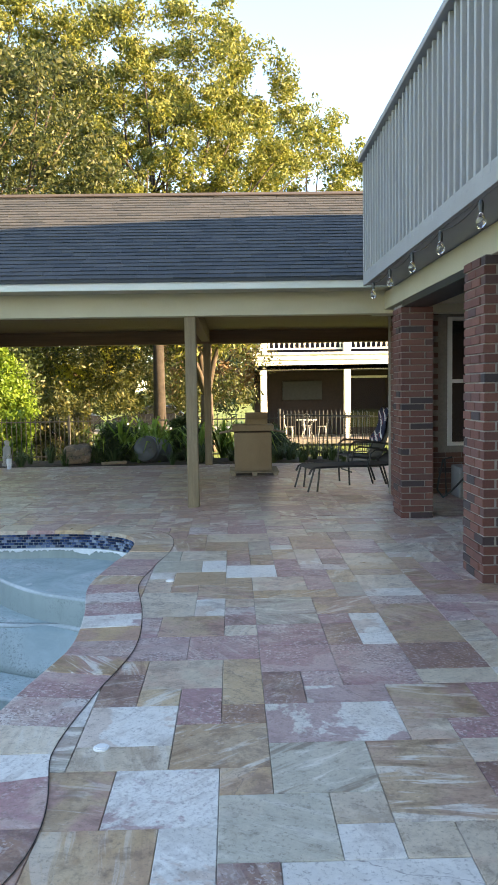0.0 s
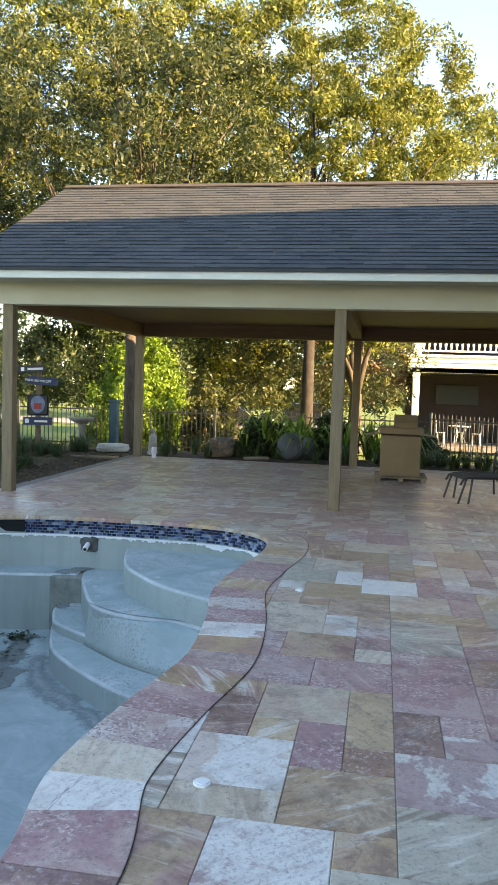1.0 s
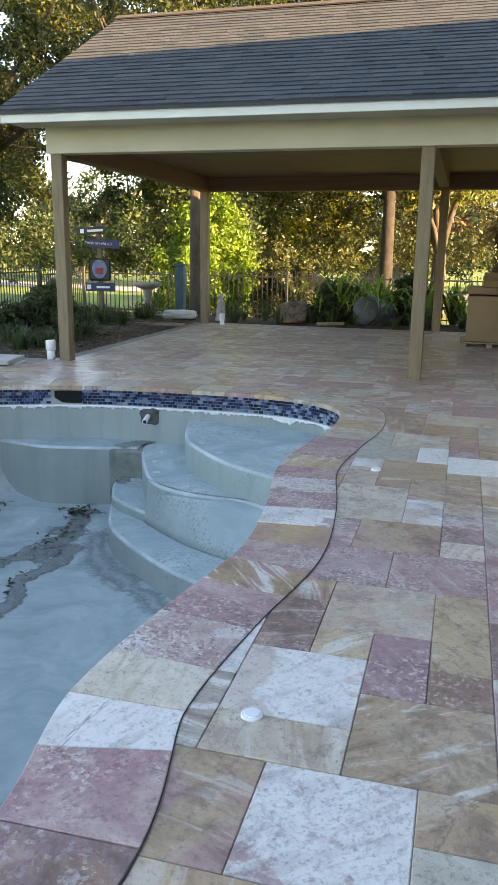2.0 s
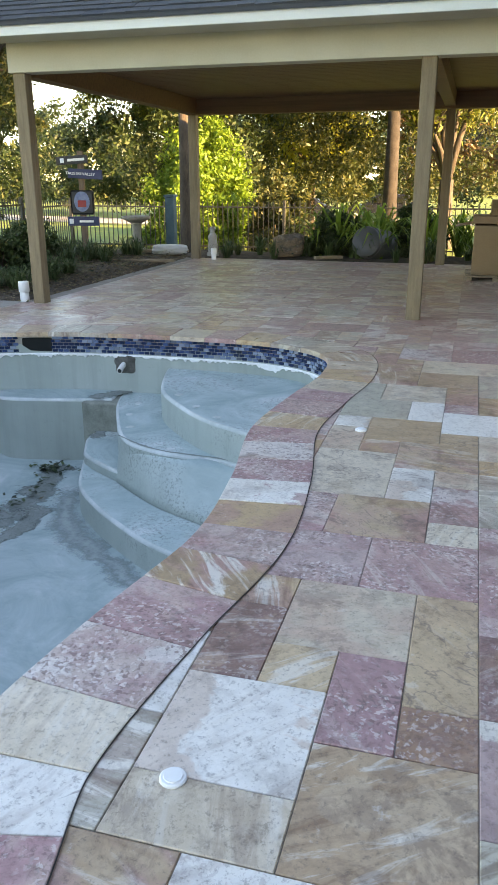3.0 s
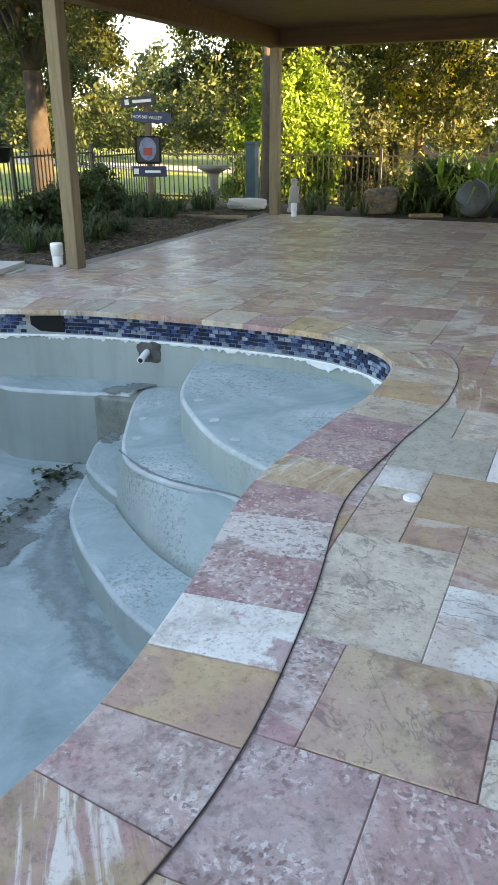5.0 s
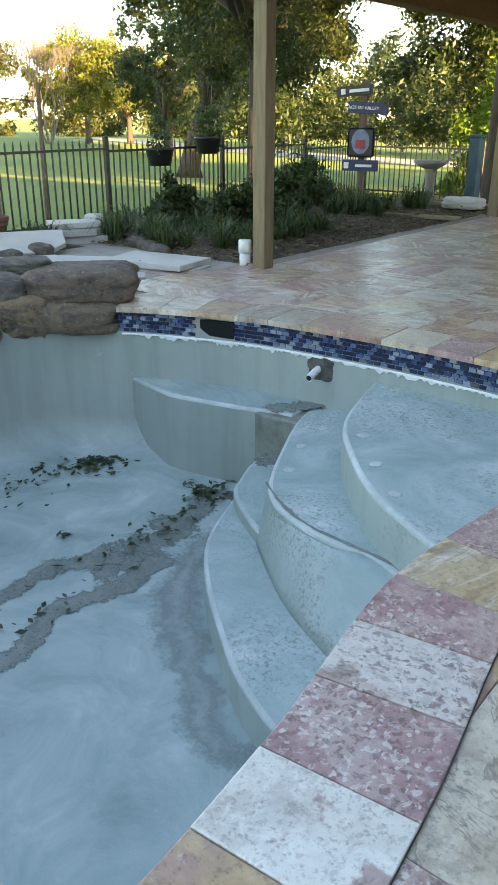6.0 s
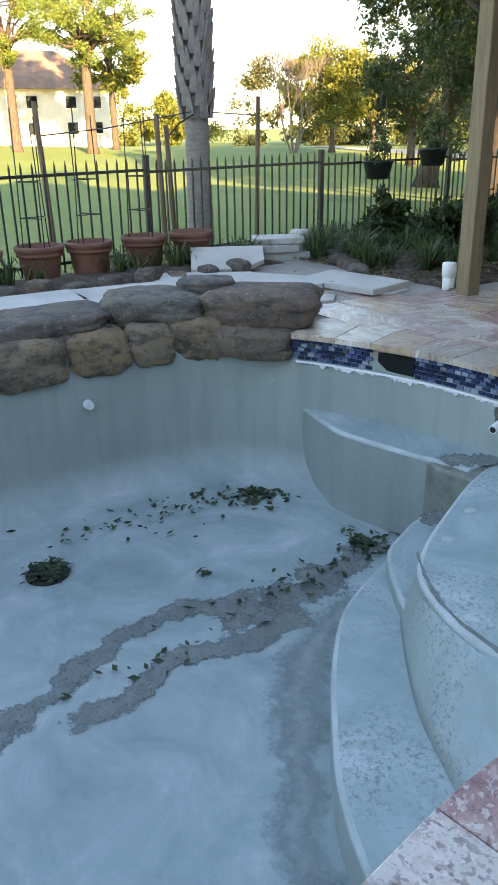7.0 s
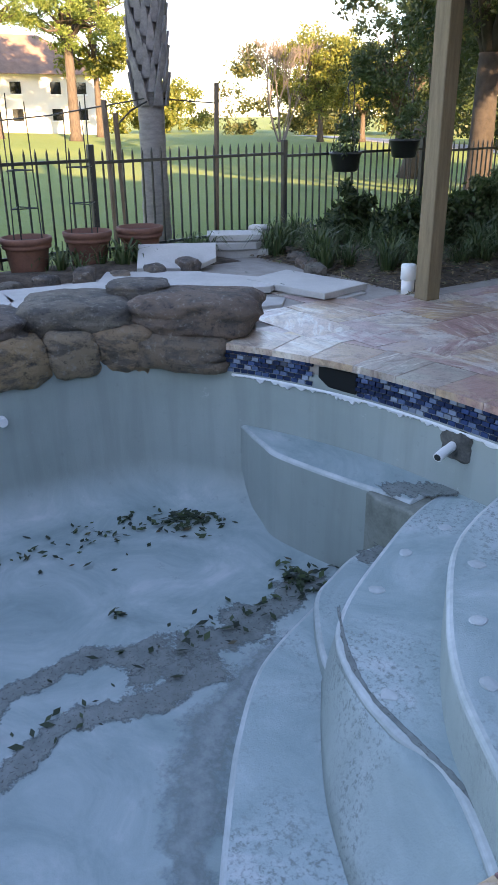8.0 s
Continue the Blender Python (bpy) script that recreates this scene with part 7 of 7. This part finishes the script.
def paving():
    g = random.Random(17)
    curve = [(p.x, p.y) for p in offset(0.17)]

    def free(i, j):
        x, y = GX + (i + 0.5) * CELL, GY + (j + 0.5) * CELL
        if y > 15.16 or y < -3.0 or x > 5.1:
            return False
        if x < -4.75 and y > 9.95 or x < -4.95 and y > 9.35 or x < -5.0 and y < 9.0:
            return False
        if x < -0.4 and y < 8.3 and x < -4.6:
            return False
        if x < 0.0 and inside((x, y), curve):
            return False
        if x < -1.6 and y < 7.6:
            return False
        if WY - 0.05 < y < WY + 0.12 and x > WX0 + 0.05:
            return False
        return True
    used = set()
    placed = []
    plan = {
        "pied": [(2, -2, 3, 2), (-1, -5, 2, 2), (3, 0, 2, 1)],
        "white": [(-2, -2, 2, 2), (0, -7, 1, 2), (3, -6, 1, 1), (5, 4, 1, 1), (1, 12, 2, 2), (0, 13, 1, 2), (0, 7, 1, 2), (6, 9, 2, 1)],
        "cream": [(-2, -3, 2, 1), (-1, 1, 2, 2), (3, -5, 1, 1), (4, -6, 1, 1), (5, -2, 1, 1), (1, 5, 1, 1), (-2, 7, 2, 3), (1, 8, 1, 1), (-2, 10, 1, 2), (2, 10, 2, 2)],
        "gold": [(-1, 0, 1, 1), (1, 0, 1, 3), (1, -4, 1, 1), (-2, -7, 2, 2), (-2, 2, 1, 1), (-1, 10, 1, 1), (4, 7, 2, 2), (2, 9, 3, 1)],
        "brown": [(0, -3, 2, 2), (-3, -5, 2, 2), (4, -5, 2, 3), (-1, 5, 2, 2), (0, 9, 2, 2), (-1, 11, 2, 2), (5, -1, 2, 2)],
        "umber": [(1, -1, 1, 1), (2, 0, 1, 2), (-2, 0, 1, 2), (4, 4, 1, 2), (6, 2, 2, 2)],
        "mauve": [(0, -1, 1, 2), (3, 1, 1, 1), (2, 2, 2, 2), (4, 1, 2, 3), (0, 3, 2, 2), (-2, 5, 1, 2), (2, 4, 2, 2)],
        "breccia": [(-2, 3, 2, 2), (1, 6, 1, 2)],
        "sage": [(2, -4, 2, 2), (1, -6, 2, 2), (2, 7, 2, 2), (-2, 13, 2, 2), (2, 6, 2, 1)]}
    for kind, spots in plan.items():
        for i, j, w, h in spots:
            used.update((i + a, j + b) for a in range(w) for b in range(h))
            placed.append((i, j, w, h, "stone_" + kind))
    others = ["stone_" + k for k in ("cream", "cream", "white", "gold", "brown", "brown", "umber", "mauve", "mauve", "breccia", "sage", "sage")]
    sizes = [(3, 2), (2, 3), (2, 2), (2, 2), (2, 1), (1, 2), (2, 1), (1, 1)]
    for j in range(-34, 58):
        for i in range(-28, 27):
            if (i, j) in used or not free(i, j):
                continue
            opts = sizes[:]
            g.shuffle(opts)
            opts.append((1, 1))
            for w, h in opts:
                cells = [(i + a, j + b) for a in range(w) for b in range(h)]
                if all(c not in used and free(*c) for c in cells):
                    used.update(cells)
                    placed.append((i, j, w, h, g.choice(others)))
                    break
    meshes = {}

    def tile_mesh(w, h, mt):
        key = (w, h, mt)
        if key not in meshes:
            gap = 0.0012
            bm = boxed(gap, gap, -0.03, w * CELL - gap, h * CELL - gap, 0.0, 0.0025)
            me = bpy.data.meshes.new("paving_stone")
            bm.to_mesh(me)
            bm.free()
            me.materials.append(M[mt])
            meshes[key] = me
        return meshes[key]
    near, far = [], []
    for t in placed:
        x, y = GX + (t[0] + t[2] / 2) * CELL, GY + (t[1] + t[3] / 2) * CELL
        (near if -1.6 < x < 1.75 and 2.2 < y < 8.3 else far).append(t)
    near.sort(key=lambda t: t[1])
    for t in near[300:]:
        far.append(t)
    for i, j, w, h, mt in near[:300]:
        o = bpy.data.objects.new("paving_stone", tile_mesh(w, h, mt))
        scene.collection.objects.link(o)
        o.parent = patio
        o.matrix_basis = pose(GX + i * CELL, GY + j * CELL, g.uniform(-0.0015, 0.0015), g.uniform(-0.12, 0.12), g.uniform(-0.12, 0.12), 0)
    b = Blocks()
    for i, j, w, h, mt in far:
        x0, y0, z = GX + i * CELL + 0.0012, GY + j * CELL + 0.0012, g.uniform(-0.002, 0.002)
        b.box(x0, y0, -0.03, x0 + w * CELL - 0.0024, y0 + h * CELL - 0.0024, z)
    tagged(b.make("paving_stones", M["stone_far"], patio), "field of mixed travertine paving stones", kind="stuff")


paving()


def litter(name, x0, y0, x1, y1, top, bed_seed, n, seed, label):
    """Dead leaves, twigs and mulch chips lying loose on a bed."""
    rng = random.Random(seed)
    v, f = [], []
    for i in range(n):
        x, y = rng.uniform(x0, x1), rng.uniform(y0, y1)
        a, t = rng.uniform(0, 6.28), rng.uniform(-0.35, 0.35)
        l, w = rng.uniform(0.015, 0.045), rng.uniform(0.006, 0.018)
        if rng.random() < 0.12:
            l, w = rng.uniform(0.06, 0.14), 0.004
        u, s2 = (math.cos(a) * l, math.sin(a) * l), (-math.sin(a) * w, math.cos(a) * w)
        e = min((x - x0) / (x1 - x0), (x1 - x) / (x1 - x0), (y - y0) / (y1 - y0), (y1 - y) / (y1 - y0)) * 26 / 4
        z = min(1, e) * (top + 0.03 * noise.noise(Vector((x * 2, y * 2, bed_seed))) + 0.02 * noise.noise(Vector((x * 7, y * 7, bed_seed)))) + rng.uniform(0.002, 0.014)
        k = len(v)
        v += [(x + u[0], y + u[1], z + t * l), (x + s2[0], y + s2[1], z + 0.008), (x - u[0], y - u[1], z - t * l), (x - s2[0], y - s2[1], z + 0.004)]
        f.append((k, k + 1, k + 2, k + 3))
    tagged(from_arrays(name, v, f, M["litter"], None, False), label, "leaf litter", kind="stuff")


M["litter"] = leaf_mat("leaf_litter", [(0, (0.05, 0.035, 0.02)), (0.5, (0.16, 0.11, 0.06)), (0.85, (0.30, 0.22, 0.12)), (1, (0.10, 0.14, 0.04))], 0.1)
litter("leaf_litter", -8.3, 9.75, -4.82, 15.35, 0.07, 1, 9000, 81, "scattered dead leaves, twigs and mulch chips on the bed")
